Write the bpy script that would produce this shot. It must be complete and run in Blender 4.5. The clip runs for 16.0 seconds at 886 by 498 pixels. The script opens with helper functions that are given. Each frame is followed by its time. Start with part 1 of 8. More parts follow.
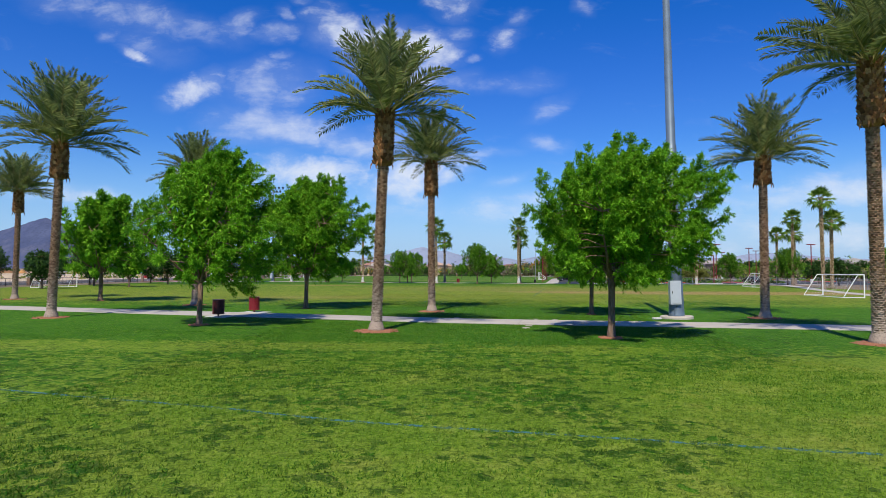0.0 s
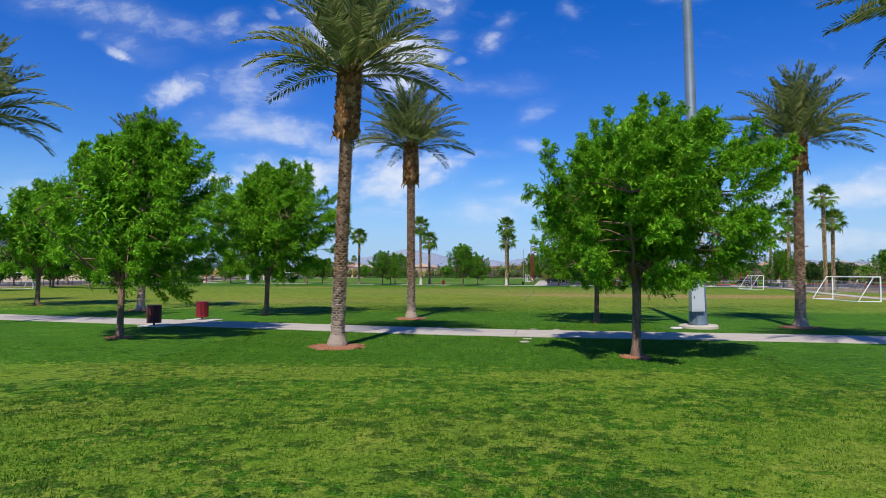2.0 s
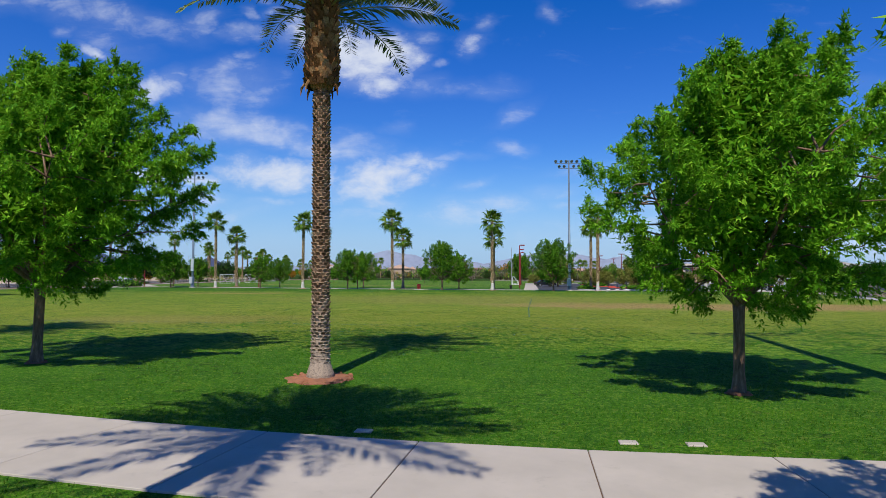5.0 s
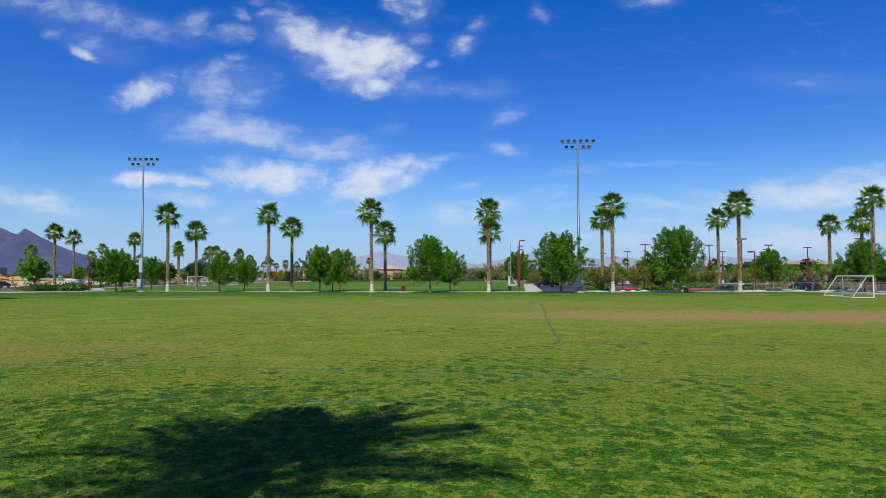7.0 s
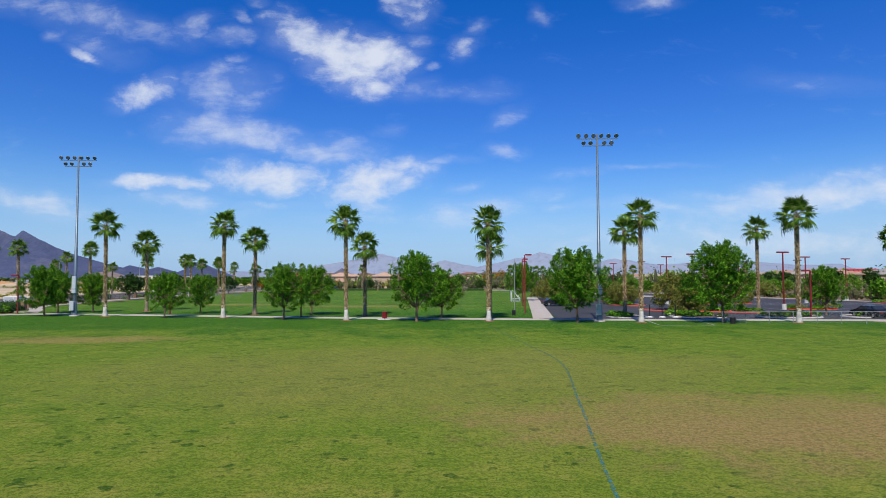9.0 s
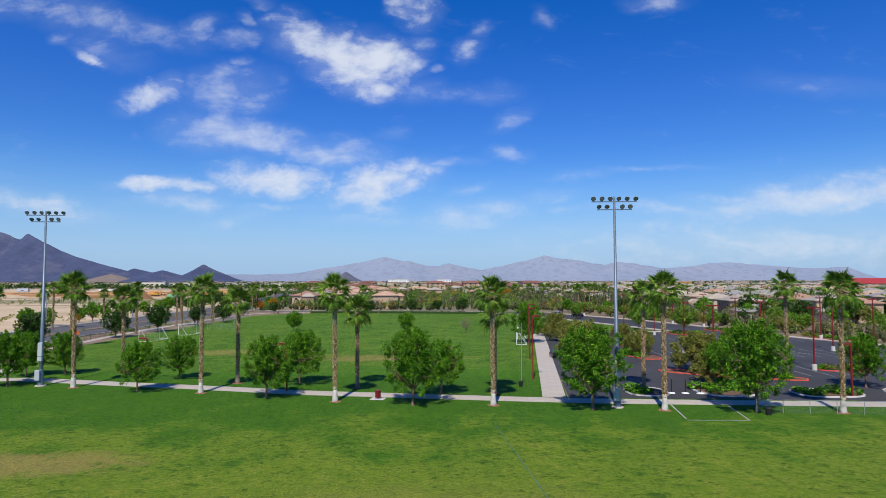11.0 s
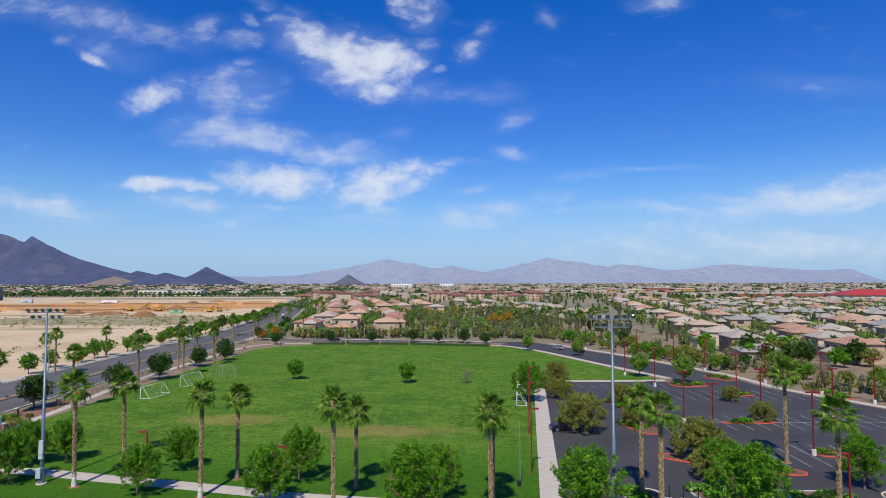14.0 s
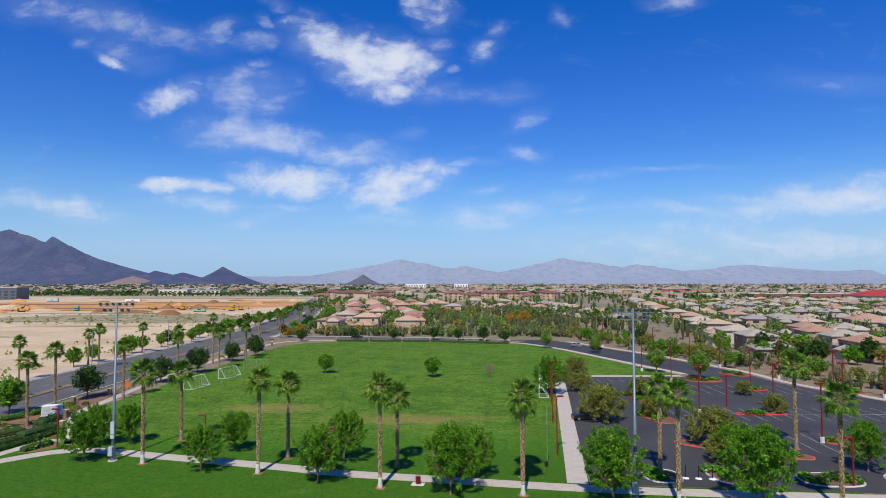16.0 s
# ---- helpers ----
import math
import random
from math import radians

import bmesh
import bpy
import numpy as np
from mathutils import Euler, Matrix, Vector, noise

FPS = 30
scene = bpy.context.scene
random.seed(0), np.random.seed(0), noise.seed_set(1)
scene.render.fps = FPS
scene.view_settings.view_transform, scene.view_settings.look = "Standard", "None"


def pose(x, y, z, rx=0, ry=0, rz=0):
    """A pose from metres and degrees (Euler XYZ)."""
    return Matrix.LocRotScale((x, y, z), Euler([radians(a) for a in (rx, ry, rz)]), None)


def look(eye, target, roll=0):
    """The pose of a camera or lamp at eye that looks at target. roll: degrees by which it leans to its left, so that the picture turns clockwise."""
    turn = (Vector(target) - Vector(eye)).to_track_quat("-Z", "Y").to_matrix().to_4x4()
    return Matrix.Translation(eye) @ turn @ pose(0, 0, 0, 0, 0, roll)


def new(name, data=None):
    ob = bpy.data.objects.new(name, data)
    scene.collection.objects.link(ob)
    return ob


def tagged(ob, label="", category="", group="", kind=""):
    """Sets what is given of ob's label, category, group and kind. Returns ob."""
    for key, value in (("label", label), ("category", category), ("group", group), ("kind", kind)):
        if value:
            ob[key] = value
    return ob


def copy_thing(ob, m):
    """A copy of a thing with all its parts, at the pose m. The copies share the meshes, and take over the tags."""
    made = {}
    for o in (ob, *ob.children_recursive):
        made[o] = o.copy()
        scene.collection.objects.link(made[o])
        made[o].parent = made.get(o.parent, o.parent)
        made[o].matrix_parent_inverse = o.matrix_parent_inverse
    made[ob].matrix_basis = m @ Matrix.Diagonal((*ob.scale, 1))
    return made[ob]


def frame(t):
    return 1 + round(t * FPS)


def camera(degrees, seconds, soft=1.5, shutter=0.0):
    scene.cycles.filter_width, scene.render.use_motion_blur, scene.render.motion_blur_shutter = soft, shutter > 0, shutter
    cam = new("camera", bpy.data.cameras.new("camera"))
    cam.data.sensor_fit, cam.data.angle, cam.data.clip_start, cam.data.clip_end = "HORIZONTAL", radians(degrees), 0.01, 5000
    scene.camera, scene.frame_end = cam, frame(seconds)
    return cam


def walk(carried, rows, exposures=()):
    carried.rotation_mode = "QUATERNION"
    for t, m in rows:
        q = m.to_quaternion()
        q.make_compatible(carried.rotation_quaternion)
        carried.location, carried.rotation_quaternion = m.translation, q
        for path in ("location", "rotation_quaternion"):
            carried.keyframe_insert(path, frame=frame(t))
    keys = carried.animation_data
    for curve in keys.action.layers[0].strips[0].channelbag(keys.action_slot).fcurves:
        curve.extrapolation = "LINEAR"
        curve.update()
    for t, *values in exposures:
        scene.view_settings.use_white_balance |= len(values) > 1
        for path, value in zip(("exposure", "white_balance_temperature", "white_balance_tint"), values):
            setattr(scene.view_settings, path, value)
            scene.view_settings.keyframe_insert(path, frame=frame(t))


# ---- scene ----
cam = camera(73.0, 16.0, 0.6)
PATH = [
    (0, (-0.649, -2.666, 2.417), (-0.754, -0.67, 2.491), 0.1),
    (0.5, (-0.707, -1.842, 2.408), (-0.787, 0.155, 2.485), 0.0),
    (1, (-0.733, -0.876, 2.396), (-0.796, 1.121, 2.474), 0.1),
    (1.5, (-0.69, 0.481, 2.361), (-0.752, 2.479, 2.442), 0.2),
    (2, (-0.672, 2.242, 2.367), (-0.73, 4.24, 2.447), 0.2),
    (2.5, (-0.626, 4.254, 2.403), (-0.681, 6.252, 2.485), 0.3),
    (3, (-0.516, 6.578, 2.447), (-0.564, 8.576, 2.53), 0.3),
    (3.5, (-0.403, 9.126, 2.473), (-0.447, 11.124, 2.558), 0.3),
    (4, (-0.371, 12.077, 2.491), (-0.414, 14.075, 2.577), 0.4),
    (4.4, (-0.386, 14.653, 2.5), (-0.425, 16.651, 2.587), 0.3),
    (4.6, (-0.426, 15.972, 2.493), (-0.455, 17.97, 2.581), 0.3),
    (5, (-0.358, 18.821, 2.471), (-0.35, 20.819, 2.557), 0.2),
    (5.2, (-0.277, 20.223, 2.499), (-0.255, 22.222, 2.571), 0.3),
    (7.3, (0.72, 35.1, 2.32), (0.75, 37.097, 2.414), -0.2),
    (7.5, (0.92, 36.4, 2.4), (0.953, 38.398, 2.497), -0.1),
    (8, (1.36, 40.35, 2.86), (1.389, 42.347, 2.9585), -0.2),
    (8.2, (1.5, 41.95, 2.98), (1.533, 43.948, 3.077), -0.2),
    (10.3, (2.231, 53.882, 9.909), (2.253, 55.88, 10.005), -0.1),
    (10.5, (2.32, 54.124, 10.549), (2.34, 56.121, 10.65), -0.2),
    (11, (2.437, 54.434, 12.592), (2.454, 56.432, 12.695), -0.1),
    (11.5, (2.395, 54.587, 14.89), (2.413, 56.584, 14.992), -0.1),
    (12, (2.429, 54.657, 17.267), (2.447, 56.655, 17.371), -0.1),
    (12.5, (2.543, 54.698, 19.723), (2.558, 56.695, 19.825), -0.2),
    (13, (2.538, 54.535, 21.677), (2.554, 56.532, 21.782), -0.2),
    (13.5, (2.82, 54.231, 23.46), (2.832, 56.228, 23.564), -0.1),
    (14, (2.94, 53.614, 24.347), (2.948, 55.612, 24.451), -0.1),
    (14.5, (3.172, 52.356, 24.322), (3.178, 54.353, 24.428), -0.0),
    (15, (3.064, 50.503, 24.287), (3.069, 52.501, 24.393), -0.0),
    (15.5, (1.747, 48.741, 24.12), (1.743, 50.739, 24.228), 0.0),
    (16, (0.317, 47.01, 23.938), (0.28, 49.007, 24.043), -0.0),
]
walk(cam, [(t, look(eye, aim, roll)) for t, eye, aim, roll in PATH], exposures=[(0.0, 0.02), (4.0, 0.03), (5.2, -0.08), (8.0, -0.05), (12.0, -0.07), (16.0, -0.06)])

# ---- world, sun, exposure ----
SUN_EL, SUN_AZ = 51.0, 191.5
world = bpy.data.worlds.new("world")
scene.world = world
world.use_nodes = True
wn, wl = world.node_tree.nodes, world.node_tree.links
wn.clear()


def wmath(op, a, b=None, c=None, clamp=False):
    n = wn.new("ShaderNodeMath")
    n.operation = op
    n.use_clamp = clamp
    for i, v in enumerate((a, b, c)):
        if v is None:
            continue
        if isinstance(v, (int, float)):
            n.inputs[i].default_value = v
        else:
            wl.new(v, n.inputs[i])
    return n.outputs[0]


sky = wn.new("ShaderNodeTexSky")
sky.sky_type = "NISHITA"
sky.sun_disc = False
sky.sun_elevation, sky.sun_rotation = radians(SUN_EL), radians(SUN_AZ)
sky.altitude, sky.air_density, sky.dust_density, sky.ozone_density = 700, 1.0, 0.15, 4.0
wtc = wn.new("ShaderNodeTexCoord")
wsep = wn.new("ShaderNodeSeparateXYZ")
wl.new(wtc.outputs["Generated"], wsep.inputs[0])
ahead = wmath("MAXIMUM", wsep.outputs[1], 0.02)
cu = wmath("DIVIDE", wsep.outputs[0], ahead)
cv = wmath("DIVIDE", wsep.outputs[2], ahead)
wcomb = wn.new("ShaderNodeCombineXYZ")
wl.new(cu, wcomb.inputs[0])
wl.new(cv, wcomb.inputs[1])


def wnoise(scale, detail, rough, distortion=0.0, squash=1.0, slant=0.0):
    """Fractal noise over the tangent plane, drawn out along a slanted direction."""
    mp = wn.new("ShaderNodeMapping")
    mp.inputs["Rotation"].default_value = (0, 0, slant)
    mp.inputs["Scale"].default_value = (1, squash, 1)
    wl.new(wcomb.outputs[0], mp.inputs["Vector"])
    n = wn.new("ShaderNodeTexNoise")
    for key, value in (("Scale", scale), ("Detail", detail), ("Roughness", rough), ("Distortion", distortion)):
        n.inputs[key].default_value = value
    wl.new(mp.outputs[0], n.inputs["Vector"])
    return n


wisp = wnoise(11.0, 10.0, 0.62, 0.5, 2.8, 0.12)
puff = wnoise(17.0, 12.0, 0.60, 0.25, 1.5)
bend = wnoise(9.0, 6.0, 0.55, 0.0, 1.6)
shift = wn.new("ShaderNodeVectorMath")
shift.operation = "MULTIPLY_ADD"
wl.new(bend.outputs["Color"], shift.inputs[0])
shift.inputs[1].default_value = (0.11, 0.055, 0)
wl.new(wcomb.outputs[0], shift.inputs[2])
level = wn.new("ShaderNodeVectorMath")
level.operation = "SUBTRACT"
wl.new(shift.outputs[0], level.inputs[0])
level.inputs[1].default_value = (0.055, 0.0275, 0)
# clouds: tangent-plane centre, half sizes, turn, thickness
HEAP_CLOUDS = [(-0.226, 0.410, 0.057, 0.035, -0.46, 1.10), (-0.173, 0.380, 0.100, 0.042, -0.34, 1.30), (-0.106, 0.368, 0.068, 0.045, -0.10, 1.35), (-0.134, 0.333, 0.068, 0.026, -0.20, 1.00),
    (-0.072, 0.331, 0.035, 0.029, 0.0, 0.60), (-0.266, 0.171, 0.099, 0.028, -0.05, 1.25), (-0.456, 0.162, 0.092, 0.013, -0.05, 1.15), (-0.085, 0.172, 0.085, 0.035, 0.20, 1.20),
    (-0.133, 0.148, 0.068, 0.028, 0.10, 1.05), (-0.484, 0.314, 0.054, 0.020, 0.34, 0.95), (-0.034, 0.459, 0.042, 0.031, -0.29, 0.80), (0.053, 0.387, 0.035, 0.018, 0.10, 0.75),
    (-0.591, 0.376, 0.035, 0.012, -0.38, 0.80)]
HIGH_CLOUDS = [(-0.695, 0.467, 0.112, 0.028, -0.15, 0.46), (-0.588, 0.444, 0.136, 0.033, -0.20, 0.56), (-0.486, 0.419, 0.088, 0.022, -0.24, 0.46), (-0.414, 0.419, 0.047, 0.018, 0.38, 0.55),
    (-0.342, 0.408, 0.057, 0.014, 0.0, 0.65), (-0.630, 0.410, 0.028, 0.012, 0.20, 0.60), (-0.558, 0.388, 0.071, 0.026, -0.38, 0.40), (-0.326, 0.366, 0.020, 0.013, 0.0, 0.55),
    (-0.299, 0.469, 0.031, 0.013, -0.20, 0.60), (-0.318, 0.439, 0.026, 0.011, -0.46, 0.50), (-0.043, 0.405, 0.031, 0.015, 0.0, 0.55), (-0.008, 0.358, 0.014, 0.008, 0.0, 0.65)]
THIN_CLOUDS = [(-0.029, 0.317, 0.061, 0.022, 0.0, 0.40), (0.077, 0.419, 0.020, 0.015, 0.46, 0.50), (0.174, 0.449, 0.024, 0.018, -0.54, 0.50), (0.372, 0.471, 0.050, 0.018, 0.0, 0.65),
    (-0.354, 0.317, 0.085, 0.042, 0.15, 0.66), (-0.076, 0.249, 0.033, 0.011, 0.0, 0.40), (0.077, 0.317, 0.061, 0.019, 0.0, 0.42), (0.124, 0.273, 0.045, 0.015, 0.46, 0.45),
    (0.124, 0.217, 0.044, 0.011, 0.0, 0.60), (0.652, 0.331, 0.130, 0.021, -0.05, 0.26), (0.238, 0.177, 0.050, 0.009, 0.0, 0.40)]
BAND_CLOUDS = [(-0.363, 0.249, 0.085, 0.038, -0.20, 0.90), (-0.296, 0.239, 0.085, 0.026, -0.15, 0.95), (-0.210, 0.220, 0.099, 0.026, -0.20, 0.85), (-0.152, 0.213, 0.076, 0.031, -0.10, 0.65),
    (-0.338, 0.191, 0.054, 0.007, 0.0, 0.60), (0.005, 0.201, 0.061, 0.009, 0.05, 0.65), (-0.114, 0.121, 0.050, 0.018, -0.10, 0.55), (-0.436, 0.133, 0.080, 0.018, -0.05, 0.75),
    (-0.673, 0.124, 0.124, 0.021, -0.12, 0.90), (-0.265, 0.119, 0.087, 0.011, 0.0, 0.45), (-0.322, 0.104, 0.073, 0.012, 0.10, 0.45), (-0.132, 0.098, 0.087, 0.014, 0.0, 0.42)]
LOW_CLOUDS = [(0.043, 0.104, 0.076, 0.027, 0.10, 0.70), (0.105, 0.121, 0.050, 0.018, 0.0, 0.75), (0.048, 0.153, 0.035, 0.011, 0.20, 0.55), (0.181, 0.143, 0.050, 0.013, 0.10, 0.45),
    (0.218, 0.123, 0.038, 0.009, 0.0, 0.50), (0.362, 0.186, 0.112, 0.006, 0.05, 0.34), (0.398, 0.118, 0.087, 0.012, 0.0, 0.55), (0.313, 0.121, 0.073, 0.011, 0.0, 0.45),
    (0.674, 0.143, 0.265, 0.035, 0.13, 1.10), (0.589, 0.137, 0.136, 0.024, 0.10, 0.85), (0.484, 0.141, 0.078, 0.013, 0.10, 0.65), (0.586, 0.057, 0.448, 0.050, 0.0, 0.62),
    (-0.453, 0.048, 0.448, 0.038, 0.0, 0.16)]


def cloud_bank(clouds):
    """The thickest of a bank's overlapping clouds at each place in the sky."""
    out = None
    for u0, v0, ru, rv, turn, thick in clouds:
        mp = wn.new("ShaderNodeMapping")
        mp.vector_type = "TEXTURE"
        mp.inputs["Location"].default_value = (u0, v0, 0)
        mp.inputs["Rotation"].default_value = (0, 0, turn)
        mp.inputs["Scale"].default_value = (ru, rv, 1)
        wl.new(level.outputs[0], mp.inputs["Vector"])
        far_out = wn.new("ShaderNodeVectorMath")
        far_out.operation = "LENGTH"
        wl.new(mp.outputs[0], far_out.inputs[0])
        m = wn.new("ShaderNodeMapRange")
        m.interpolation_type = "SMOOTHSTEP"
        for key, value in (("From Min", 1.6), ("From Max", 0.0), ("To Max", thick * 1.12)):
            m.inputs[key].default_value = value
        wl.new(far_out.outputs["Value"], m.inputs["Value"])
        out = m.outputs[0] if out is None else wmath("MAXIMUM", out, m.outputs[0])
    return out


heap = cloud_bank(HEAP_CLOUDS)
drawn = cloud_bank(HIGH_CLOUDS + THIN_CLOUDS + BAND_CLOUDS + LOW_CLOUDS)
front = wmath("GREATER_THAN", wsep.outputs[1], 0.05)


def ragged(mass, grain, amount):
    """A cloud mass whose edges and inside are broken up by noise."""
    carve = wmath("MULTIPLY", wmath("SUBTRACT", grain, 0.5), amount)
    return wmath("ADD", mass, wmath("MULTIPLY", carve, wmath("MULTIPLY", mass, 3.0, clamp=True)))


both = wmath("ADD", wmath("MULTIPLY", puff.outputs["Fac"], 0.5), wmath("MULTIPLY", wisp.outputs["Fac"], 0.5))
solid = wn.new("ShaderNodeMapRange")
solid.interpolation_type = "SMOOTHSTEP"
solid.inputs["From Min"].default_value, solid.inputs["From Max"].default_value = 0.02, 1.7
wl.new(wmath("MULTIPLY", ragged(heap, puff.outputs["Fac"], 3.0), front), solid.inputs["Value"])
sheer = wn.new("ShaderNodeMapRange")
sheer.interpolation_type = "SMOOTHSTEP"
sheer.inputs["From Min"].default_value, sheer.inputs["From Max"].default_value = 0.0, 2.0
wl.new(wmath("MULTIPLY", ragged(drawn, both, 3.0), front), sheer.inputs["Value"])
covered = wmath("MAXIMUM", solid.outputs[0], sheer.outputs[0])
thin = wn.new("ShaderNodeMapRange")
thin.interpolation_type = "SMOOTHSTEP"
for k, v in (("From Min", 0.56), ("From Max", 0.80), ("To Max", 0.06)):
    thin.inputs[k].default_value = v
wl.new(wisp.outputs["Fac"], thin.inputs["Value"])
veil = wn.new("ShaderNodeMapRange")
veil.interpolation_type = "SMOOTHSTEP"
for k, v in (("From Min", 0.215), ("From Max", -0.02), ("To Min", 0.0), ("To Max", 0.95)):
    veil.inputs[k].default_value = v
wl.new(wsep.outputs[2], veil.inputs["Value"])
soft_edge = wmath("MULTIPLY", wmath("MULTIPLY", wmath("MAXIMUM", heap, drawn), front), wmath("MULTIPLY", wisp.outputs["Fac"], 0.42))
amount = wmath("MAXIMUM", wmath("MAXIMUM", covered, thin.outputs[0]), soft_edge)
hazy = wn.new("ShaderNodeMix")
hazy.data_type = "RGBA"
wl.new(veil.outputs[0], hazy.inputs[0])
hazy.inputs[7].default_value = (2.85, 4.7, 7.2, 1)
deep = wn.new("ShaderNodeHueSaturation")
deep.inputs["Saturation"].default_value = 1.39
deep.inputs["Value"].default_value = 1.0
wl.new(sky.outputs[0], deep.inputs["Color"])
wmix = wn.new("ShaderNodeMix")
wmix.data_type = "RGBA"
wl.new(wmath("MULTIPLY", amount, 0.92), wmix.inputs[0])
tint = wn.new("ShaderNodeMix")
tint.data_type, tint.blend_type = "RGBA", "MULTIPLY"
tint.inputs[0].default_value = 1.0
high = wn.new("ShaderNodeMapRange")
high.interpolation_type = "SMOOTHSTEP"
high.inputs["From Min"].default_value, high.inputs["From Max"].default_value = 0.10, 0.36
wl.new(wsep.outputs[2], high.inputs["Value"])
cast = wn.new("ShaderNodeMix")
cast.data_type = "RGBA"
wl.new(high.outputs[0], cast.inputs[0])
cast.inputs[6].default_value, cast.inputs[7].default_value = (0.95, 0.99, 1.20, 1), (1.55, 0.925, 1.36, 1)
wl.new(cast.outputs[2], tint.inputs[7])
wl.new(deep.outputs[0], tint.inputs[6])
wl.new(tint.outputs[2], hazy.inputs[6])
wl.new(hazy.outputs[2], wmix.inputs[6])
wmix.inputs[7].default_value = (6.9, 7.4, 8.4, 1)
wbg = wn.new("ShaderNodeBackground")
wbg.inputs["Strength"].default_value = 0.110
wl.new(wmix.outputs[2], wbg.inputs[0])
wout = wn.new("ShaderNodeOutputWorld")
wl.new(wbg.outputs[0], wout.inputs[0])

sun_data = bpy.data.lights.new("sun", "SUN")
sun_data.energy, sun_data.angle, sun_data.color = 5.0, radians(0.53), (1.0, 0.94, 0.80)
sun = new("sun", sun_data)
_el, _az = radians(SUN_EL), radians(SUN_AZ)
sun_way = Vector((math.sin(_az) * math.cos(_el), math.cos(_az) * math.cos(_el), math.sin(_el)))
sun.matrix_world = look(sun_way * 300, (0, 0, 0))


# ---- mesh helpers ----
class Mesh:
    """Collects vertices and faces with a material slot each."""

    def __init__(self):
        self.v, self.f, self.m = [], [], []

    def add(self, verts, faces, slot=0):
        o = len(self.v)
        self.v.extend(tuple(p) for p in verts)
        self.f.extend(tuple(i + o for i in q) for q in faces)
        self.m.extend([slot] * len(faces))
        return self

    def box(self, x0, y0, z0, x1, y1, z1, slot=0, bevel=0.0, at=None):
        b = bevel
        if b <= 0:
            vs = [(x0, y0, z0), (x1, y0, z0), (x1, y1, z0), (x0, y1, z0), (x0, y0, z1), (x1, y0, z1), (x1, y1, z1), (x0, y1, z1)]
            fs = [(0, 3, 2, 1), (4, 5, 6, 7), (0, 1, 5, 4), (1, 2, 6, 5), (2, 3, 7, 6), (3, 0, 4, 7)]
        else:
            vs = [(x0, y0, z0), (x1, y0, z0), (x1, y1, z0), (x0, y1, z0),
                  (x0, y0, z1 - b), (x1, y0, z1 - b), (x1, y1, z1 - b), (x0, y1, z1 - b),
                  (x0 + b, y0 + b, z1), (x1 - b, y0 + b, z1), (x1 - b, y1 - b, z1), (x0 + b, y1 - b, z1)]
            fs = [(0, 3, 2, 1), (8, 9, 10, 11)]
            for k in range(4):
                n = (k + 1) % 4
                fs += [(k, n, n + 4, k + 4), (k + 4, n + 4, n + 8, k + 8)]
        if at is not None:
            vs = [tuple(at @ Vector(p)) for p in vs]
        return self.add(vs, fs, slot)

    def tube(self, pts, radii, sides=8, slot=0, cap=True):
        """A tapered tube along points."""
        vs, fs = [], []
        n = len(pts)
        for i in range(n):
            p = Vector(pts[i])
            d = Vector(pts[min(i + 1, n - 1)]) - Vector(pts[max(i - 1, 0)])
            d.normalize()
            side = d.cross(Vector((0.13, 1, 0.07)))
            if side.length < 0.2:
                side = d.cross(Vector((1, 0, 0)))
            side.normalize()
            up = side.cross(d)
            r = radii[i] if hasattr(radii, "__len__") else radii
            for k in range(sides):
                a = 2 * math.pi * k / sides
                vs.append(tuple(p + side * (r * math.cos(a)) + up * (r * math.sin(a))))
        for i in range(n - 1):
            for k in range(sides):
                j = (k + 1) % sides
                fs.append((i * sides + k, i * sides + j, (i + 1) * sides + j, (i + 1) * sides + k))
        if cap:
            fs.append(tuple(range(sides - 1, -1, -1)))
            fs.append(tuple((n - 1) * sides + k for k in range(sides)))
        return self.add(vs, fs, slot)

    def data(self, name, mats, smooth=False):
        me = bpy.data.meshes.new(name)
        me.from_pydata(self.v, [], self.f)
        for m in mats if isinstance(mats, (list, tuple)) else [mats]:
            me.materials.append(m)
        if any(self.m):
            me.polygons.foreach_set("material_index", self.m)
        if smooth:
            me.polygons.foreach_set("use_smooth", [True] * len(self.f))
        me.update()
        return me


def part(name, mb, material, parent=None, label="", smooth=False, m=None):
    """One mesh object from a Mesh (or shared mesh data) under a thing or a part."""
    me = mb if isinstance(mb, bpy.types.Mesh) else mb.data(name, material, smooth)
    ob = new(name, me)
    if parent is not None:
        ob.parent = parent
    if m is not None:
        ob.matrix_basis = m
    if label:
        tagged(ob, label=label)
    return ob


def empty(name, m, label, category, group="", kind=""):
    ob = new(name)
    ob.empty_display_size = 0.3
    ob.matrix_basis = m
    return tagged(ob, label, category, group, kind)


def spot(x, y, z=0.0, turn=0.0, s=1.0):
    return Matrix.LocRotScale((x, y, z), Euler((0, 0, radians(turn))), (s, s, s))


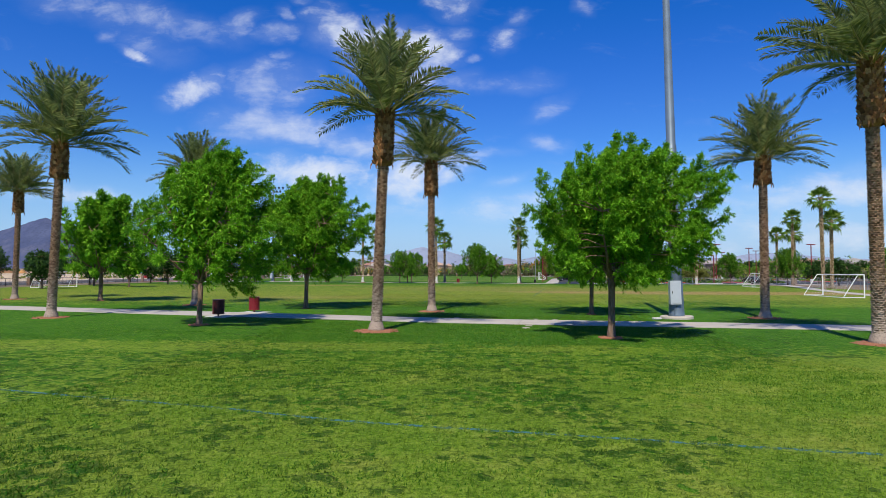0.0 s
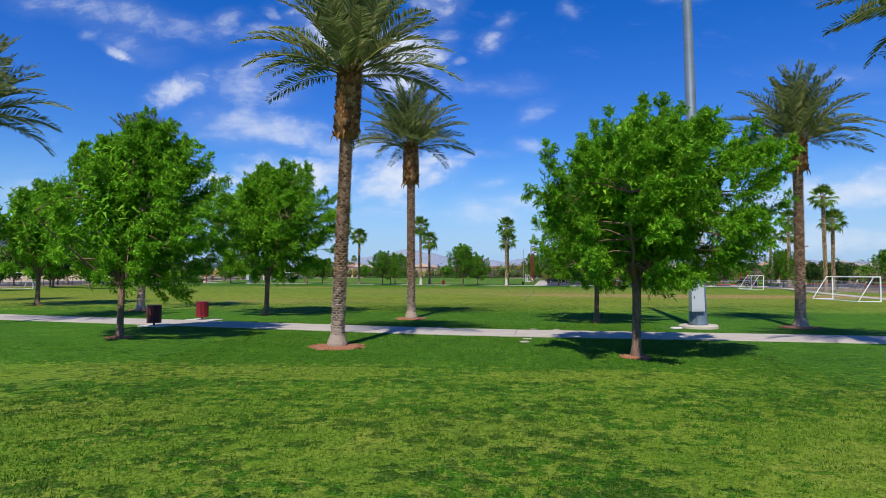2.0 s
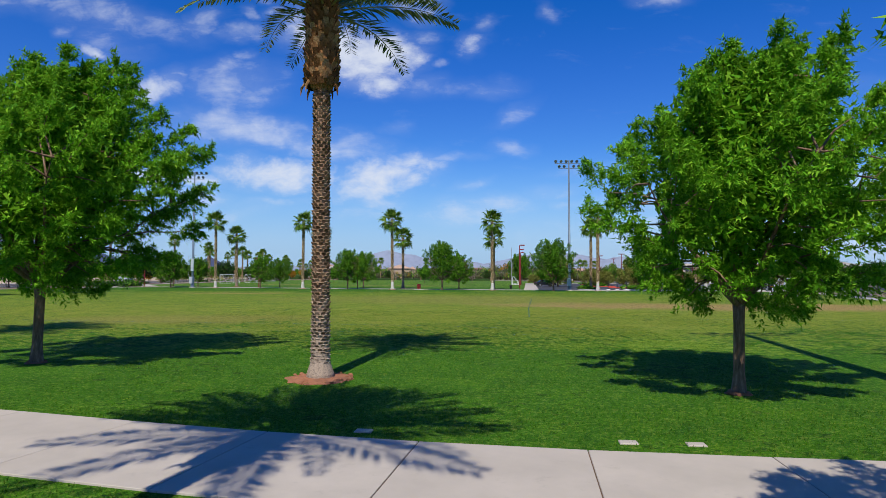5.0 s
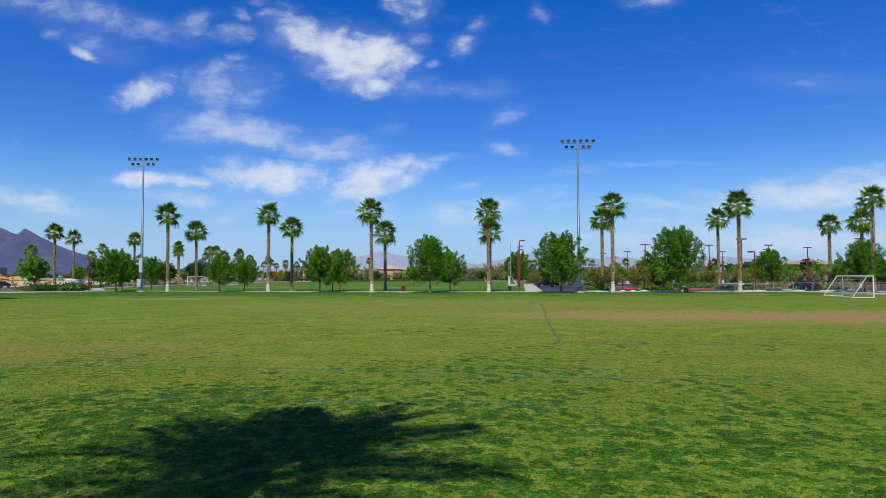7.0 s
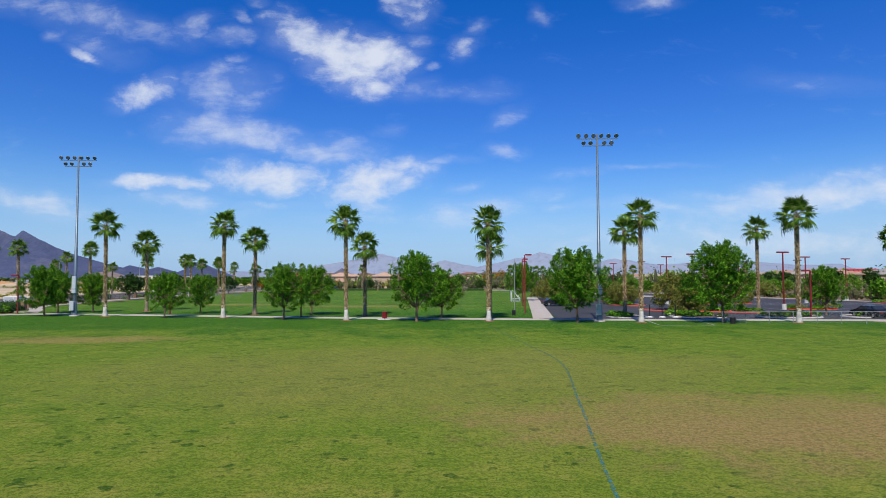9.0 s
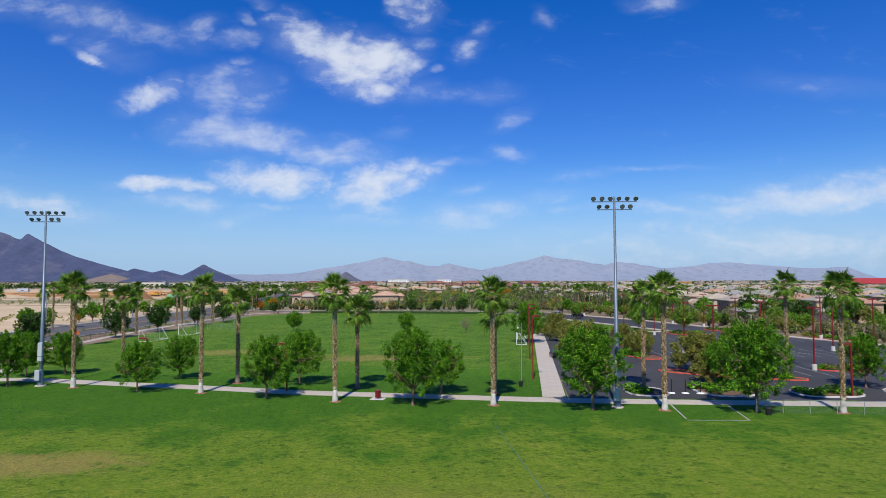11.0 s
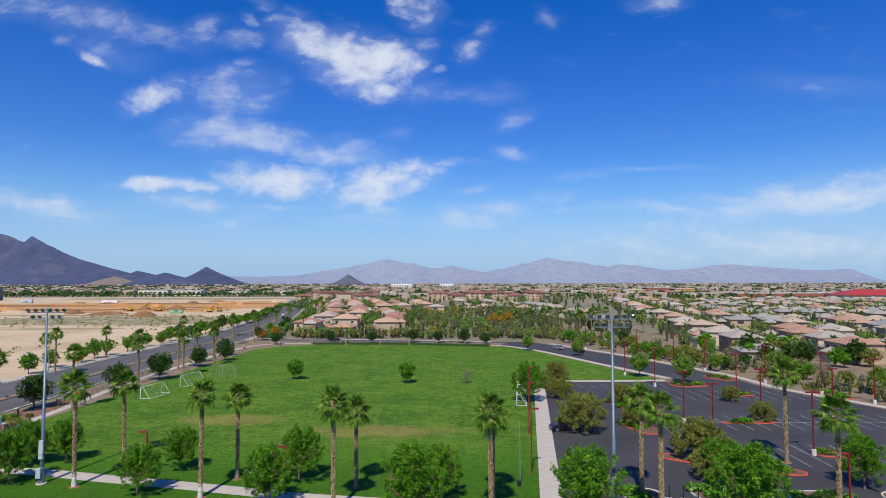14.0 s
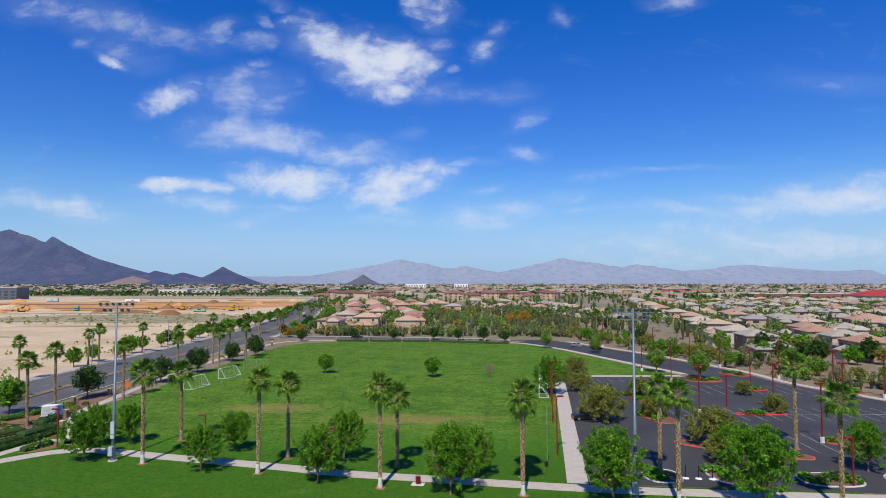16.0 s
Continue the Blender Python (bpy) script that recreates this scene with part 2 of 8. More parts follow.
# ---- materials ----
class Mat:
    """A node material that is written line by line."""

    def __init__(self, name, rough=0.8, metal=0.0, spec=0.3):
        self.mat = bpy.data.materials.new(name)
        self.mat.use_nodes = True
        self.nt = self.mat.node_tree
        self.bsdf = self.nt.nodes["Principled BSDF"]
        self.bsdf.inputs["Roughness"].default_value = rough
        self.bsdf.inputs["Metallic"].default_value = metal
        self.bsdf.inputs["Specular IOR Level"].default_value = spec
        self.tc = self.nt.nodes.new("ShaderNodeTexCoord")

    def node(self, kind):
        return self.nt.nodes.new(kind)

    def link(self, a, b):
        self.nt.links.new(a, b)

    def noise(self, scale, detail=4.0, rough=0.55, coord="Object", stretch=None, distortion=0.0):
        n = self.node("ShaderNodeTexNoise")
        n.inputs["Scale"].default_value, n.inputs["Detail"].default_value = scale, detail
        n.inputs["Roughness"].default_value, n.inputs["Distortion"].default_value = rough, distortion
        src = self.tc.outputs[coord]
        if stretch:
            mp = self.node("ShaderNodeMapping")
            mp.inputs["Scale"].default_value = stretch
            self.link(src, mp.inputs["Vector"])
            src = mp.outputs[0]
        self.link(src, n.inputs["Vector"])
        return n.outputs["Fac"]

    def ramp(self, fac, stops):
        r = self.node("ShaderNodeValToRGB")
        e = r.color_ramp.elements
        while len(e) < len(stops):
            e.new(0.5)
        for el, (p, c) in zip(e, stops):
            el.position, el.color = p, (*c, 1)
        self.link(fac, r.inputs[0])
        return r.outputs["Color"]

    def mix(self, fac, a, b, blend="MIX"):
        n = self.node("ShaderNodeMix")
        n.data_type, n.blend_type = "RGBA", blend
        for sock, v in ((n.inputs[0], fac), (n.inputs[6], a), (n.inputs[7], b)):
            if isinstance(v, (int, float)):
                sock.default_value = v
            elif isinstance(v, tuple):
                sock.default_value = (*v, 1)
            else:
                self.link(v, sock)
        return n.outputs[2]

    def range(self, v, a, b, c=0.0, d=1.0):
        n = self.node("ShaderNodeMapRange")
        n.interpolation_type = "SMOOTHSTEP"
        for k, x in zip(("From Min", "From Max", "To Min", "To Max"), (a, b, c, d)):
            n.inputs[k].default_value = x
        self.link(v, n.inputs["Value"])
        return n.outputs[0]

    def math(self, op, a, b=0.0):
        n = self.node("ShaderNodeMath")
        n.operation = op
        for i, v in enumerate((a, b)):
            if isinstance(v, (int, float)):
                n.inputs[i].default_value = v
            else:
                self.link(v, n.inputs[i])
        return n.outputs[0]

    def random(self):
        return self.node("ShaderNodeObjectInfo").outputs["Random"]

    def island(self):
        return self.node("ShaderNodeNewGeometry").outputs["Random Per Island"]

    def colour(self, c):
        if isinstance(c, tuple):
            self.bsdf.inputs["Base Color"].default_value = (*c, 1)
        else:
            self.link(c, self.bsdf.inputs["Base Color"])
        return self

    def bump(self, height, strength=0.4, distance=0.02):
        b = self.node("ShaderNodeBump")
        b.inputs["Strength"].default_value, b.inputs["Distance"].default_value = strength, distance
        self.link(height, b.inputs["Height"])
        self.link(b.outputs[0], self.bsdf.inputs["Normal"])
        return self

    def translucent(self, colour, amount):
        t = self.node("ShaderNodeBsdfTranslucent")
        if isinstance(colour, tuple):
            t.inputs["Color"].default_value = (*colour, 1)
        else:
            self.link(colour, t.inputs["Color"])
        mx = self.node("ShaderNodeMixShader")
        mx.inputs[0].default_value = amount
        out = self.nt.nodes["Material Output"]
        self.link(self.bsdf.outputs[0], mx.inputs[1])
        self.link(t.outputs[0], mx.inputs[2])
        self.link(mx.outputs[0], out.inputs["Surface"])
        return self


def simple(name, c, rough=0.7, metal=0.0, vary=0.25, scale=6.0, bump=0.15, spec=0.3, by=None):
    """Paint, metal or plastic with grain and dirt at two scales."""
    k = Mat(name, rough, metal, spec)
    lo, hi = tuple(x * (1 - vary) for x in c), tuple(min(1, x * (1 + vary * 0.6)) for x in c)
    big = k.noise(scale * 0.25, 5)
    col = k.ramp(big, [(0.3, lo), (0.7, hi)])
    fine = k.noise(scale * 6, 3)
    col = k.mix(k.math("MULTIPLY", fine, 0.35), col, lo)
    k.colour(col)
    if bump:
        k.bump(fine, bump, 0.005)
    return k.mat


def leaf_material(name, dark, light, tip, translucency=0.35, rough=0.6):
    k = Mat(name, rough, 0, 0.10)
    col = k.ramp(k.island(), [(0.0, dark), (0.55, light), (1.0, tip)])
    shade = k.noise(0.7, 2)
    col = k.mix(k.range(shade, 0.35, 0.65, 0.0, 0.35), col, dark)
    k.colour(col)
    k.translucent(k.mix(0.5, col, tip), translucency)
    return k.mat


def grass_material(name="lawn_grass", standing=False):
    k = Mat(name, 0.85, 0, 0.06)
    geo = k.node("ShaderNodeSeparateXYZ")
    k.link(k.tc.outputs["Object"], geo.inputs[0])
    x, y = geo.outputs[0], geo.outputs[1]
    big, mid, tuft = k.noise(0.16, 4, 0.6), k.noise(0.75, 5, 0.62), k.noise(3.3, 3, 0.58)
    fine, blade = k.noise(16, 4, 0.75), k.noise(75, 3, 0.75, stretch=(1.0, 0.55, 1.0))

    def swing(n, amount):
        return k.math("MULTIPLY", k.math("SUBTRACT", n, 0.5), amount)

    def total(*parts):
        out = parts[0]
        for p in parts[1:]:
            out = k.math("ADD", out, p)
        return out

    def oval(px, py, rx, ry):
        ax = k.math("DIVIDE", k.math("SUBTRACT", x, px), rx)
        ay = k.math("DIVIDE", k.math("SUBTRACT", y, py), ry)
        return k.math("ADD", k.math("MULTIPLY", ax, ax), k.math("MULTIPLY", ay, ay))
    ragged = total(swing(big, 3.2), swing(mid, 4.2), swing(tuft, 6.0), k.range(y, 10.0, 3.0, 0.0, -0.7))
    # watered belts under the trees are deep green and break up into tufts at their edges
    belt_a = k.math("SUBTRACT", 1.0, k.math("ABSOLUTE", k.math("DIVIDE", k.math("SUBTRACT", y, 26.0), 15.0)))
    belt_a = k.math("SUBTRACT", belt_a, k.range(oval(12.5, 8.5, 9.5, 5.8), 1.25, 0.6, 0.0, 1.5))
    belt_a = k.math("SUBTRACT", belt_a, k.range(oval(-9.0, 30.8, 4.0, 1.6), 1.2, 0.3, 0.0, 0.9))
    for px, py, rx, ry in ((-9.2, 16.4, 3.4, 1.6), (-4.4, 16.6, 2.8, 1.3), (-15.5, 16.2, 3.6, 1.6), (2.4, 16.2, 3.0, 1.0), (9.5, 14.2, 3.2, 1.2), (-7.0, 12.0, 2.2, 1.3), (-1.0, 11.2, 2.6, 1.2), (18.0, 15.0, 3.0, 1.4)):
        belt_a = k.math("SUBTRACT", belt_a, k.range(oval(px, py, rx, ry), 1.5, 0.1, 0.0, 1.1))
    core = k.math("MULTIPLY", k.range(y, 16.5, 20.5), k.range(y, 40.0, 35.0, 0.0, 1.5))
    belt_a = k.range(total(belt_a, ragged, core), -0.05, 0.25)
    belt_b = k.range(total(k.math("SUBTRACT", 1.0, k.math("ABSOLUTE", k.math("DIVIDE", k.math("SUBTRACT", y, 126.0), 27.0))), swing(big, 2.0), swing(mid, 1.6)), -0.1, 0.5)
    far = k.range(total(y, swing(big, 30.0)), 132.0, 150.0)
    lush = k.math("MAXIMUM", belt_a, belt_b)
    pale = k.ramp(mid, [(0.30, (0.125, 0.260, 0.014)), (0.5, (0.215, 0.350, 0.026)), (0.70, (0.37, 0.43, 0.062))])
    pale = k.mix(k.range(big, 0.42, 0.66, 0.0, 0.5), pale, (0.255, 0.325, 0.040))
    worn = k.ramp(mid, [(0.30, (0.158, 0.240, 0.016)), (0.5, (0.240, 0.300, 0.030)), (0.70, (0.36, 0.345, 0.058))])
    pale = k.mix(k.range(total(y, swing(big, 10.0)), 38.0, 47.0), pale, worn)
    green = k.ramp(mid, [(0.30, (0.120, 0.220, 0.014)), (0.5, (0.190, 0.275, 0.023)), (0.70, (0.285, 0.315, 0.042))])
    pale = k.mix(k.range(total(y, swing(big, 26.0)), 58.0, 78.0), pale, green)
    deep = k.ramp(mid, [(0.30, (0.036, 0.150, 0.006)), (0.55, (0.066, 0.215, 0.008)), (0.75, (0.115, 0.275, 0.013))])
    meadow = k.ramp(k.noise(0.11, 6, 0.66), [(0.34, (0.044, 0.140, 0.011)), (0.46, (0.085, 0.205, 0.016)), (0.56, (0.125, 0.250, 0.022)), (0.70, (0.200, 0.270, 0.038))])
    col = k.mix(far, k.mix(lush, pale, deep), meadow)
    col = k.mix(k.math("MULTIPLY", belt_b, k.range(y, 128.0, 138.0, 0.45, 0.0)), col, (0.026, 0.105, 0.005))
    # single dark tufts: thick near the belts, few on the worn play ground
    nudge = k.node("ShaderNodeVectorMath")
    nudge.operation = "MULTIPLY_ADD"
    wobble = k.node("ShaderNodeTexNoise")
    wobble.inputs["Scale"].default_value, wobble.inputs["Detail"].default_value = 5.0, 3.0
    k.link(k.tc.outputs["Object"], wobble.inputs["Vector"])
    k.link(wobble.outputs["Color"], nudge.inputs[0])
    nudge.inputs[1].default_value = (0.34, 0.34, 0.0)
    k.link(k.tc.outputs["Object"], nudge.inputs[2])

    def clumps(scale, reach, amount):
        """Round clumps of grass, one in each cell, in a share of the cells."""
        v = k.node("ShaderNodeTexVoronoi")
        v.voronoi_dimensions = "2D"
        v.inputs["Scale"].default_value = scale
        k.link(nudge.outputs[0], v.inputs["Vector"])
        pick = k.node("ShaderNodeSeparateColor")
        k.link(v.outputs["Color"], pick.inputs[0])
        size = k.math("MULTIPLY", k.math("ADD", pick.outputs[1], 0.55), reach)
        inside = k.range(k.math("SUBTRACT", v.outputs["Distance"], size), 0.06, -0.05)
        return k.math("MULTIPLY", inside, k.range(k.math("SUBTRACT", pick.outputs[0], amount), 0.03, -0.03))
    spread = total(swing(big, 2.6), swing(mid, 2.2))
    front = total(k.range(y, 18.0, 12.0, 0.0, 0.42), k.range(y, 9.0, 3.0, 0.0, -0.20), k.math("MULTIPLY", k.range(oval(12.5, 8.5, 9.5, 5.8), 1.3, 0.8), -0.8))
    back = k.math("MULTIPLY", k.range(y, 36.0, 41.0), k.range(y, 50.0, 43.0, 0.06, 0.30))
    left = k.math("MULTIPLY", k.range(oval(-5.0, 43.0, 6.5, 3.0), 1.4, 0.5), 0.45)
    share = total(front, back, left, k.math("MULTIPLY", spread, k.range(y, 44.0, 56.0, 1.0, 0.22)))
    tufts = k.math("MAXIMUM", clumps(2.1, 0.30, share), k.math("MULTIPLY", clumps(4.3, 0.34, share), 0.8))
    col = k.mix(k.math("MULTIPLY", tufts, 0.80), col, (0.020, 0.088, 0.006))
    clods = k.math("MULTIPLY", k.range(k.noise(0.95, 5, 0.68, stretch=(0.6, 1.0, 1.0)), 0.56, 0.63), k.range(k.noise(0.06, 3, 0.6), 0.40, 0.54, 0.20, 1.0))
    clods = k.math("MULTIPLY", clods, k.range(total(y, swing(big, 20.0)), 60.0, 76.0))
    col = k.mix(k.math("MULTIPLY", clods, 0.75), col, (0.024, 0.092, 0.008))
    ribs = k.range(k.noise(0.55, 6, 0.72, stretch=(0.4, 1.0, 1.0)), 0.53, 0.60)
    col = k.mix(k.math("MULTIPLY", k.math("MULTIPLY", ribs, far), 0.6), col, (0.024, 0.092, 0.008))
    # the far lawn is mottled with clover and coarse tufts
    beyond = k.range(total(y, swing(big, 20.0)), 78.0, 104.0)
    speck, streak = k.noise(1.7, 4, 0.66), k.noise(0.42, 5, 0.66)
    col = k.mix(k.math("MULTIPLY", k.range(speck, 0.40, 0.49, 0.70, 0.0), beyond), col, (0.020, 0.085, 0.006))
    col = k.mix(k.math("MULTIPLY", k.range(speck, 0.53, 0.62, 0.0, 0.50), far), col, (0.26, 0.37, 0.045))
    col = k.mix(k.math("MULTIPLY", k.range(streak, 0.40, 0.46, 0.55, 0.0), far), col, (0.022, 0.090, 0.007))
    col = k.mix(k.math("MULTIPLY", k.range(streak, 0.54, 0.64, 0.0, 0.40), far), col, (0.20, 0.33, 0.035))
    # worn brown patches
    for px, py, rx, ry, f in ((31.0, 66.0, 27.0, 6.0, 1.0), (13.0, 69.0, 12.0, 5.0, 0.7), (-27.0, 96.5, 10.0, 3.4, 0.6), (2.0, 80.0, 22.0, 12.0, 0.30), (-8.0, 152.0, 16.0, 4.5, 0.5),
                              (-34.0, 160.0, 11.0, 5.0, 0.45), (-14.0, 52.0, 9.0, 4.0, 0.35)):
        rr = total(oval(px, py, rx, ry), swing(mid, 1.9), swing(big, 1.4))
        col = k.mix(k.math("MULTIPLY", k.range(rr, 1.15, 0.1), f), col, (0.43, 0.275, 0.110))
    straw = k.math("MULTIPLY", k.range(k.noise(5.0, 4, 0.7), 0.60, 0.70), k.range(mid, 0.46, 0.62))
    col = k.mix(k.math("MULTIPLY", straw, 0.5), col, (0.40, 0.34, 0.11))
    col = k.mix(k.range(fine, 0.51, 0.62, 0.0, 0.62), col, k.mix(0.5, col, (0.42, 0.46, 0.10)))
    col = k.mix(k.range(fine, 0.38, 0.50, 0.60, 0.0), col, (0.012, 0.050, 0.004))
    grain = k.noise(5.5, 3, 0.7)
    col = k.mix(k.range(grain, 0.40, 0.52, 0.36, 0.0), col, (0.016, 0.070, 0.005))
    col = k.mix(k.range(grain, 0.54, 0.68, 0.0, 0.38), col, k.mix(0.5, col, (0.46, 0.47, 0.11)))
    col = k.mix(k.range(blade, 0.38, 0.60, 0.36, 0.0), col, (0.010, 0.040, 0.004))
    if standing:
        col = k.mix(k.range(k.island(), 0.4, 1.0, 0.0, 0.35), col, k.mix(0.6, col, (0.40, 0.46, 0.08)))
        k.colour(col)
        return k.translucent(col, 0.35).mat
    k.colour(col)
    h = total(k.math("MULTIPLY", blade, 0.6), k.math("MULTIPLY", fine, 0.8), k.math("MULTIPLY", tufts, 0.8), k.math("MULTIPLY", belt_a, 0.5))
    k.bump(h, 0.9, 0.05)
    return k.mat


def concrete_material(name, c=(0.50, 0.46, 0.41)):
    k = Mat(name, 0.85, 0, 0.25)
    big, fine = k.noise(0.8, 6, 0.6), k.noise(45, 4, 0.7)
    lo = tuple(x * 0.78 for x in c)
    col = k.ramp(big, [(0.3, lo), (0.65, c)])
    col = k.mix(k.range(k.random(), 0, 1, 0, 0.25), col, lo)
    stain = k.range(k.noise(2.5, 5, 0.7), 0.58, 0.75)
    col = k.mix(k.math("MULTIPLY", stain, 0.3), col, tuple(x * 0.5 for x in c))
    col = k.mix(k.math("MULTIPLY", fine, 0.25), col, lo)
    k.colour(col).bump(fine, 0.25, 0.004)
    return k.mat


def asphalt_material(name, c=(0.050, 0.050, 0.055)):
    k = Mat(name, 0.8, 0, 0.3)
    big, fine = k.noise(0.09, 6, 0.6), k.noise(30, 3, 0.7)
    col = k.ramp(big, [(0.3, tuple(x * 0.75 for x in c)), (0.7, tuple(x * 1.35 for x in c))])
    oil = k.range(k.noise(0.5, 5, 0.65), 0.60, 0.72)
    col = k.mix(k.math("MULTIPLY", oil, 0.5), col, tuple(x * 0.5 for x in c))
    col = k.mix(k.math("MULTIPLY", fine, 0.3), col, tuple(x * 2.0 for x in c))
    k.colour(col).bump(fine, 0.3, 0.006)
    return k.mat


def earth_material(name, a, b, c, scale=0.05):
    k = Mat(name, 0.9, 0, 0.15)
    n1, n2, n3 = k.noise(scale, 7, 0.62), k.noise(scale * 12, 5, 0.65), k.noise(scale * 200, 3)
    col = k.ramp(n1, [(0.34, a), (0.5, b), (0.66, c)])
    col = k.mix(k.range(n2, 0.45, 0.7, 0, 0.5), col, tuple(x * 0.6 for x in b))
    col = k.mix(k.math("MULTIPLY", n3, 0.3), col, tuple(x * 0.55 for x in a))
    k.colour(col).bump(n2, 0.4, 0.05)
    return k.mat


GRASS = grass_material()
CONCRETE = concrete_material("path_concrete", (0.51, 0.45, 0.39))
PALE_CONCRETE = concrete_material("pad_concrete", (0.62, 0.60, 0.57))
ASPHALT = asphalt_material("lot_asphalt", (0.043, 0.042, 0.045))
ROAD_ASPHALT = asphalt_material("road_asphalt", (0.085, 0.082, 0.082))
BED_MULCH = earth_material("brown_bark_mulch", (0.22, 0.115, 0.075), (0.27, 0.15, 0.10), (0.17, 0.10, 0.065), 1.0)
MULCH = earth_material("red_mulch", (0.30, 0.12, 0.065), (0.38, 0.17, 0.095), (0.24, 0.11, 0.07), 1.5)
DESERT = earth_material("desert_ground", (0.30, 0.25, 0.18), (0.22, 0.20, 0.13), (0.16, 0.17, 0.085), 0.02)
GRAVEL = earth_material("gravel_bed", (0.30, 0.23, 0.16), (0.24, 0.18, 0.12), (0.19, 0.15, 0.10), 0.3)
SOIL = earth_material("planting_soil", (0.22, 0.14, 0.09), (0.16, 0.10, 0.07), (0.12, 0.09, 0.05), 0.6)
WHITE_PAINT = simple("white_paint", (0.78, 0.78, 0.76), 0.6, vary=0.15)
LINE_PAINT = simple("worn_line_paint", (0.36, 0.36, 0.35), 0.8, vary=0.35, scale=3)
RED_KERB = simple("red_kerb_paint", (0.62, 0.085, 0.055), 0.7, vary=0.35, scale=3)
RED_METAL = simple("red_painted_metal", (0.21, 0.012, 0.016), 0.42, vary=0.3, spec=0.5)
DARK_METAL = simple("dark_painted_metal", (0.13, 0.018, 0.020), 0.45, vary=0.3, spec=0.5)
STEEL = simple("galvanised_pole_steel", (0.15, 0.20, 0.25), 0.45, metal=0.35, vary=0.25, scale=3, spec=0.5)
GREY_BOX = simple("grey_cabinet_paint", (0.44, 0.48, 0.52), 0.4, vary=0.12, spec=0.5)
BLACK = simple("black_plastic", (0.02, 0.02, 0.022), 0.5, vary=0.3)
LENS = simple("lamp_lens_glass", (0.10, 0.12, 0.14), 0.12, vary=0.3, spec=0.8)


# ---- ground and paths ----
def sheet(name, pts, z, mat, label, category, kind="structure", thick=0.0):
    """A flat piece of ground inside an outline, with a rim when it has thickness."""
    mb = Mesh()
    n = len(pts)
    mb.add([(x, y, z) for x, y in pts], [tuple(range(n))])
    if thick:
        o = [(x, y, z) for x, y in pts] + [(x, y, z - thick) for x, y in pts]
        mb.add(o, [(k, k + n, (k + 1) % n + n, (k + 1) % n) for k in range(n)])
    ob = part(name, mb, mat)
    return tagged(ob, label, category, kind=kind)


ring = [(4900 * math.cos(2 * math.pi * k / 64), 4900 * math.sin(2 * math.pi * k / 64)) for k in range(64)]
sheet("ground", ring, -0.12, DESERT, "dry tan desert ground that reaches the horizon", "ground")


def smooth_line(pts, step):
    """Points at even steps along a rounded line."""
    dense = []
    n = len(pts)
    for i in range(n - 1):
        p0, p1, p2, p3 = (Vector(pts[max(i - 1, 0)]), Vector(pts[i]), Vector(pts[i + 1]), Vector(pts[min(i + 2, n - 1)]))
        for k in range(24):
            t = k / 24
            dense.append(0.5 * ((2 * p1) + (p2 - p0) * t + (2 * p0 - 5 * p1 + 4 * p2 - p3) * t * t + (3 * p1 - p0 - 3 * p2 + p3) * t ** 3))
    dense.append(Vector(pts[-1]))
    out, left = [dense[0]], step
    for a, b in zip(dense, dense[1:]):
        d = (b - a).length
        at = 0.0
        while d - at >= left:
            at += left
            out.append(a.lerp(b, at / d))
            left = step
        left -= d - at
    return out


def ribbon(pts, half, z):
    """A Mesh strip of constant width along points."""
    mb = Mesh()
    n = len(pts)
    vs = []
    for i, p in enumerate(pts):
        d = pts[min(i + 1, n - 1)] - pts[max(i - 1, 0)]
        d = Vector((d.x, d.y, 0)).normalized()
        s = Vector((-d.y, d.x, 0))
        vs += [(p.x - s.x * half, p.y - s.y * half, z), (p.x + s.x * half, p.y + s.y * half, z)]
    mb.add(vs, [(2 * i, 2 * i + 2, 2 * i + 3, 2 * i + 1) for i in range(n - 1)])
    return mb


PATH_LINES = []


def slab_path(name, line, width, step, label, mat=None, z=0.03):
    """A concrete walk of separate slabs with open joints, on a darker bed."""
    mat = mat or CONCRETE
    pts = smooth_line([(x, y, 0) for x, y in line], step)
    PATH_LINES.append((pts, width * 0.5))
    bed = tagged(part(name, ribbon(pts, width * 0.5 - 0.02, 0.012), SOIL), label, "path", kind="structure")
    n = len(pts)
    sides = []
    for i in range(n):
        d = (pts[min(i + 1, n - 1)] - pts[max(i - 1, 0)]).normalized()
        sides.append(Vector((-d.y, d.x, 0)) * width / 2)
    g, b = 0.008, 0.007
    for i in range(n - 1):
        d = (pts[i + 1] - pts[i]).normalized()
        quad = [pts[i] - sides[i] + d * g, pts[i + 1] - sides[i + 1] - d * g, pts[i + 1] + sides[i + 1] - d * g, pts[i] + sides[i] + d * g]
        mid = (pts[i] + pts[i + 1]) / 2
        low = [q - mid for q in quad]
        inner = [q - q.normalized() * b * 1.4 for q in low]
        vs = [(q.x, q.y, -0.05) for q in low] + [(q.x, q.y, z - b) for q in low] + [(q.x, q.y, z) for q in inner]
        fs = [(8, 9, 10, 11)]
        for k in range(4):
            m = (k + 1) % 4
            fs += [(k, m, m + 4, k + 4), (k + 4, m + 4, m + 8, k + 8)]
        part("slab", Mesh().add(vs, fs), mat, bed, m=Matrix.Translation(mid))
    return bed


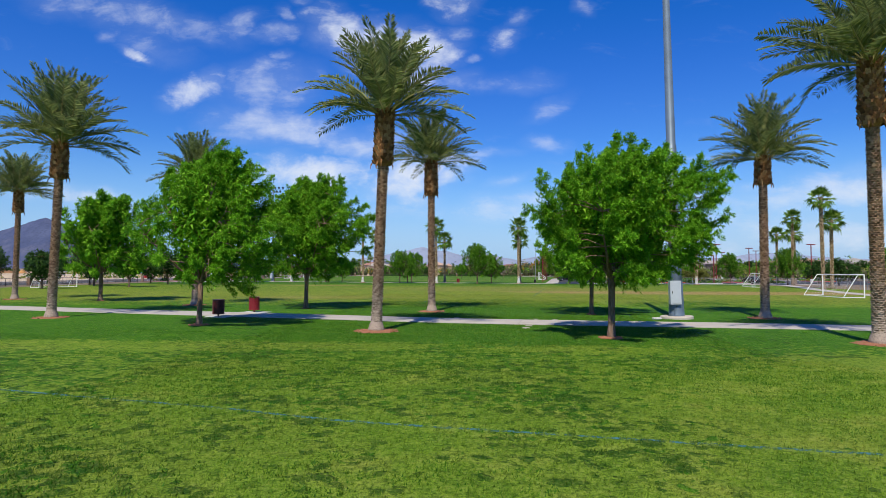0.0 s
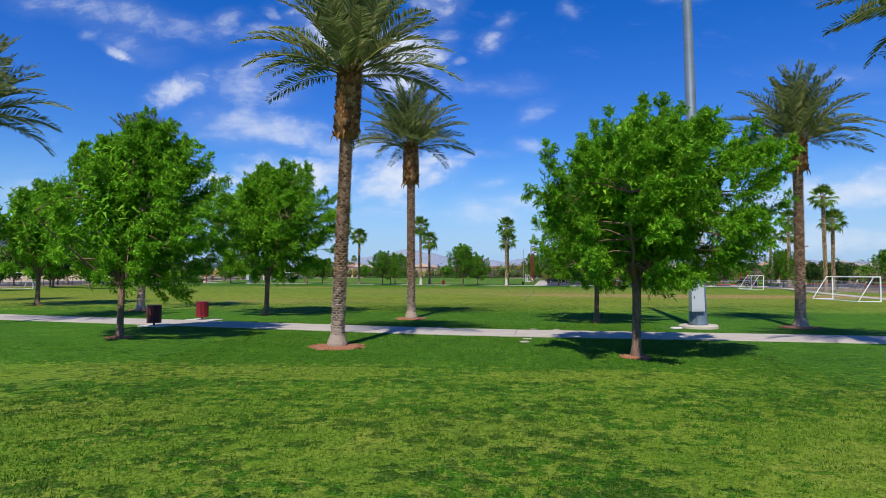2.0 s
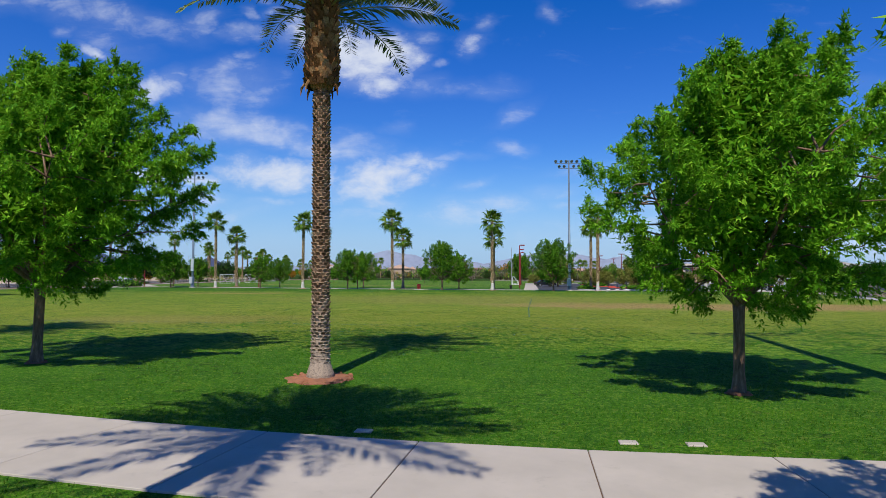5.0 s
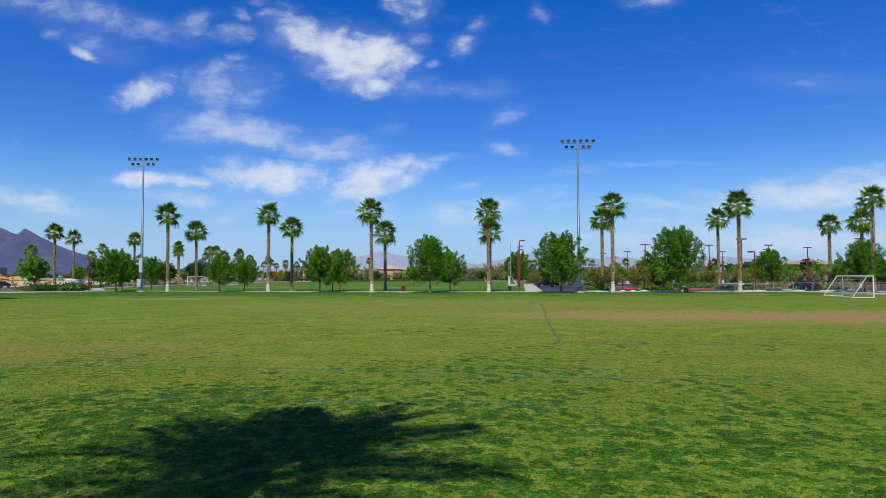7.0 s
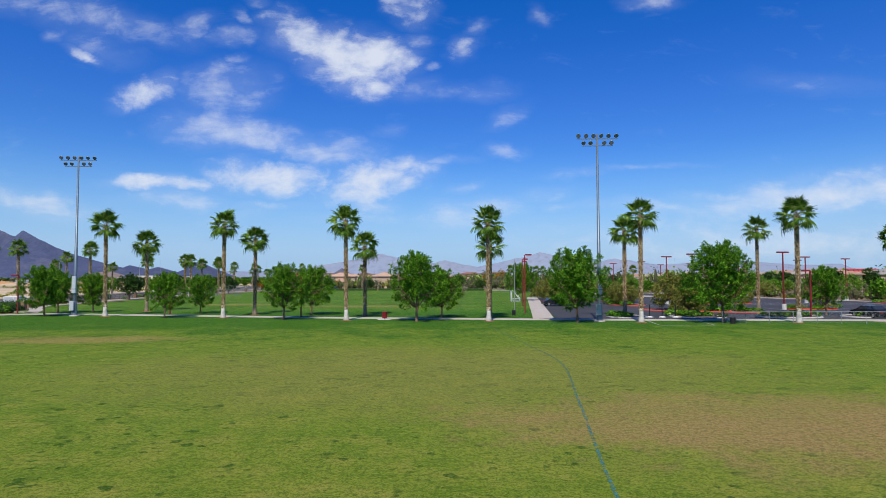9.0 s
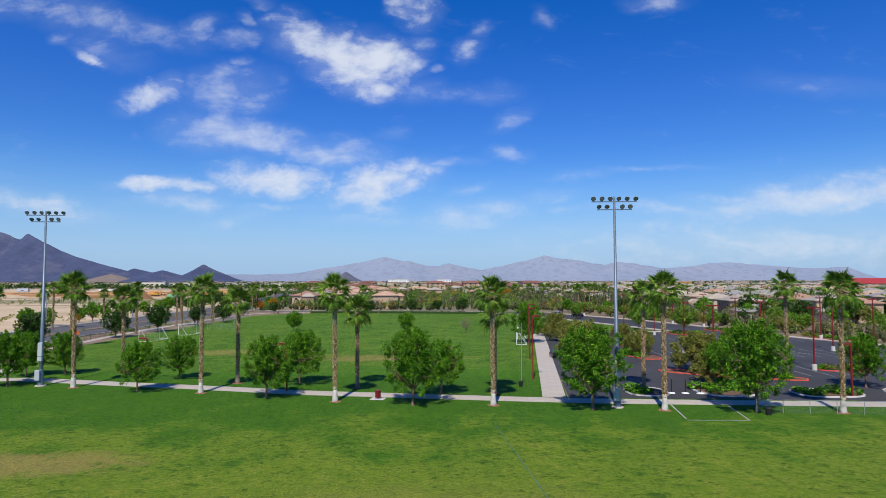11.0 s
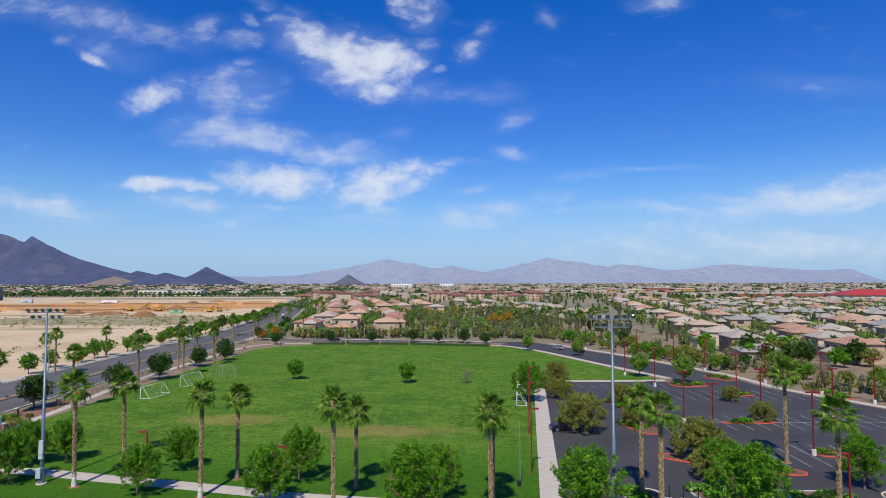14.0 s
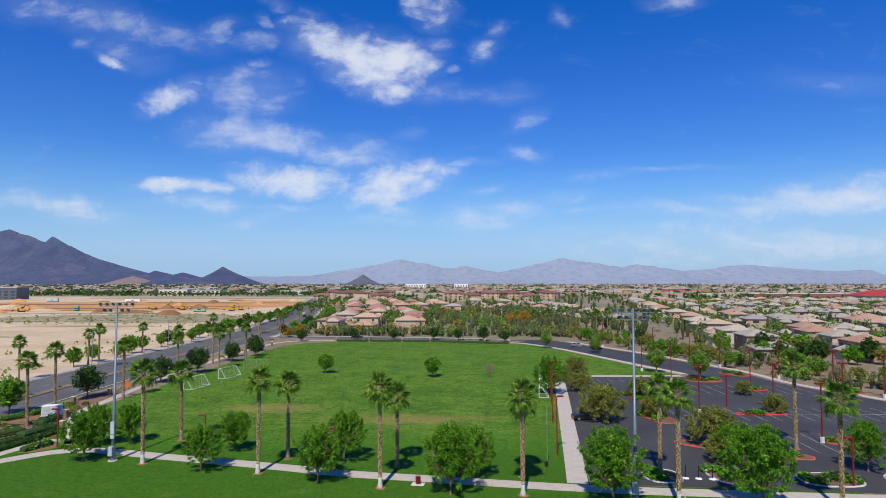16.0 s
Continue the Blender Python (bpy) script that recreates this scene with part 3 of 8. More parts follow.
# ---- plants ----
PALM_TRUNK = Mat("date_palm_trunk", 0.9, 0, 0.1)
_z = PALM_TRUNK.node("ShaderNodeSeparateXYZ")
PALM_TRUNK.link(PALM_TRUNK.tc.outputs["Object"], _z.inputs[0])
_low = PALM_TRUNK.ramp(PALM_TRUNK.island(), [(0.0, (0.20, 0.150, 0.115)), (0.5, (0.36, 0.285, 0.225)), (1.0, (0.52, 0.440, 0.365))])
_high = PALM_TRUNK.ramp(PALM_TRUNK.island(), [(0.0, (0.16, 0.094, 0.056)), (0.5, (0.32, 0.2, 0.124)), (1.0, (0.48, 0.33, 0.22))])
_age = PALM_TRUNK.range(PALM_TRUNK.math("ADD", _z.outputs[2], PALM_TRUNK.noise(1.4, 4)), 0.9, 3.6)
_col = PALM_TRUNK.mix(_age, _low, _high)
_col = PALM_TRUNK.mix(PALM_TRUNK.range(PALM_TRUNK.noise(25, 4, 0.7), 0.4, 0.7, 0, 0.55), _col, (0.05, 0.032, 0.022))
PALM_TRUNK.colour(_col).bump(PALM_TRUNK.noise(40, 4, 0.7, stretch=(1, 1, 0.2)), 0.7, 0.02)
PALM_BOOTS = Mat("palm_boots", 0.85, 0, 0.1)
_c = PALM_BOOTS.ramp(PALM_BOOTS.island(), [(0.0, (0.12, 0.056, 0.022)), (0.5, (0.29, 0.135, 0.052)), (1.0, (0.48, 0.29, 0.135))])
PALM_BOOTS.colour(PALM_BOOTS.mix(PALM_BOOTS.range(PALM_BOOTS.noise(30, 4), 0.4, 0.7, 0, 0.5), _c, (0.04, 0.02, 0.01)))
PALM_BOOTS.bump(PALM_BOOTS.noise(45, 3, stretch=(1, 1, 0.25)), 0.6, 0.02)
DATE_LEAF = leaf_material("date_palm_leaflet", (0.080, 0.120, 0.035), (0.190, 0.245, 0.080), (0.46, 0.47, 0.17), 0.25)
RACHIS = simple("palm_leaf_stalk", (0.30, 0.26, 0.09), 0.6, vary=0.3)
FAN_LEAF = leaf_material("fan_palm_leaf", (0.045, 0.112, 0.010), (0.120, 0.235, 0.025), (0.33, 0.44, 0.070), 0.26)
FAN_TRUNK = Mat("fan_palm_trunk", 0.9, 0, 0.1)
_c = FAN_TRUNK.ramp(FAN_TRUNK.island(), [(0.0, (0.15, 0.095, 0.045)), (0.45, (0.38, 0.27, 0.145)), (1.0, (0.60, 0.48, 0.30))])
FAN_TRUNK.colour(FAN_TRUNK.mix(FAN_TRUNK.range(FAN_TRUNK.noise(12, 4, 0.7), 0.45, 0.7, 0, 0.6), _c, (0.06, 0.04, 0.025)))
FAN_TRUNK.bump(FAN_TRUNK.noise(30, 3), 0.5, 0.02)
WHITEWASH = simple("whitewashed_trunk", (0.60, 0.575, 0.53), 0.85, vary=0.35, scale=8)
GREY_TRUNK = simple("grey_brown_trunk_base", (0.26, 0.20, 0.15), 0.9, vary=0.35, scale=8)
ASH_LEAF = leaf_material("ash_leaf", (0.046, 0.172, 0.005), (0.138, 0.380, 0.013), (0.34, 0.60, 0.042), 0.30)
FAR_LEAF = leaf_material("elm_leaf", (0.022, 0.090, 0.005), (0.085, 0.245, 0.011), (0.25, 0.47, 0.030), 0.13)
DARK_LEAF = leaf_material("dark_oak_leaf", (0.020, 0.055, 0.012), (0.042, 0.100, 0.018), (0.085, 0.165, 0.03), 0.25)
OLIVE_LEAF = leaf_material("mesquite_leaf", (0.125, 0.145, 0.026), (0.230, 0.250, 0.048), (0.37, 0.37, 0.09), 0.3)
LIME_LEAF = leaf_material("young_green_leaf", (0.085, 0.190, 0.018), (0.16, 0.30, 0.035), (0.28, 0.42, 0.06), 0.38)
GOLD_LEAF = leaf_material("golden_blossom", (0.28, 0.13, 0.008), (0.45, 0.22, 0.012), (0.55, 0.32, 0.03), 0.3)
GREY_TWIG = leaf_material("bare_grey_twig", (0.14, 0.11, 0.085), (0.22, 0.18, 0.14), (0.28, 0.24, 0.18), 0.1)
BARK = Mat("ash_bark", 0.9, 0, 0.1)
_c = BARK.ramp(BARK.noise(6, 5, 0.65, stretch=(3, 3, 0.6)), [(0.3, (0.095, 0.058, 0.041)), (0.55, (0.22, 0.138, 0.096)), (0.75, (0.37, 0.27, 0.20))])
BARK.colour(_c).bump(BARK.noise(30, 4, 0.7, stretch=(2, 2, 0.4)), 0.7, 0.02)


def date_frond(seed, length=3.5, bow=0.9):
    """A pinnate palm leaf along +x that bows down, with leaflets on both sides."""
    rnd = random.Random(seed)
    mb = Mesh()
    n = 13
    pts, rad = [], []
    for i in range(n):
        t = i / (n - 1)
        pts.append((length * (t - 0.10 * bow * t ** 3), 0.05 * math.sin(3 * t + seed), 0.16 * math.sin(t * 2.2) - 0.34 * bow * length * t ** 2.6))
        rad.append(0.030 * (1 - t) + 0.004)
    mb.tube(pts, rad, 4, slot=1, cap=False)
    count = 58
    for k in range(count):
        t = 0.16 + 0.84 * (k + rnd.random() * 0.6) / count
        f = t * (n - 1)
        i = min(int(f), n - 2)
        p = Vector(pts[i]).lerp(Vector(pts[i + 1]), f - i)
        d = (Vector(pts[i + 1]) - Vector(pts[i])).normalized()
        for side in (-1, 1):
            l = (0.58 * math.sin(math.pi * min(1, 0.22 + 0.72 * t)) + 0.08) * rnd.uniform(0.8, 1.12)
            out = (d * rnd.uniform(0.55, 0.85) + Vector((0, side * rnd.uniform(0.55, 0.95), 0)) + Vector((0, 0, rnd.uniform(0.12, 0.55)))).normalized()
            w = 0.026
            mid = p + out * l * 0.5 - Vector((0, 0, 0.02))
            tip = p + out * l - Vector((0, 0, 0.10 * l + rnd.uniform(0, 0.06)))
            across = out.cross(Vector((0, 0, 1))).normalized() * w
            mb.add([p, mid - across, tip, mid + across], [(0, 1, 2), (0, 2, 3)], 0)
    return mb.data("frond", [DATE_LEAF, RACHIS])


DATE_FRONDS = [date_frond(s, bow=b) for s, b in ((1, 0.66), (2, 0.88), (3, 1.02), (4, 0.42))]


def boot_rows(mb, z0, z1, r0, r1, step, count, flare, size, rnd, lean=0.0, thick=0.5):
    """Overlapping leaf-base scales round a trunk, row over row."""
    z, row = z0, 0
    while z < z1:
        t = (z - z0) / (z1 - z0)
        r = r0 + (r1 - r0) * t
        for k in range(count):
            a = 2 * math.pi * (k + 0.5 * (row % 2) + rnd.uniform(-0.12, 0.12)) / count
            half = math.pi / count * 0.98
            h = step * size * rnd.uniform(0.85, 1.2)
            f = flare * rnd.uniform(0.6, 1.3)
            zz = z + rnd.uniform(-0.12, 0.12) * step

            def at(ang, rr, hh):
                return (rr * math.cos(ang), rr * math.sin(ang), hh)
            mb.add([at(a - half, r, zz), at(a + half, r, zz), at(a + half * 0.62, r + f, zz + h), at(a - half * 0.62, r + f, zz + h),
                    at(a, r - 0.02, zz + h + step * thick)],
                   [(0, 1, 2, 3), (3, 2, 4), (0, 3, 4), (1, 4, 2)])
        z += step
        row += 1


def date_trunk(seed, neck, crown):
    rnd = random.Random(seed)
    mb = Mesh()
    mb.tube([(0, 0, -0.1), (0, 0, 0.12), (0, 0, 0.42), (0, 0, 1.4), (0, 0, neck)], [0.33, 0.33, 0.225, 0.190, 0.172], 16)
    boot_rows(mb, 0.28, neck - 0.05, 0.204, 0.184, 0.078, 10, 0.042, 0.74, rnd, thick=0.30)
    return mb.data("trunk", PALM_TRUNK.mat)


def date_neck(seed, neck, crown):
    rnd = random.Random(seed)
    mb = Mesh()
    h = crown - neck
    mb.tube([(0, 0, neck - 0.1), (0, 0, neck + 0.10), (0, 0, neck + h * 0.35), (0, 0, neck + h * 0.62), (0, 0, crown - 0.2), (0, 0, crown + 0.15)], [0.20, 0.34, 0.37, 0.32, 0.33, 0.20], 14)
    boot_rows(mb, neck - 0.02, crown + 0.10, 0.37, 0.33, 0.13, 12, 0.085, 1.25, rnd, thick=0.15)
    for k in range(7):
        a = rnd.uniform(0, 6.28)
        p = Vector((0.40 * math.cos(a), 0.40 * math.sin(a), neck + rnd.uniform(0, 0.15)))
        mb.tube([p, p + Vector((0.08 * math.cos(a), 0.08 * math.sin(a), -0.12)), p + Vector((0.10 * math.cos(a), 0.10 * math.sin(a), -0.30))], [0.035, 0.03, 0.006], 4)
    return mb.data("trunk_neck", PALM_BOOTS.mat)


def date_palm(x, y, neck, crown, seed, spread=1.0, lean=(0, 0), label="", count=58):
    """A date palm: scaly trunk, thick booted neck and a crown of feathery leaves."""
    rnd = random.Random(seed)
    tilt = Euler((radians(lean[1]), radians(lean[0]), 0)).to_matrix().to_4x4() @ Matrix.Rotation(radians(seed * 47), 4, "Z")
    top = empty("date_palm", Matrix.Translation((x, y, 0)) @ tilt, label or "tall date palm with scaly trunk in a red mulch ring", "palm tree", "date palms along the path")
    part("trunk", date_trunk(seed, neck, crown), None, top, "grey-brown trunk of diamond leaf scars", m=Matrix())
    part("trunk_neck", date_neck(seed, neck, crown), None, top, "orange-brown cut leaf boots")
    for k in range(count):
        t = k / (count - 1)
        el = 86 - 80 * t ** 1.05 + rnd.uniform(-7, 7)
        az = k * 137.5 + rnd.uniform(-14, 14)
        which = 3 if el > 52 else 0 if el > 25 else 1 if el > 0 else 2
        s = spread * (0.86 if el < -2 else 1.0) * rnd.uniform(0.86, 1.08)
        turn = Euler((radians(rnd.uniform(-35, 35)), radians(-el), radians(az)), "XYZ")
        root = Vector((0.12 * math.cos(radians(az)), 0.12 * math.sin(radians(az)), crown - 0.05 + 0.35 * (1 - t)))
        part("frond", DATE_FRONDS[which], None, top, m=Matrix.LocRotScale(root, turn, (s, s, s)))
    return top


def fan_leaf(seed, bow):
    """A fan palm leaf: a stalk and a round fan of pleated, split fingers."""
    rnd = random.Random(seed)
    mb = Mesh()
    mb.tube([(0, 0, 0), (0.45, 0, 0.03), (0.85, 0, 0.0)], [0.022, 0.018, 0.012], 4, slot=1, cap=False)
    n = 22
    hub = Vector((0.82, 0, 0))
    for k in range(n):
        a = radians(-118 + 236 * (k + 0.5) / n)
        l = (0.86 - 0.22 * abs(a) / 2.1) * rnd.uniform(0.85, 1.12)
        d = Vector((math.cos(a), math.sin(a), 0))
        w = Vector((-math.sin(a), math.cos(a), 0)) * 0.046
        mid = hub + d * l * 0.55 + Vector((0, 0, 0.03 - 0.10 * bow))
        tip = hub + d * l + Vector((0, 0, -0.40 * bow * rnd.uniform(0.7, 1.4)))
        mb.add([hub, mid - w, mid + Vector((0, 0, 0.035)), mid + w, tip], [(0, 1, 2), (0, 2, 3), (1, 4, 2), (2, 4, 3)], 0)
    return mb.data("fan_leaf", [FAN_LEAF, RACHIS])


FAN_LEAVES = [fan_leaf(11, 0.35), fan_leaf(12, 0.7), fan_leaf(13, 1.15)]


def fan_trunk(seed, height):
    rnd = random.Random(seed)
    mb = Mesh()
    mb.tube([(0, 0, 0.9), (0, 0, height * 0.5), (0, 0, height)], [0.20, 0.155, 0.17], 12)
    boot_rows(mb, 1.15, height + 0.15, 0.195, 0.19, 0.20, 8, 0.085, 0.9, rnd, thick=0.3)
    return mb.data("trunk", FAN_TRUNK.mat)


FAN_TRUNKS = {}


def joined_crown(seed, count=18):
    rnd = random.Random(seed)
    mb = Mesh()
    for k in range(count):
        t = k / (count - 1)
        turn = Euler((radians(rnd.uniform(-30, 30)), radians(-80 + 118 * t), radians(k * 137.5)), "XYZ").to_matrix()
        for a in range(9):
            b = radians(-110 + 27.5 * a)
            d, w = Vector((math.cos(b), math.sin(b), 0)), Vector((-math.sin(b), math.cos(b), 0)) * 0.13
            hub = Vector((0.8, 0, 0))
            tip = hub + d * 0.85 + Vector((0, 0, -0.3 * t))
            mb.add([turn @ p + Vector((0, 0, 0.25 * (1 - t))) for p in (hub, hub + d * 0.45 + w, tip, hub + d * 0.45 - w)], [(0, 1, 2, 3)])
    return mb.data("crown", FAN_LEAF)


FAR_CROWN = [joined_crown(5), joined_crown(6)]


def fan_palm(x, y, height, seed, white=True, spread=1.0, count=34, label="", group="fan palms in rows", far=False):
    rnd = random.Random(seed)
    top = empty("fan_palm", Matrix.LocRotScale((x, y, 0), Euler((radians(rnd.uniform(-1, 1)), radians(rnd.uniform(-1, 1)), radians(seed * 31))), None),
                label or ("tall fan palm with a whitewashed foot" if white else "tall fan palm with a bare brown trunk"), "palm tree", group)
    key = round(height * 2) / 2
    if key not in FAN_TRUNKS:
        FAN_TRUNKS[key] = fan_trunk(int(key * 10), key)
    part("trunk", FAN_TRUNKS[key], None, top, m=Matrix.Diagonal((1, 1, height / key, 1)))
    foot = Mesh().tube([(0, 0, -0.1), (0, 0, 0.25), (0, 0, 0.9), (0, 0, 1.55)], [0.36, 0.31, 0.225, 0.21], 14)
    part("trunk_foot", foot, WHITEWASH if white else GREY_TRUNK, top, "whitewashed lower trunk" if white else "", smooth=True)
    if far:
        part("crown", FAR_CROWN[seed % 2], None, top, m=Matrix.LocRotScale((0, 0, height), None, (spread, spread, spread)))
        return top
    for k in range(count):
        t = k / (count - 1)
        el = 80 - 118 * t + rnd.uniform(-9, 9)
        az = k * 137.5 + rnd.uniform(-15, 15)
        s = spread * rnd.uniform(0.85, 1.12)
        turn = Euler((radians(rnd.uniform(-30, 30)), radians(-el), radians(az)), "XYZ")
        root = Vector((0, 0, height - 0.1 + 0.25 * (1 - t)))
        part("fan_leaf", FAN_LEAVES[0 if el > 35 else 1 if el > -5 else 2], None, top, m=Matrix.LocRotScale(root, turn, (s, s, s)))
    return top


def tree_meshes(seed, height, fork, radius, leaves, leaf, trunk_r=0.14, sway=0.25, droop=0.0, lump=0.60, lumps=60, narrow=0.30, vase=0.0):
    """Trunk and limbs, and a crown of single leaves gathered in lumps at the ends of the branches."""
    rnd = random.Random(seed)
    wood, green = Mesh(), Mesh()
    hub = Vector((0, 0, fork))
    wood.tube([(0, 0, -0.1), (0, 0, 0.08), (0.01, 0, 0.5), (0.02, 0.01, fork)], [trunk_r * 1.6, trunk_r * 1.3, trunk_r, trunk_r * 0.86], 10)
    half = (height - fork) * 0.5
    middle = Vector((0.16 * sway * radius, 0, fork + half * 1.02))
    limbs = []
    for i in range(9):
        az = 2 * math.pi * (i + rnd.uniform(-0.35, 0.35)) / 9
        el = (1.40, 0.85, 1.10, 0.62)[i % 4] + rnd.uniform(-0.12, 0.12)
        d = Vector((math.cos(az) * math.cos(el), math.sin(az) * math.cos(el), math.sin(el)))
        p, pts = hub - Vector((0, 0, rnd.uniform(0, 0.3))), []
        reach = (height - fork) * (0.86 if el > 1.2 else 0.60)
        for k in range(7):
            pts.append(p.copy())
            d = (d + Vector((rnd.uniform(-.13, .13) + sway * 0.04, rnd.uniform(-.13, .13), 0.03))).normalized()
            p = p + d * reach / 6
        wood.tube(pts, [trunk_r * 0.52 * (1 - k / 6.5) + 0.006 for k in range(7)], 3, cap=False)
        limbs += pts[1:]
    tips = []
    for i in range(lumps):
        zc = 1 - 2 * (i + 0.5) / lumps
        a = i * 2.39996 + rnd.uniform(-.3, .3)
        q = Vector((math.cos(a) * math.sqrt(1 - zc * zc), math.sin(a) * math.sqrt(1 - zc * zc), zc))
        f = rnd.uniform(0.74, 1.0) if i % 4 else rnd.uniform(0.35, 0.7)
        f *= 1 + 0.16 * noise.noise(Vector((q.x * 1.7, q.y * 1.7, q.z * 1.7 + seed)))
        shape = 1 - narrow * max(0, q.z) ** 1.5 - (0.30 + vase) * max(0, -q.z)
        c = middle + Vector((q.x * radius * f * shape, q.y * radius * f * shape, q.z * half * f * 0.98))
        c.z = max(c.z, fork + 0.05 - droop + 0.25 * rnd.random())
        root = min(limbs, key=lambda l: (l - c).length * rnd.uniform(0.8, 1.6) + 0.5 * max(0, l.z - c.z))
        out = (c - root)
        out = (out.normalized() * 0.6 + q * 0.5 + Vector((0.3 * sway, 0, 0.35))).normalized()
        wood.tube([root, c], [0.026, 0.006], 3, cap=False)
        tips.append((c, out, rnd.uniform(0.72, 1.25)))
    per = leaves / sum(b * b for _, _, b in tips)
    size = lump * radius / 3.0
    def leaf_at(p, d, n, l):
        w = n.cross(d).normalized() * l * 0.27
        green.add([p, p + d * l * 0.42 + w, p + d * l, p + d * l * 0.42 - w], [(0, 1, 2, 3)])

    def wild(s, up=0.0):
        return Vector((rnd.gauss(0, s), rnd.gauss(0, s), rnd.gauss(up, s)))
    for c, out, big in tips:
        shoots = []
        for _ in range(11):
            d = (out * 0.75 + wild(0.75, 0.48) + Vector((0.35 * sway, 0, 0))).normalized()
            shoots.append((c - d * size * big * 0.35, d, size * big * rnd.uniform(0.95, 1.75)))
        for _ in range(int(per * big * big) + 1):
            p0, d, reach = rnd.choice(shoots)
            t = rnd.random() ** 0.8
            side = d.cross(wild(1.0)).normalized()
            p = p0 + d * reach * t + side * reach * rnd.uniform(0.05, 0.30) * (1.1 - 0.65 * t) - Vector((0, 0, 0.10 * reach * t * t))
            n = (side * 0.5 + out * 0.45 + wild(0.48, 0.60)).normalized()
            way = (d * 0.45 + side * 0.7 + wild(0.3, -0.25)).normalized()
            leaf_at(p, way, n, leaf * rnd.uniform(0.7, 1.35))
    # the shaded middle of the crown is filled with leaves that the light hardly reaches
    for _ in range(int(leaves * 0.08)):
        q = wild(1.0).normalized() * rnd.random() ** 0.4 * 0.70
        p = middle + Vector((q.x * radius, q.y * radius, q.z * half * 1.05))
        leaf_at(p, wild(1.0).normalized(), wild(1.0).normalized(), leaf * 2.6 * rnd.uniform(0.7, 1.3))
    return wood.data("trunk", BARK.mat, True), green


def ash_meshes(seed, height, fork, reach, leaves, leaf, profile, trunk_r=0.13, wind=0.5, plumes=130, centre=(0.3, 0.0), mat=None):
    """An ash: a short trunk that forks into rising limbs, and plumes of small leaflets that stream with the wind at their ends."""
    rnd = random.Random(seed)
    rs = np.random.RandomState(seed)
    wood = Mesh()
    wood.tube([(0, 0, -0.1), (0, 0, 0.06), (0.01, 0, 0.45), (0.03, 0.01, fork * 0.75), (0.03, 0.0, fork)], [trunk_r * 1.7, trunk_r * 1.35, trunk_r, trunk_r * 0.95, trunk_r * 1.1], 12)
    knots = []
    for i in range(11):
        az = 2 * math.pi * (i + rnd.uniform(-0.35, 0.35)) / 11
        el = (1.35, 0.80, 1.05, 0.60)[i % 4] + rnd.uniform(-0.1, 0.1)
        d = Vector((math.cos(az) * math.cos(el), math.sin(az) * math.cos(el), math.sin(el)))
        p, pts = Vector((0.03, 0, fork - 0.08)), []
        long = (height - fork) * (0.84 if el > 1.2 else 0.66)
        for k in range(8):
            pts.append(p.copy())
            d = (d + Vector((rnd.uniform(-.16, .16) + wind * 0.05, rnd.uniform(-.16, .16), 0.05))).normalized()
            p = p + d * long / 7
        wood.tube(pts, [trunk_r * 0.50 * (1 - k / 7.6) + 0.006 for k in range(8)], 6, cap=False)
        knots += pts[2:]
    made = []
    rise = height - fork
    for i in range(plumes):
        t = ((i + rnd.random()) / plumes) ** 0.85
        f = t * (len(profile) - 1)
        j = min(int(f), len(profile) - 2)
        wide = profile[j] + (profile[j + 1] - profile[j]) * (f - j)
        a = i * 2.39996 + rnd.uniform(-.4, .4)
        deep = rnd.uniform(0.80, 1.02) if i % 3 else rnd.uniform(0.25, 0.75)
        deep *= 1 + 0.20 * noise.noise(Vector((math.cos(a) * 1.5, math.sin(a) * 1.5, t * 3 + seed)))
        r = reach * wide * deep
        c = Vector((math.cos(a) * r + centre[0] * (0.3 + t), math.sin(a) * r + centre[1], fork - 0.15 + rise * 0.86 * t * (0.94 + 0.10 * rnd.random())))
        out = Vector((math.cos(a), math.sin(a), 0))
        d = (out * (0.75 - 0.45 * t) + Vector((wind * 0.55, 0, 0.15 + 0.75 * t)) + Vector((rnd.gauss(0, .22), rnd.gauss(0, .22), rnd.gauss(0, .18)))).normalized()
        long = rnd.uniform(0.85, 1.65) * reach / 3.3
        root = min(knots, key=lambda q: (q - c).length * rnd.uniform(0.85, 1.4) + 0.6 * max(0, q.z - c.z))
        wood.tube([root, root.lerp(c, 0.55) + Vector((0, 0, 0.08)), c, c + d * long * 0.8], [0.026, 0.018, 0.011, 0.004], 4, cap=False)
        made.append((c, d, long))
    # every plume is a bundle of short side sprays, and every spray a row of leaflets
    weight = np.array([l * l for _, _, l in made])
    counts = (leaves * weight / weight.sum()).astype(int)
    base, side_way, size = [], [], []
    for (c, d, long), n in zip(made, counts):
        sprays = 26
        ts = rs.rand(sprays) ** 0.9
        around = rs.randn(sprays, 3)
        dv = np.array(d)
        around -= np.outer(around @ dv, dv)
        around /= np.linalg.norm(around, axis=1)[:, None]
        way = around * 0.70 + dv * 0.75 + np.array((0.25 * wind, 0, 0.10))
        way /= np.linalg.norm(way, axis=1)[:, None]
        stem = np.array(c) + np.outer(ts * 1.05 - 0.22, dv) * long
        span = long * (0.50 - 0.28 * ts) * rs.uniform(0.75, 1.3, sprays)
        pick = rs.randint(0, sprays, n)
        u = rs.rand(n) ** 0.75
        p = stem[pick] + way[pick] * (span[pick] * u)[:, None]
        p[:, 2] -= 0.22 * span[pick] * u * u
        p += rs.randn(n, 3) * 0.035
        lw = way[pick] * 0.5 + rs.randn(n, 3) * 0.55
        lw[:, 2] -= 0.30
        base.append(p)
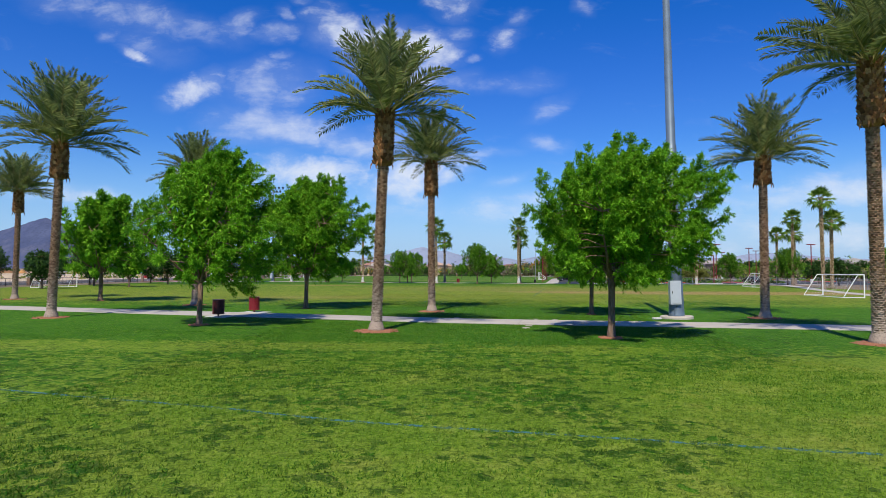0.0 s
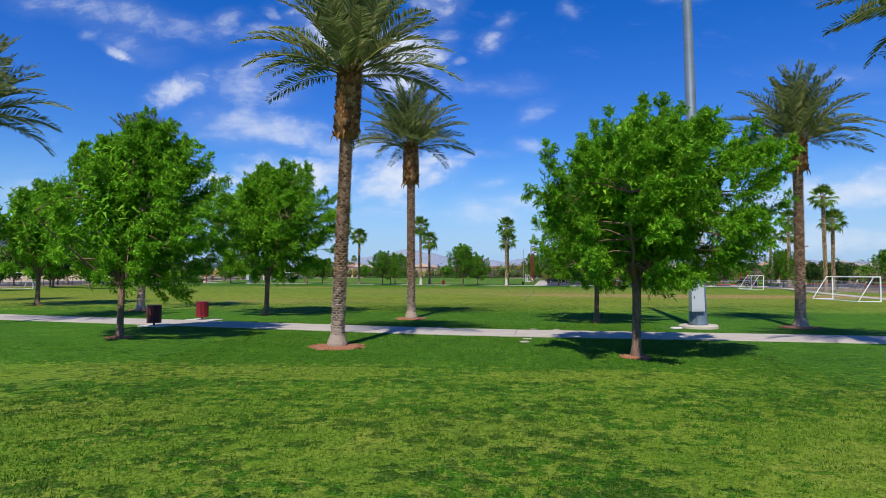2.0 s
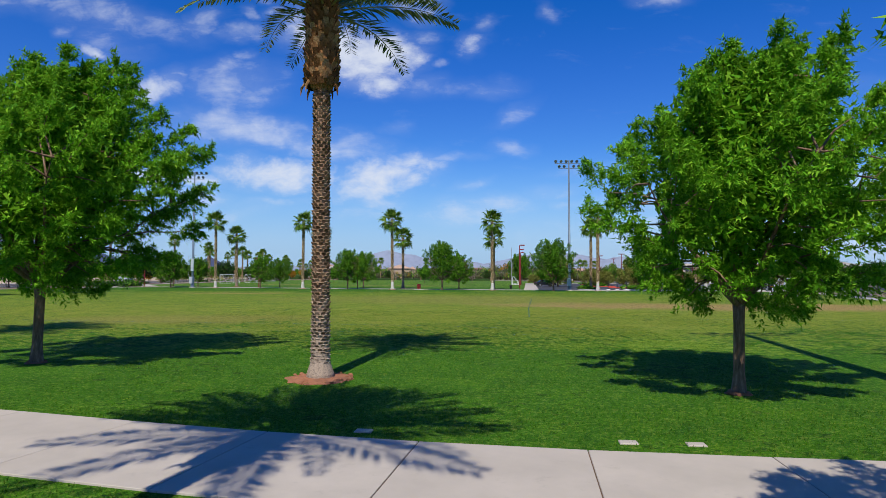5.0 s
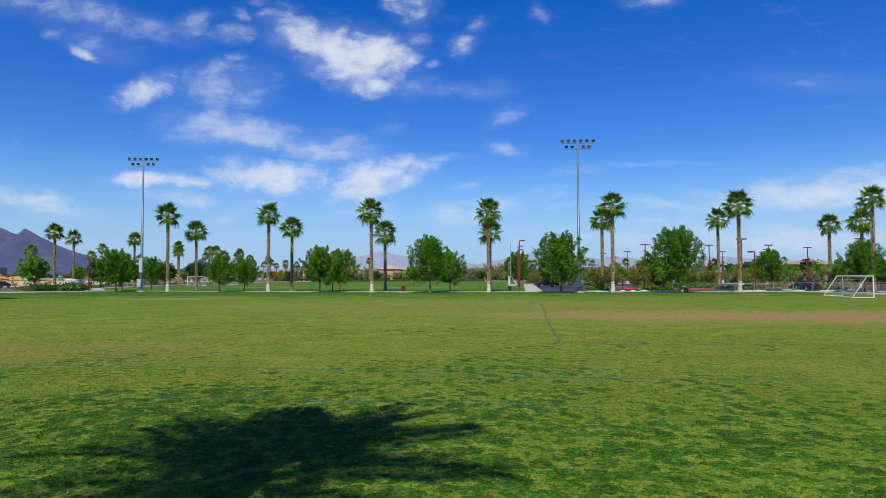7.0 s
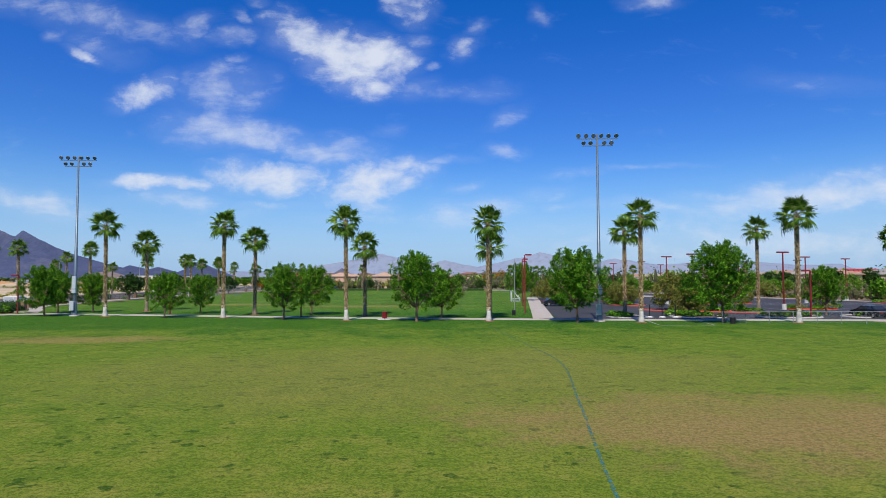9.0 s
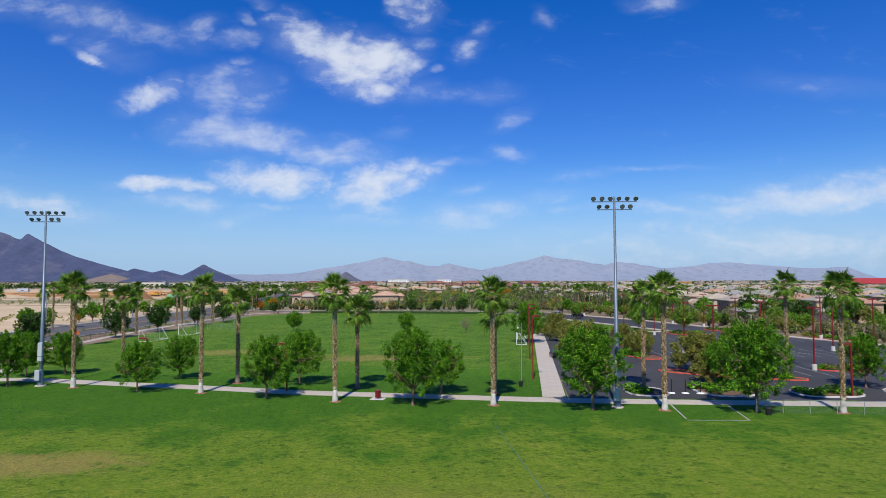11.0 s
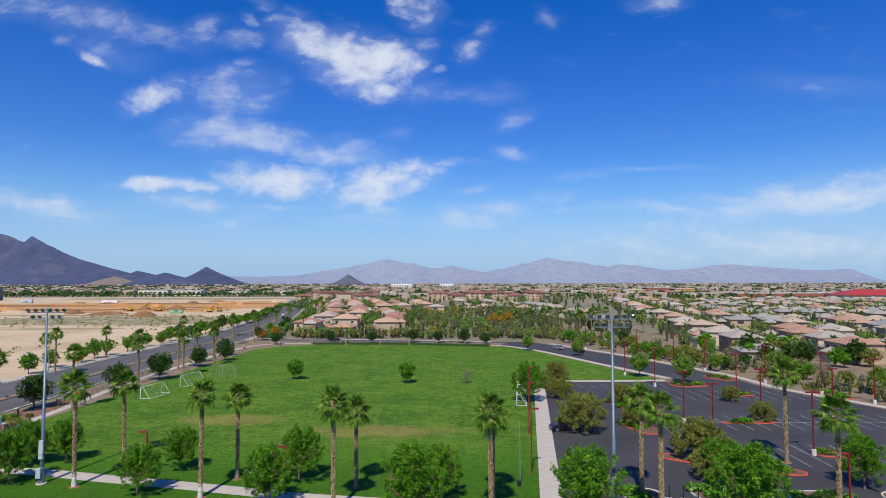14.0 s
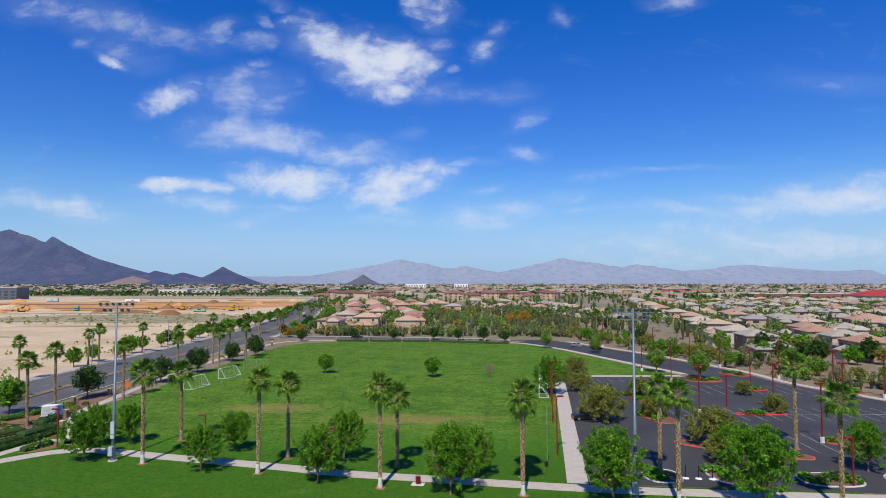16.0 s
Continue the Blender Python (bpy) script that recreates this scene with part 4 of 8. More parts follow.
        side_way.append(lw)
        size.append(leaf * rs.uniform(0.65, 1.35, n))
    m = int(leaves * 0.13)
    q = rs.randn(m, 3)
    q /= np.linalg.norm(q, axis=1)[:, None]
    q *= (rs.rand(m) ** 0.45)[:, None]
    base.append(np.array((centre[0] * 0.8, centre[1], fork + rise * 0.50)) + q * np.array((reach * 0.66, reach * 0.66, rise * 0.42)))
    side_way.append(rs.randn(m, 3))
    size.append(leaf * rs.uniform(1.5, 2.6, m))
    p, w, l = np.concatenate(base), np.concatenate(side_way), np.concatenate(size)[:, None]
    w /= np.linalg.norm(w, axis=1)[:, None]
    up = np.array((0.0, 0.0, 1.0)) + rs.randn(len(p), 3) * 0.55
    across = np.cross(w, up)
    across /= np.linalg.norm(across, axis=1)[:, None]
    across *= l * 0.21
    vs = np.stack([p - across, p + across, p + w * l * 1.1], 1).reshape(-1, 3)
    crown = bpy.data.meshes.new("crown")
    crown.from_pydata(vs.tolist(), [], np.arange(len(vs)).reshape(-1, 3).tolist())
    crown.materials.append(mat or ASH_LEAF)
    crown.update()
    return wood.data("trunk", BARK.mat, True), crown


def tree_kind(seed, height, fork, radius, leaves, leaf, mat, **kw):
    wood, green = tree_meshes(seed, height, fork, radius, leaves, leaf, **kw)
    return wood, green.data("crown", mat)


def plant_tree(x, y, kind, turn, s, label, group="", name="tree", sz=None):
    top = empty(name, Matrix.LocRotScale((x, y, 0), Euler((0, 0, radians(turn))), (s, s, sz or s)), label, "tree", group)
    part("trunk", kind[0], None, top)
    part("crown", kind[1], None, top)
    return top


# ---- the park: lawn, walks, kerbs ----
LAWN = [(-68, -70), (54, -70), (52, 60), (50, 113), (46, 117.0), (16.3, 119.0), (26.6, 196), (27.2, 200.4), (57.0, 201.2), (51.6, 216.2), (45.8, 232.9), (35.9, 258.5),
        (27.8, 273.2), (20.7, 275.6), (6, 278), (-9.3, 280.8), (-44.8, 282.3), (-56, 277), (-62.8, 267.7), (-64.3, 240.8), (-66, 200), (-67, 150)]
sheet("lawn", LAWN, 0.0, GRASS, "mown green park lawn with darker and dry patches", "lawn", thick=0.12)
sheet("verge", [(54, -70), (140, -70), (140, 108), (50, 113), (52, 60)], -0.02, GRAVEL, "tan gravel bed beside the playing field", "ground")
sheet("park_surround", [(-76, -70), (-68, -70), (-67, 150), (-66, 200), (-64.3, 240.8), (-62.8, 267.7), (-56, 277), (-44.8, 282.3), (-9.3, 280.8), (6, 278),
                        (20.7, 273.2), (29, 287), (17, 289), (-10, 291), (-60, 296), (-77, 300)], -0.02, GRAVEL, "gravel planting strip round the park", "ground")

NEAR_LINE = [(-75, 47), (-45, 38.5), (-31, 34.6), (-20, 31.5), (-12, 29.4), (-8, 28.3), (-4, 27.15), (0.1, 26.25), (4, 25.7), (8, 25.25), (13, 24.6), (20, 23.4), (34, 21), (52, 17)]
slab_path("near_walk", NEAR_LINE, 2.6, 2.48, "pale concrete walk between two rows of palms")
ROW_LINE = [(-66, 120.5), (-60.2, 126.4), (-57.2, 129.6), (-54.6, 131.5), (-51, 131.9), (-47, 131.2), (-38, 128.8), (-28, 126.4), (-20, 124.3), (-13, 122.4), (-3, 120.7), (7.4, 118.9), (14.5, 117.8), (22, 116.9), (35, 115.9), (49, 114.8), (70, 113)]
slab_path("row_walk", ROW_LINE, 2.4, 2.4, "pale concrete walk along the row of fan palms")
SIDE_LINE = [(14.9, 119.3), (17.5, 137), (20.1, 155), (22.6, 172), (25.0, 189), (26.4, 196.5)]
slab_path("side_walk", SIDE_LINE, 2.5, 2.4, "pale concrete walk beside the parking lot")
slab_path("lot_walk", [(26, 198.9), (36, 199.5), (48, 199.6), (59.5, 200.3)], 1.9, 2.4, "pale concrete walk at the end of the parking lot")
slab_path("lane_walk", [(59.2, 203.2), (54.2, 215.2), (47.8, 232.1), (37.8, 258.5), (31, 271), (26, 278)], 2.0, 2.8, "pale concrete walk along the lane")
slab_path("east_walk", [(88.8, 166.5), (83.5, 178.3), (78.8, 190), (77.2, 204.5), (75, 212.6), (65.3, 241), (61.2, 250.4), (51.5, 270.5), (44, 286)], 1.9, 3.0, "pale concrete walk before the houses")
slab_path("corner_walk", [(-55.8, 134.6), (-59.8, 142), (-65.4, 150.6), (-68.2, 158.5), (-68.8, 166), (-70, 178), (-71.6, 200), (-71, 240), (-69.5, 268), (-64, 283), (-50, 287.5), (-10, 285.8), (12, 282.5), (28, 277)], 1.8, 3.0, "narrow concrete walk round the park's edge")

slab_path("bed_walk", [(-66, 124), (-62.6, 129.2), (-61.6, 133.6), (-60.2, 137.0), (-57.6, 137.0), (-55.6, 134.4)], 1.7, 2.2, "narrow concrete walk between planting beds")
sheet("planting_bed", [(-60.4, 130.4), (-59.7, 135.4), (-58.2, 135.8), (-56.8, 133.4), (-58.2, 131.0)], 0.008, BED_MULCH, "red mulch bed between two concrete walks", "planting bed")
sheet("planting_bed", [(-72, 122), (-67, 124.5), (-63.6, 129.6), (-62.6, 134), (-61.2, 138.4), (-61, 141.5), (-66.4, 150.4), (-69.3, 158), (-69.9, 166), (-71.2, 178), (-75, 178), (-77.2, 160), (-77.2, 130)], 0.006, BED_MULCH, "red mulch bed behind clipped hedges", "planting bed")
# faint blue-green playing field lines
FIELD_PAINT = Mat("faded_field_paint", 0.8, 0, 0.2)
FIELD_PAINT.colour(FIELD_PAINT.ramp(FIELD_PAINT.noise(8, 4), [(0.3, (0.040, 0.14, 0.075)), (0.7, (0.075, 0.21, 0.22))]))
_t = FIELD_PAINT.node("ShaderNodeBsdfTransparent")
_m = FIELD_PAINT.node("ShaderNodeMixShader")
FIELD_PAINT.link(FIELD_PAINT.range(FIELD_PAINT.noise(5.5, 5, 0.7), 0.42, 0.58, 0.10, 0.95), _m.inputs[0])
FIELD_PAINT.link(FIELD_PAINT.bsdf.outputs[0], _m.inputs[1])
FIELD_PAINT.link(_t.outputs[0], _m.inputs[2])
FIELD_PAINT.link(_m.outputs[0], FIELD_PAINT.nt.nodes["Material Output"].inputs["Surface"])


def field_line(pts, width=0.09):
    line = smooth_line([(x, y, 0) for x, y in pts], 0.8)
    tagged(part("field_line", ribbon(line, width / 2, 0.005), FIELD_PAINT.mat), "faded blue-green painted field line on the grass", "field marking", "field lines", "structure")


field_line([(-16, 10.9), (-10.3, 9.1), (-5.3, 7.8), (-2.8, 7.0), (-0.1, 6.5), (1.5, 6.2), (4.4, 5.7), (9, 5.1), (16, 4.5)], 0.11)
field_line([(-30, 51.5), (-8, 49), (-3.2, 48.4), (0.2, 47.6), (2.2, 47), (6, 46.6), (9, 46.4)], 0.13)
field_line([(-14, 46.2), (-1.8, 44.5), (1.2, 44.1), (3.2, 43.8), (3.5, 43.5), (3.4, 43.1)], 0.075)
field_line([(7.3, 108), (8.6, 92), (9.1, 82.4), (7.6, 72), (6.2, 63.4), (4.8, 53.6)], 0.10)
field_line([(4.9, 53.4), (9.2, 53.1), (22, 52.3), (36, 51.5)], 0.08)
for a, b in (((25.9, 115.4), (24.8, 108.6)), ((24.8, 108.6), (30.3, 108.4)), ((30.3, 108.4), (31.5, 115.3))):
    line = smooth_line([(*a, 0), (*b, 0)], 0.9)
    tagged(part("field_line", ribbon(line, 0.07, 0.006), LINE_PAINT), "white painted line on the grass beside the fence", "field marking", "field lines", "structure")


# ---- bins, covers, poles ----
def litter_bin(x, y, turn, dark, label):
    """A round slatted steel bin on a short post."""
    top = empty("litter_bin", spot(x, y, 0, turn), label, "litter bin", "litter bins")
    mat = DARK_METAL if dark else RED_METAL
    slat = Mesh().box(-0.022, 0.285, 0.17, 0.022, 0.297, 0.92, bevel=0.004).data("slat", mat)
    for k in range(30):
        part("slat", slat, None, top, m=pose(0, 0, 0, 0, 0, k * 12))
    inner = Mesh()
    inner.tube([(0, 0, 0.20), (0, 0, 0.88)], [0.262, 0.262], 20)
    part("liner", inner, BLACK, top, "black inner liner", smooth=False)
    for z in (0.17, 0.90):
        rim = Mesh().tube([(0, 0, z - 0.02), (0, 0, z - 0.01), (0, 0, z + 0.01), (0, 0, z + 0.022)], [0.296, 0.306, 0.306, 0.285], 24)
        part("rim", rim, mat, top)
    foot = Mesh().tube([(0, 0, 0), (0, 0, 0.18)], [0.045, 0.045], 8)
    foot.tube([(0, 0, 0.0), (0, 0, 0.012)], [0.11, 0.11], 12)
    part("foot", foot, mat, top)
    return top


def bin_pad(x, y, w, d, turn):
    ob = part("bin_pad", Mesh().box(-w / 2, -d / 2, -0.05, w / 2, d / 2, 0.028, bevel=0.01), PALE_CONCRETE, m=spot(x, y, 0, turn))
    tagged(ob, "small concrete pad beside the walk", "concrete pad", kind="structure")


litter_bin(-14.05, 28.15, 0, True, "dark maroon slatted litter bin beside the walk")
bin_pad(-14.0, 28.3, 1.2, 1.0, -15)
litter_bin(-13.45, 31.65, 0, False, "red slatted steel litter bin beside the walk")
bin_pad(-13.4, 31.6, 1.5, 1.2, -15)
litter_bin(-3.95, 118.75, 0, False, "red slatted steel litter bin before fan palms")
bin_pad(-3.95, 118.75, 1.5, 1.2, -10)


def cover(x, y, w, d, turn, label, round_=False):
    mb = Mesh()
    if round_:
        mb.tube([(0, 0, -0.05), (0, 0, 0.018), (0, 0, 0.026)], [w / 2, w / 2, w / 2 - 0.02], 18)
    else:
        mb.box(-w / 2, -d / 2, -0.05, w / 2, d / 2, 0.024, bevel=0.01)
    tagged(part("valve_cover", mb, CONCRETE, m=spot(x, y, 0, turn)), label, "valve cover", "valve covers in the lawn", "structure")


cover(1.55, 23.08, 0.34, 0.3, 0, "round pale valve cover in the grass", True)
cover(1.75, 24.05, 0.30, 0.19, 8, "pale rectangular valve cover in the grass")
cover(-1.56, 28.37, 0.27, 0.18, -8, "pale rectangular valve cover in the grass")
cover(2.42, 27.75, 0.27, 0.18, -6, "pale rectangular valve cover in the grass")
cover(3.38, 27.65, 0.27, 0.18, -6, "pale rectangular valve cover in the grass")


def lamp_head_mesh():
    """One floodlight: a round hood with a glass face."""
    mb = Mesh()
    mb.tube([(0, 0.26, 0.02), (0, 0.14, 0.01), (0, 0.0, 0), (0, -0.10, 0.0)], [0.06, 0.17, 0.29, 0.31], 14)
    hood = mb.data("floodlight", STEEL, True)
    face = Mesh()
    face.tube([(0, -0.085, 0), (0, -0.115, 0)], [0.285, 0.27], 14)
    return hood, face.data("lens", LENS)


FLOOD, FLOOD_LENS = lamp_head_mesh()


def light_pole(x, y, height, label, turn=0.0, pad=0.85, sleeve=0.30, flood=0.80, lean=0.0, stout=1.0):
    top = empty("stadium_light_pole", spot(x, y, 0, turn), label, "light pole", "stadium light poles")
    top.rotation_euler = (0, radians(lean), radians(turn))
    part("pole", Mesh().tube([(0, 0, 0.1), (0, 0, 3.2), (0, 0, 9.0), (0, 0, 9.02), (0, 0, height)], [0.23 * stout, 0.215 * stout, 0.185 * stout, 0.165 * stout, 0.105 * stout], 16, cap=True), STEEL, top, smooth=True)
    part("base_sleeve", Mesh().tube([(0, 0, 0.1), (0, 0, 0.2), (0, 0, 0.9), (0, 0, 1.9), (0, 0, 2.0)], [sleeve + 0.06, sleeve + 0.02, sleeve, sleeve - 0.03, 0.225], 16), STEEL, top, smooth=True)
    part("footing", Mesh().tube([(0, 0, -0.1), (0, 0, 0.10), (0, 0, 0.14)], [pad, pad, pad - 0.05], 28), CONCRETE, top, "round concrete footing")
    box = part("cabinet", Mesh().box(-0.44, -0.52, 0.75, 0.10, -0.20, 1.95, bevel=0.02), GREY_BOX, top, "pale grey electrical cabinet")
    part("cabinet_door", Mesh().box(-0.39, -0.535, 0.82, 0.05, -0.522, 1.88, bevel=0.006), GREY_BOX, box)
    part("latch", Mesh().box(-0.36, -0.56, 1.30, -0.33, -0.537, 1.42, bevel=0.004), BLACK, box)
    conduit = Mesh().tube([(-0.18, -0.33, 0.14), (-0.18, -0.33, 0.76)], 0.05, 8)
    part("conduit", conduit, STEEL, top)
    up = part("upper_cabinet", Mesh().box(-0.24, -0.42, 3.0, 0.24, -0.16, 5.2, bevel=0.02), GREY_BOX, top, "pale grey ballast box")
    part("strap", Mesh().box(-0.26, -0.44, 3.5, 0.26, -0.14, 3.58, bevel=0.004), STEEL, up)
    for z, xs in ((height - 0.25, (-2.1, -1.25, -0.42, 0.42, 1.25, 2.1)), (height - 1.05, (-1.55, -0.75, 0.75, 1.55))):
        bar = part("crossbar", Mesh().box(-abs(xs[0]) - 0.15, -0.06, z - 0.30, abs(xs[0]) + 0.15, 0.06, z - 0.20, bevel=0.01), STEEL, top)
        for lx in xs:
            m = Matrix.LocRotScale((lx, -0.12, z + 0.06), Euler((radians(30 + 7 * math.sin(lx * 7)), 0, radians(10 * math.sin(lx * 3)))), (flood, flood, flood))
            f = part("floodlight", FLOOD, None, bar, m=m)
            f.name = "floodlight"
            part("bracket", Mesh().tube([(lx, 0, z - 0.2), (lx, 0.02, z + 0.02)], 0.03, 6), STEEL, bar)
        for lx in xs:
            m = Matrix.LocRotScale((lx, -0.12, z + 0.06), Euler((radians(30 + 7 * math.sin(lx * 7)), 0, radians(10 * math.sin(lx * 3)))), (flood, flood, flood))
            part("lens", FLOOD_LENS, None, bar, m=m)
    return top


light_pole(9.78, 28.95, 20.0, "tall galvanised stadium light pole with grey cabinet on round footing", pad=0.82, sleeve=0.37, lean=-1.2, stout=1.45)
light_pole(-45.06, 127.1, 21.0, "tall galvanised stadium light pole beside the row walk", turn=4, pad=0.6)
light_pole(20.14, 114.05, 20.9, "tall galvanised stadium light pole before the parking lot", turn=-3, pad=0.6)
box = part("ground_light", Mesh().box(-0.22, -0.10, 0.02, 0.22, 0.10, 0.10, bevel=0.03).tube([(-0.2, 0, 0.02), (0.2, 0, 0.02)], 0.035, 8), PALE_CONCRETE, m=spot(8.55, 28.2, 0, 10))
tagged(box, "small pale utility box in the grass beside the pole", "utility box")


# ---- date palms and ash trees by the near walk ----
def mulch_ring(x, y, r, seed):
    rnd = random.Random(seed)
    mb = Mesh()
    n = 26
    rim = [(x + r * (1 + rnd.uniform(-.12, .12)) * math.cos(2 * math.pi * k / n), y + r * (1 + rnd.uniform(-.12, .12)) * math.sin(2 * math.pi * k / n), 0.004) for k in range(n)]
    inn = [(x + (px - x) * 0.55, y + (py - y) * 0.55, 0.045 + rnd.uniform(-.01, .02)) for px, py, _ in rim]
    mb.add(rim + inn + [(x, y, 0.07)], [(k, (k + 1) % n, n + (k + 1) % n, n + k) for k in range(n)] + [(n + k, n + (k + 1) % n, 2 * n) for k in range(n)])
    for _ in range(int(90 * r)):
        a, d = rnd.uniform(0, 6.28), r * math.sqrt(rnd.random()) * 0.98
        px, py, s = x + d * math.cos(a), y + d * math.sin(a), rnd.uniform(0.015, 0.05)
        mb.box(-s, -s * 0.8, -s * 0.3, s, s * 0.8, s * 0.6, bevel=s * 0.3, at=Matrix.LocRotScale((px, py, 0.03), Euler((rnd.uniform(-.5, .5), rnd.uniform(-.5, .5), a)), None))
    tagged(part("mulch_ring", mb, MULCH), "ring of reddish rock mulch round a trunk", "mulch", "mulch rings", "structure")


DATE_PALMS = [(-4.60, 21.35, 6.75, 8.75, 1.0, (2.1, 0.3)), (-3.2, 33.15, 7.0, 8.9, 0.92, (-0.4, 0)), (14.4, 29.3, 7.0, 8.3, 0.92, (0, 0)), (-22.3, 27.0, 7.2, 8.9, 1.12, (1.8, 0)),
              (12.9, 18.2, 7.4, 9.4, 1.05, (-0.6, 0)), (-20.3, 38.6, 7.2, 8.8, 0.95, (0.5, 0)), (-39, 45.5, 7.3, 8.9, 0.98, (0.8, 0))]
for i, (x, y, neck, crown, s, lean) in enumerate(DATE_PALMS):
    date_palm(x, y, neck, crown, 3 + i, s, lean)
    mulch_ring(x, y, 0.82 if i else 0.90, 40 + i)

BROAD, ROUND, POINTED = (0.30, 0.70, 0.92, 1.0, 0.98, 0.74, 0.30), (0.34, 0.74, 0.96, 1.0, 0.86, 0.60, 0.22), (0.36, 0.78, 1.0, 0.94, 0.74, 0.46, 0.14)
ASH = [ash_meshes(21, 7.2, 2.2, 3.0, 170000, 0.090, BROAD, 0.125, 0.6, 140, (0.35, 0.0)),
       ash_meshes(22, 8.0, 1.9, 3.1, 95000, 0.110, POINTED, 0.115, 1.0, 125, (0.55, 0.0)),
       ash_meshes(23, 7.6, 1.9, 2.95, 125000, 0.096, ROUND, 0.115, 0.6, 130, (0.3, 0.0)),
       ash_meshes(24, 7.6, 2.0, 2.9, 24000, 0.20, ROUND, 0.13, 0.5, 100, (0.2, 0.0))]
NEAR_TREES = [(4.3, 19.4, 0, 0, 1.0), (5.9, 31.45, 2, -8, 1.0), (-12.9, 23.5, 1, 5, 1.0), (-11.5, 35.5, 2, 25, 1.15), (-30.4, 43.6, 3, 0, 1.15), (-46, 41, 3, 130, 1.0)]
for i, (x, y, k, turn, s) in enumerate(NEAR_TREES):
    plant_tree(x, y, ASH[k], turn, s, "leafy bright green ash tree in a lawn", "ash trees by the near walk", "ash_tree")
    mulch_ring(x, y, 0.46 if i in (0, 2) else 0.28, 60 + i)

# ---- fan palms and elms along the row walk ----
ROW_PALMS = [(-40.5, 126.0, 12.2, True), (-24.1, 122.3, 12.0, True), (-8.25, 117.4, 11.9, True), (8.0, 115.3, 11.6, True), (24.3, 112.7, 12.1, True), (40.6, 111.2, 12.0, True),
             (-40.6, 137.4, 10.6, False), (-22.1, 128.6, 10.6, False), (-7.0, 125.2, 9.5, False), (8.7, 121.6, 9.2, False), (25.7, 122.6, 11.2, False), (49.0, 134.5, 12.4, False), (62, 118, 10.5, False)]
for i, (x, y, h, white) in enumerate(ROW_PALMS):
    fan_palm(x, y, h - 0.65, 70 + i, white, 1.36, 27)
    mulch_ring(x, y, 0.6, 90 + i)
ROW_KINDS = [ash_meshes(31, 7.3, 1.5, 2.7, 19000, 0.175, ROUND, 0.12, 0.4, 110, (0.2, 0.0), FAR_LEAF),
             ash_meshes(32, 7.1, 1.5, 2.6, 19000, 0.175, BROAD, 0.12, 0.4, 110, (0.1, 0.0), FAR_LEAF)]
FIELD_KINDS = [tree_kind(33, 7.2, 1.3, 3.0, 3600, 0.34, FAR_LEAF, trunk_r=0.12, sway=0.3, lumps=56), tree_kind(34, 6.6, 1.2, 2.9, 3600, 0.34, DARK_LEAF, trunk_r=0.12, sway=0.3, lumps=56)]
ROW_TREES = [(-31.7, 123.3, 0.80, 0), (-15.9, 119.2, 0.95, 1), (-0.1, 115.4, 1.10, 0), (17.4, 112.9, 1.16, 1), (32.9, 112.0, 1.22, 0), (-48.9, 127.0, 0.95, 1),
             (-47.7, 136.1, 0.80, 0), (-51.8, 134.5, 0.85, 1), (-30.7, 132.2, 0.78, 1), (-14.4, 128.0, 0.92, 0), (2.8, 121.6, 0.85, 1), (52.3, 124.5, 0.88, 0), (36.7, 127.5, 0.72, 1), (20.6, 174.6, 1.15, 1), (57, 111, 0.95, 0)]
for i, (x, y, s, k) in enumerate(ROW_TREES):
    plant_tree(x, y, ROW_KINDS[k], 40 * i, s, "leafy green elm tree beside the row walk", "elm trees along the row walk", "elm_tree")
for x, y, s, turn in ((-33.0, 202.6, 0.72, 0), (-5.0, 196.7, 0.72, 90)):
    plant_tree(x, y, FIELD_KINDS[0], turn, s, "small round green tree on the far lawn", "trees on the far lawn", "elm_tree")


# ---- parking lot, lane and roads ----
LOT = [(16.5, 119.4), (47.5, 116.8), (72, 114.6), (112, 112), (108, 140), (100, 160), (87.5, 165.4), (81.9, 177.3), (76.5, 189.6), (75.1, 203.9), (73, 211.6), (63.2, 240.3), (59.1, 249.4), (49.3, 269.4), (42, 284), (38, 292),
       (22, 290), (25, 283), (34.7, 267.2), (39.6, 258.5), (49.7, 231.3), (56.8, 214.2), (60.6, 203.9), (58.5, 198.2), (26.8, 197.6)]
sheet("parking_lot", LOT, -0.035, ASPHALT, "dark asphalt parking lot with worn white stall lines", "parking lot")
sheet("lot_ground", [(50, 113), (140, 108), (150, 330), (60, 330), (47, 292), (22, 292), (45.8, 232.9), (56, 203), (27.6, 198), (18.6, 119.6)], -0.06, GRAVEL, "tan gravel ground round the parking lot", "ground")


def strip(name, pts, half, z, mat, label, category, step=6.0):
    line = smooth_line([(x, y, 0) for x, y in pts], step)
    ob = part(name, ribbon(line, half, z), mat)
    return tagged(ob, label, category, kind="structure")


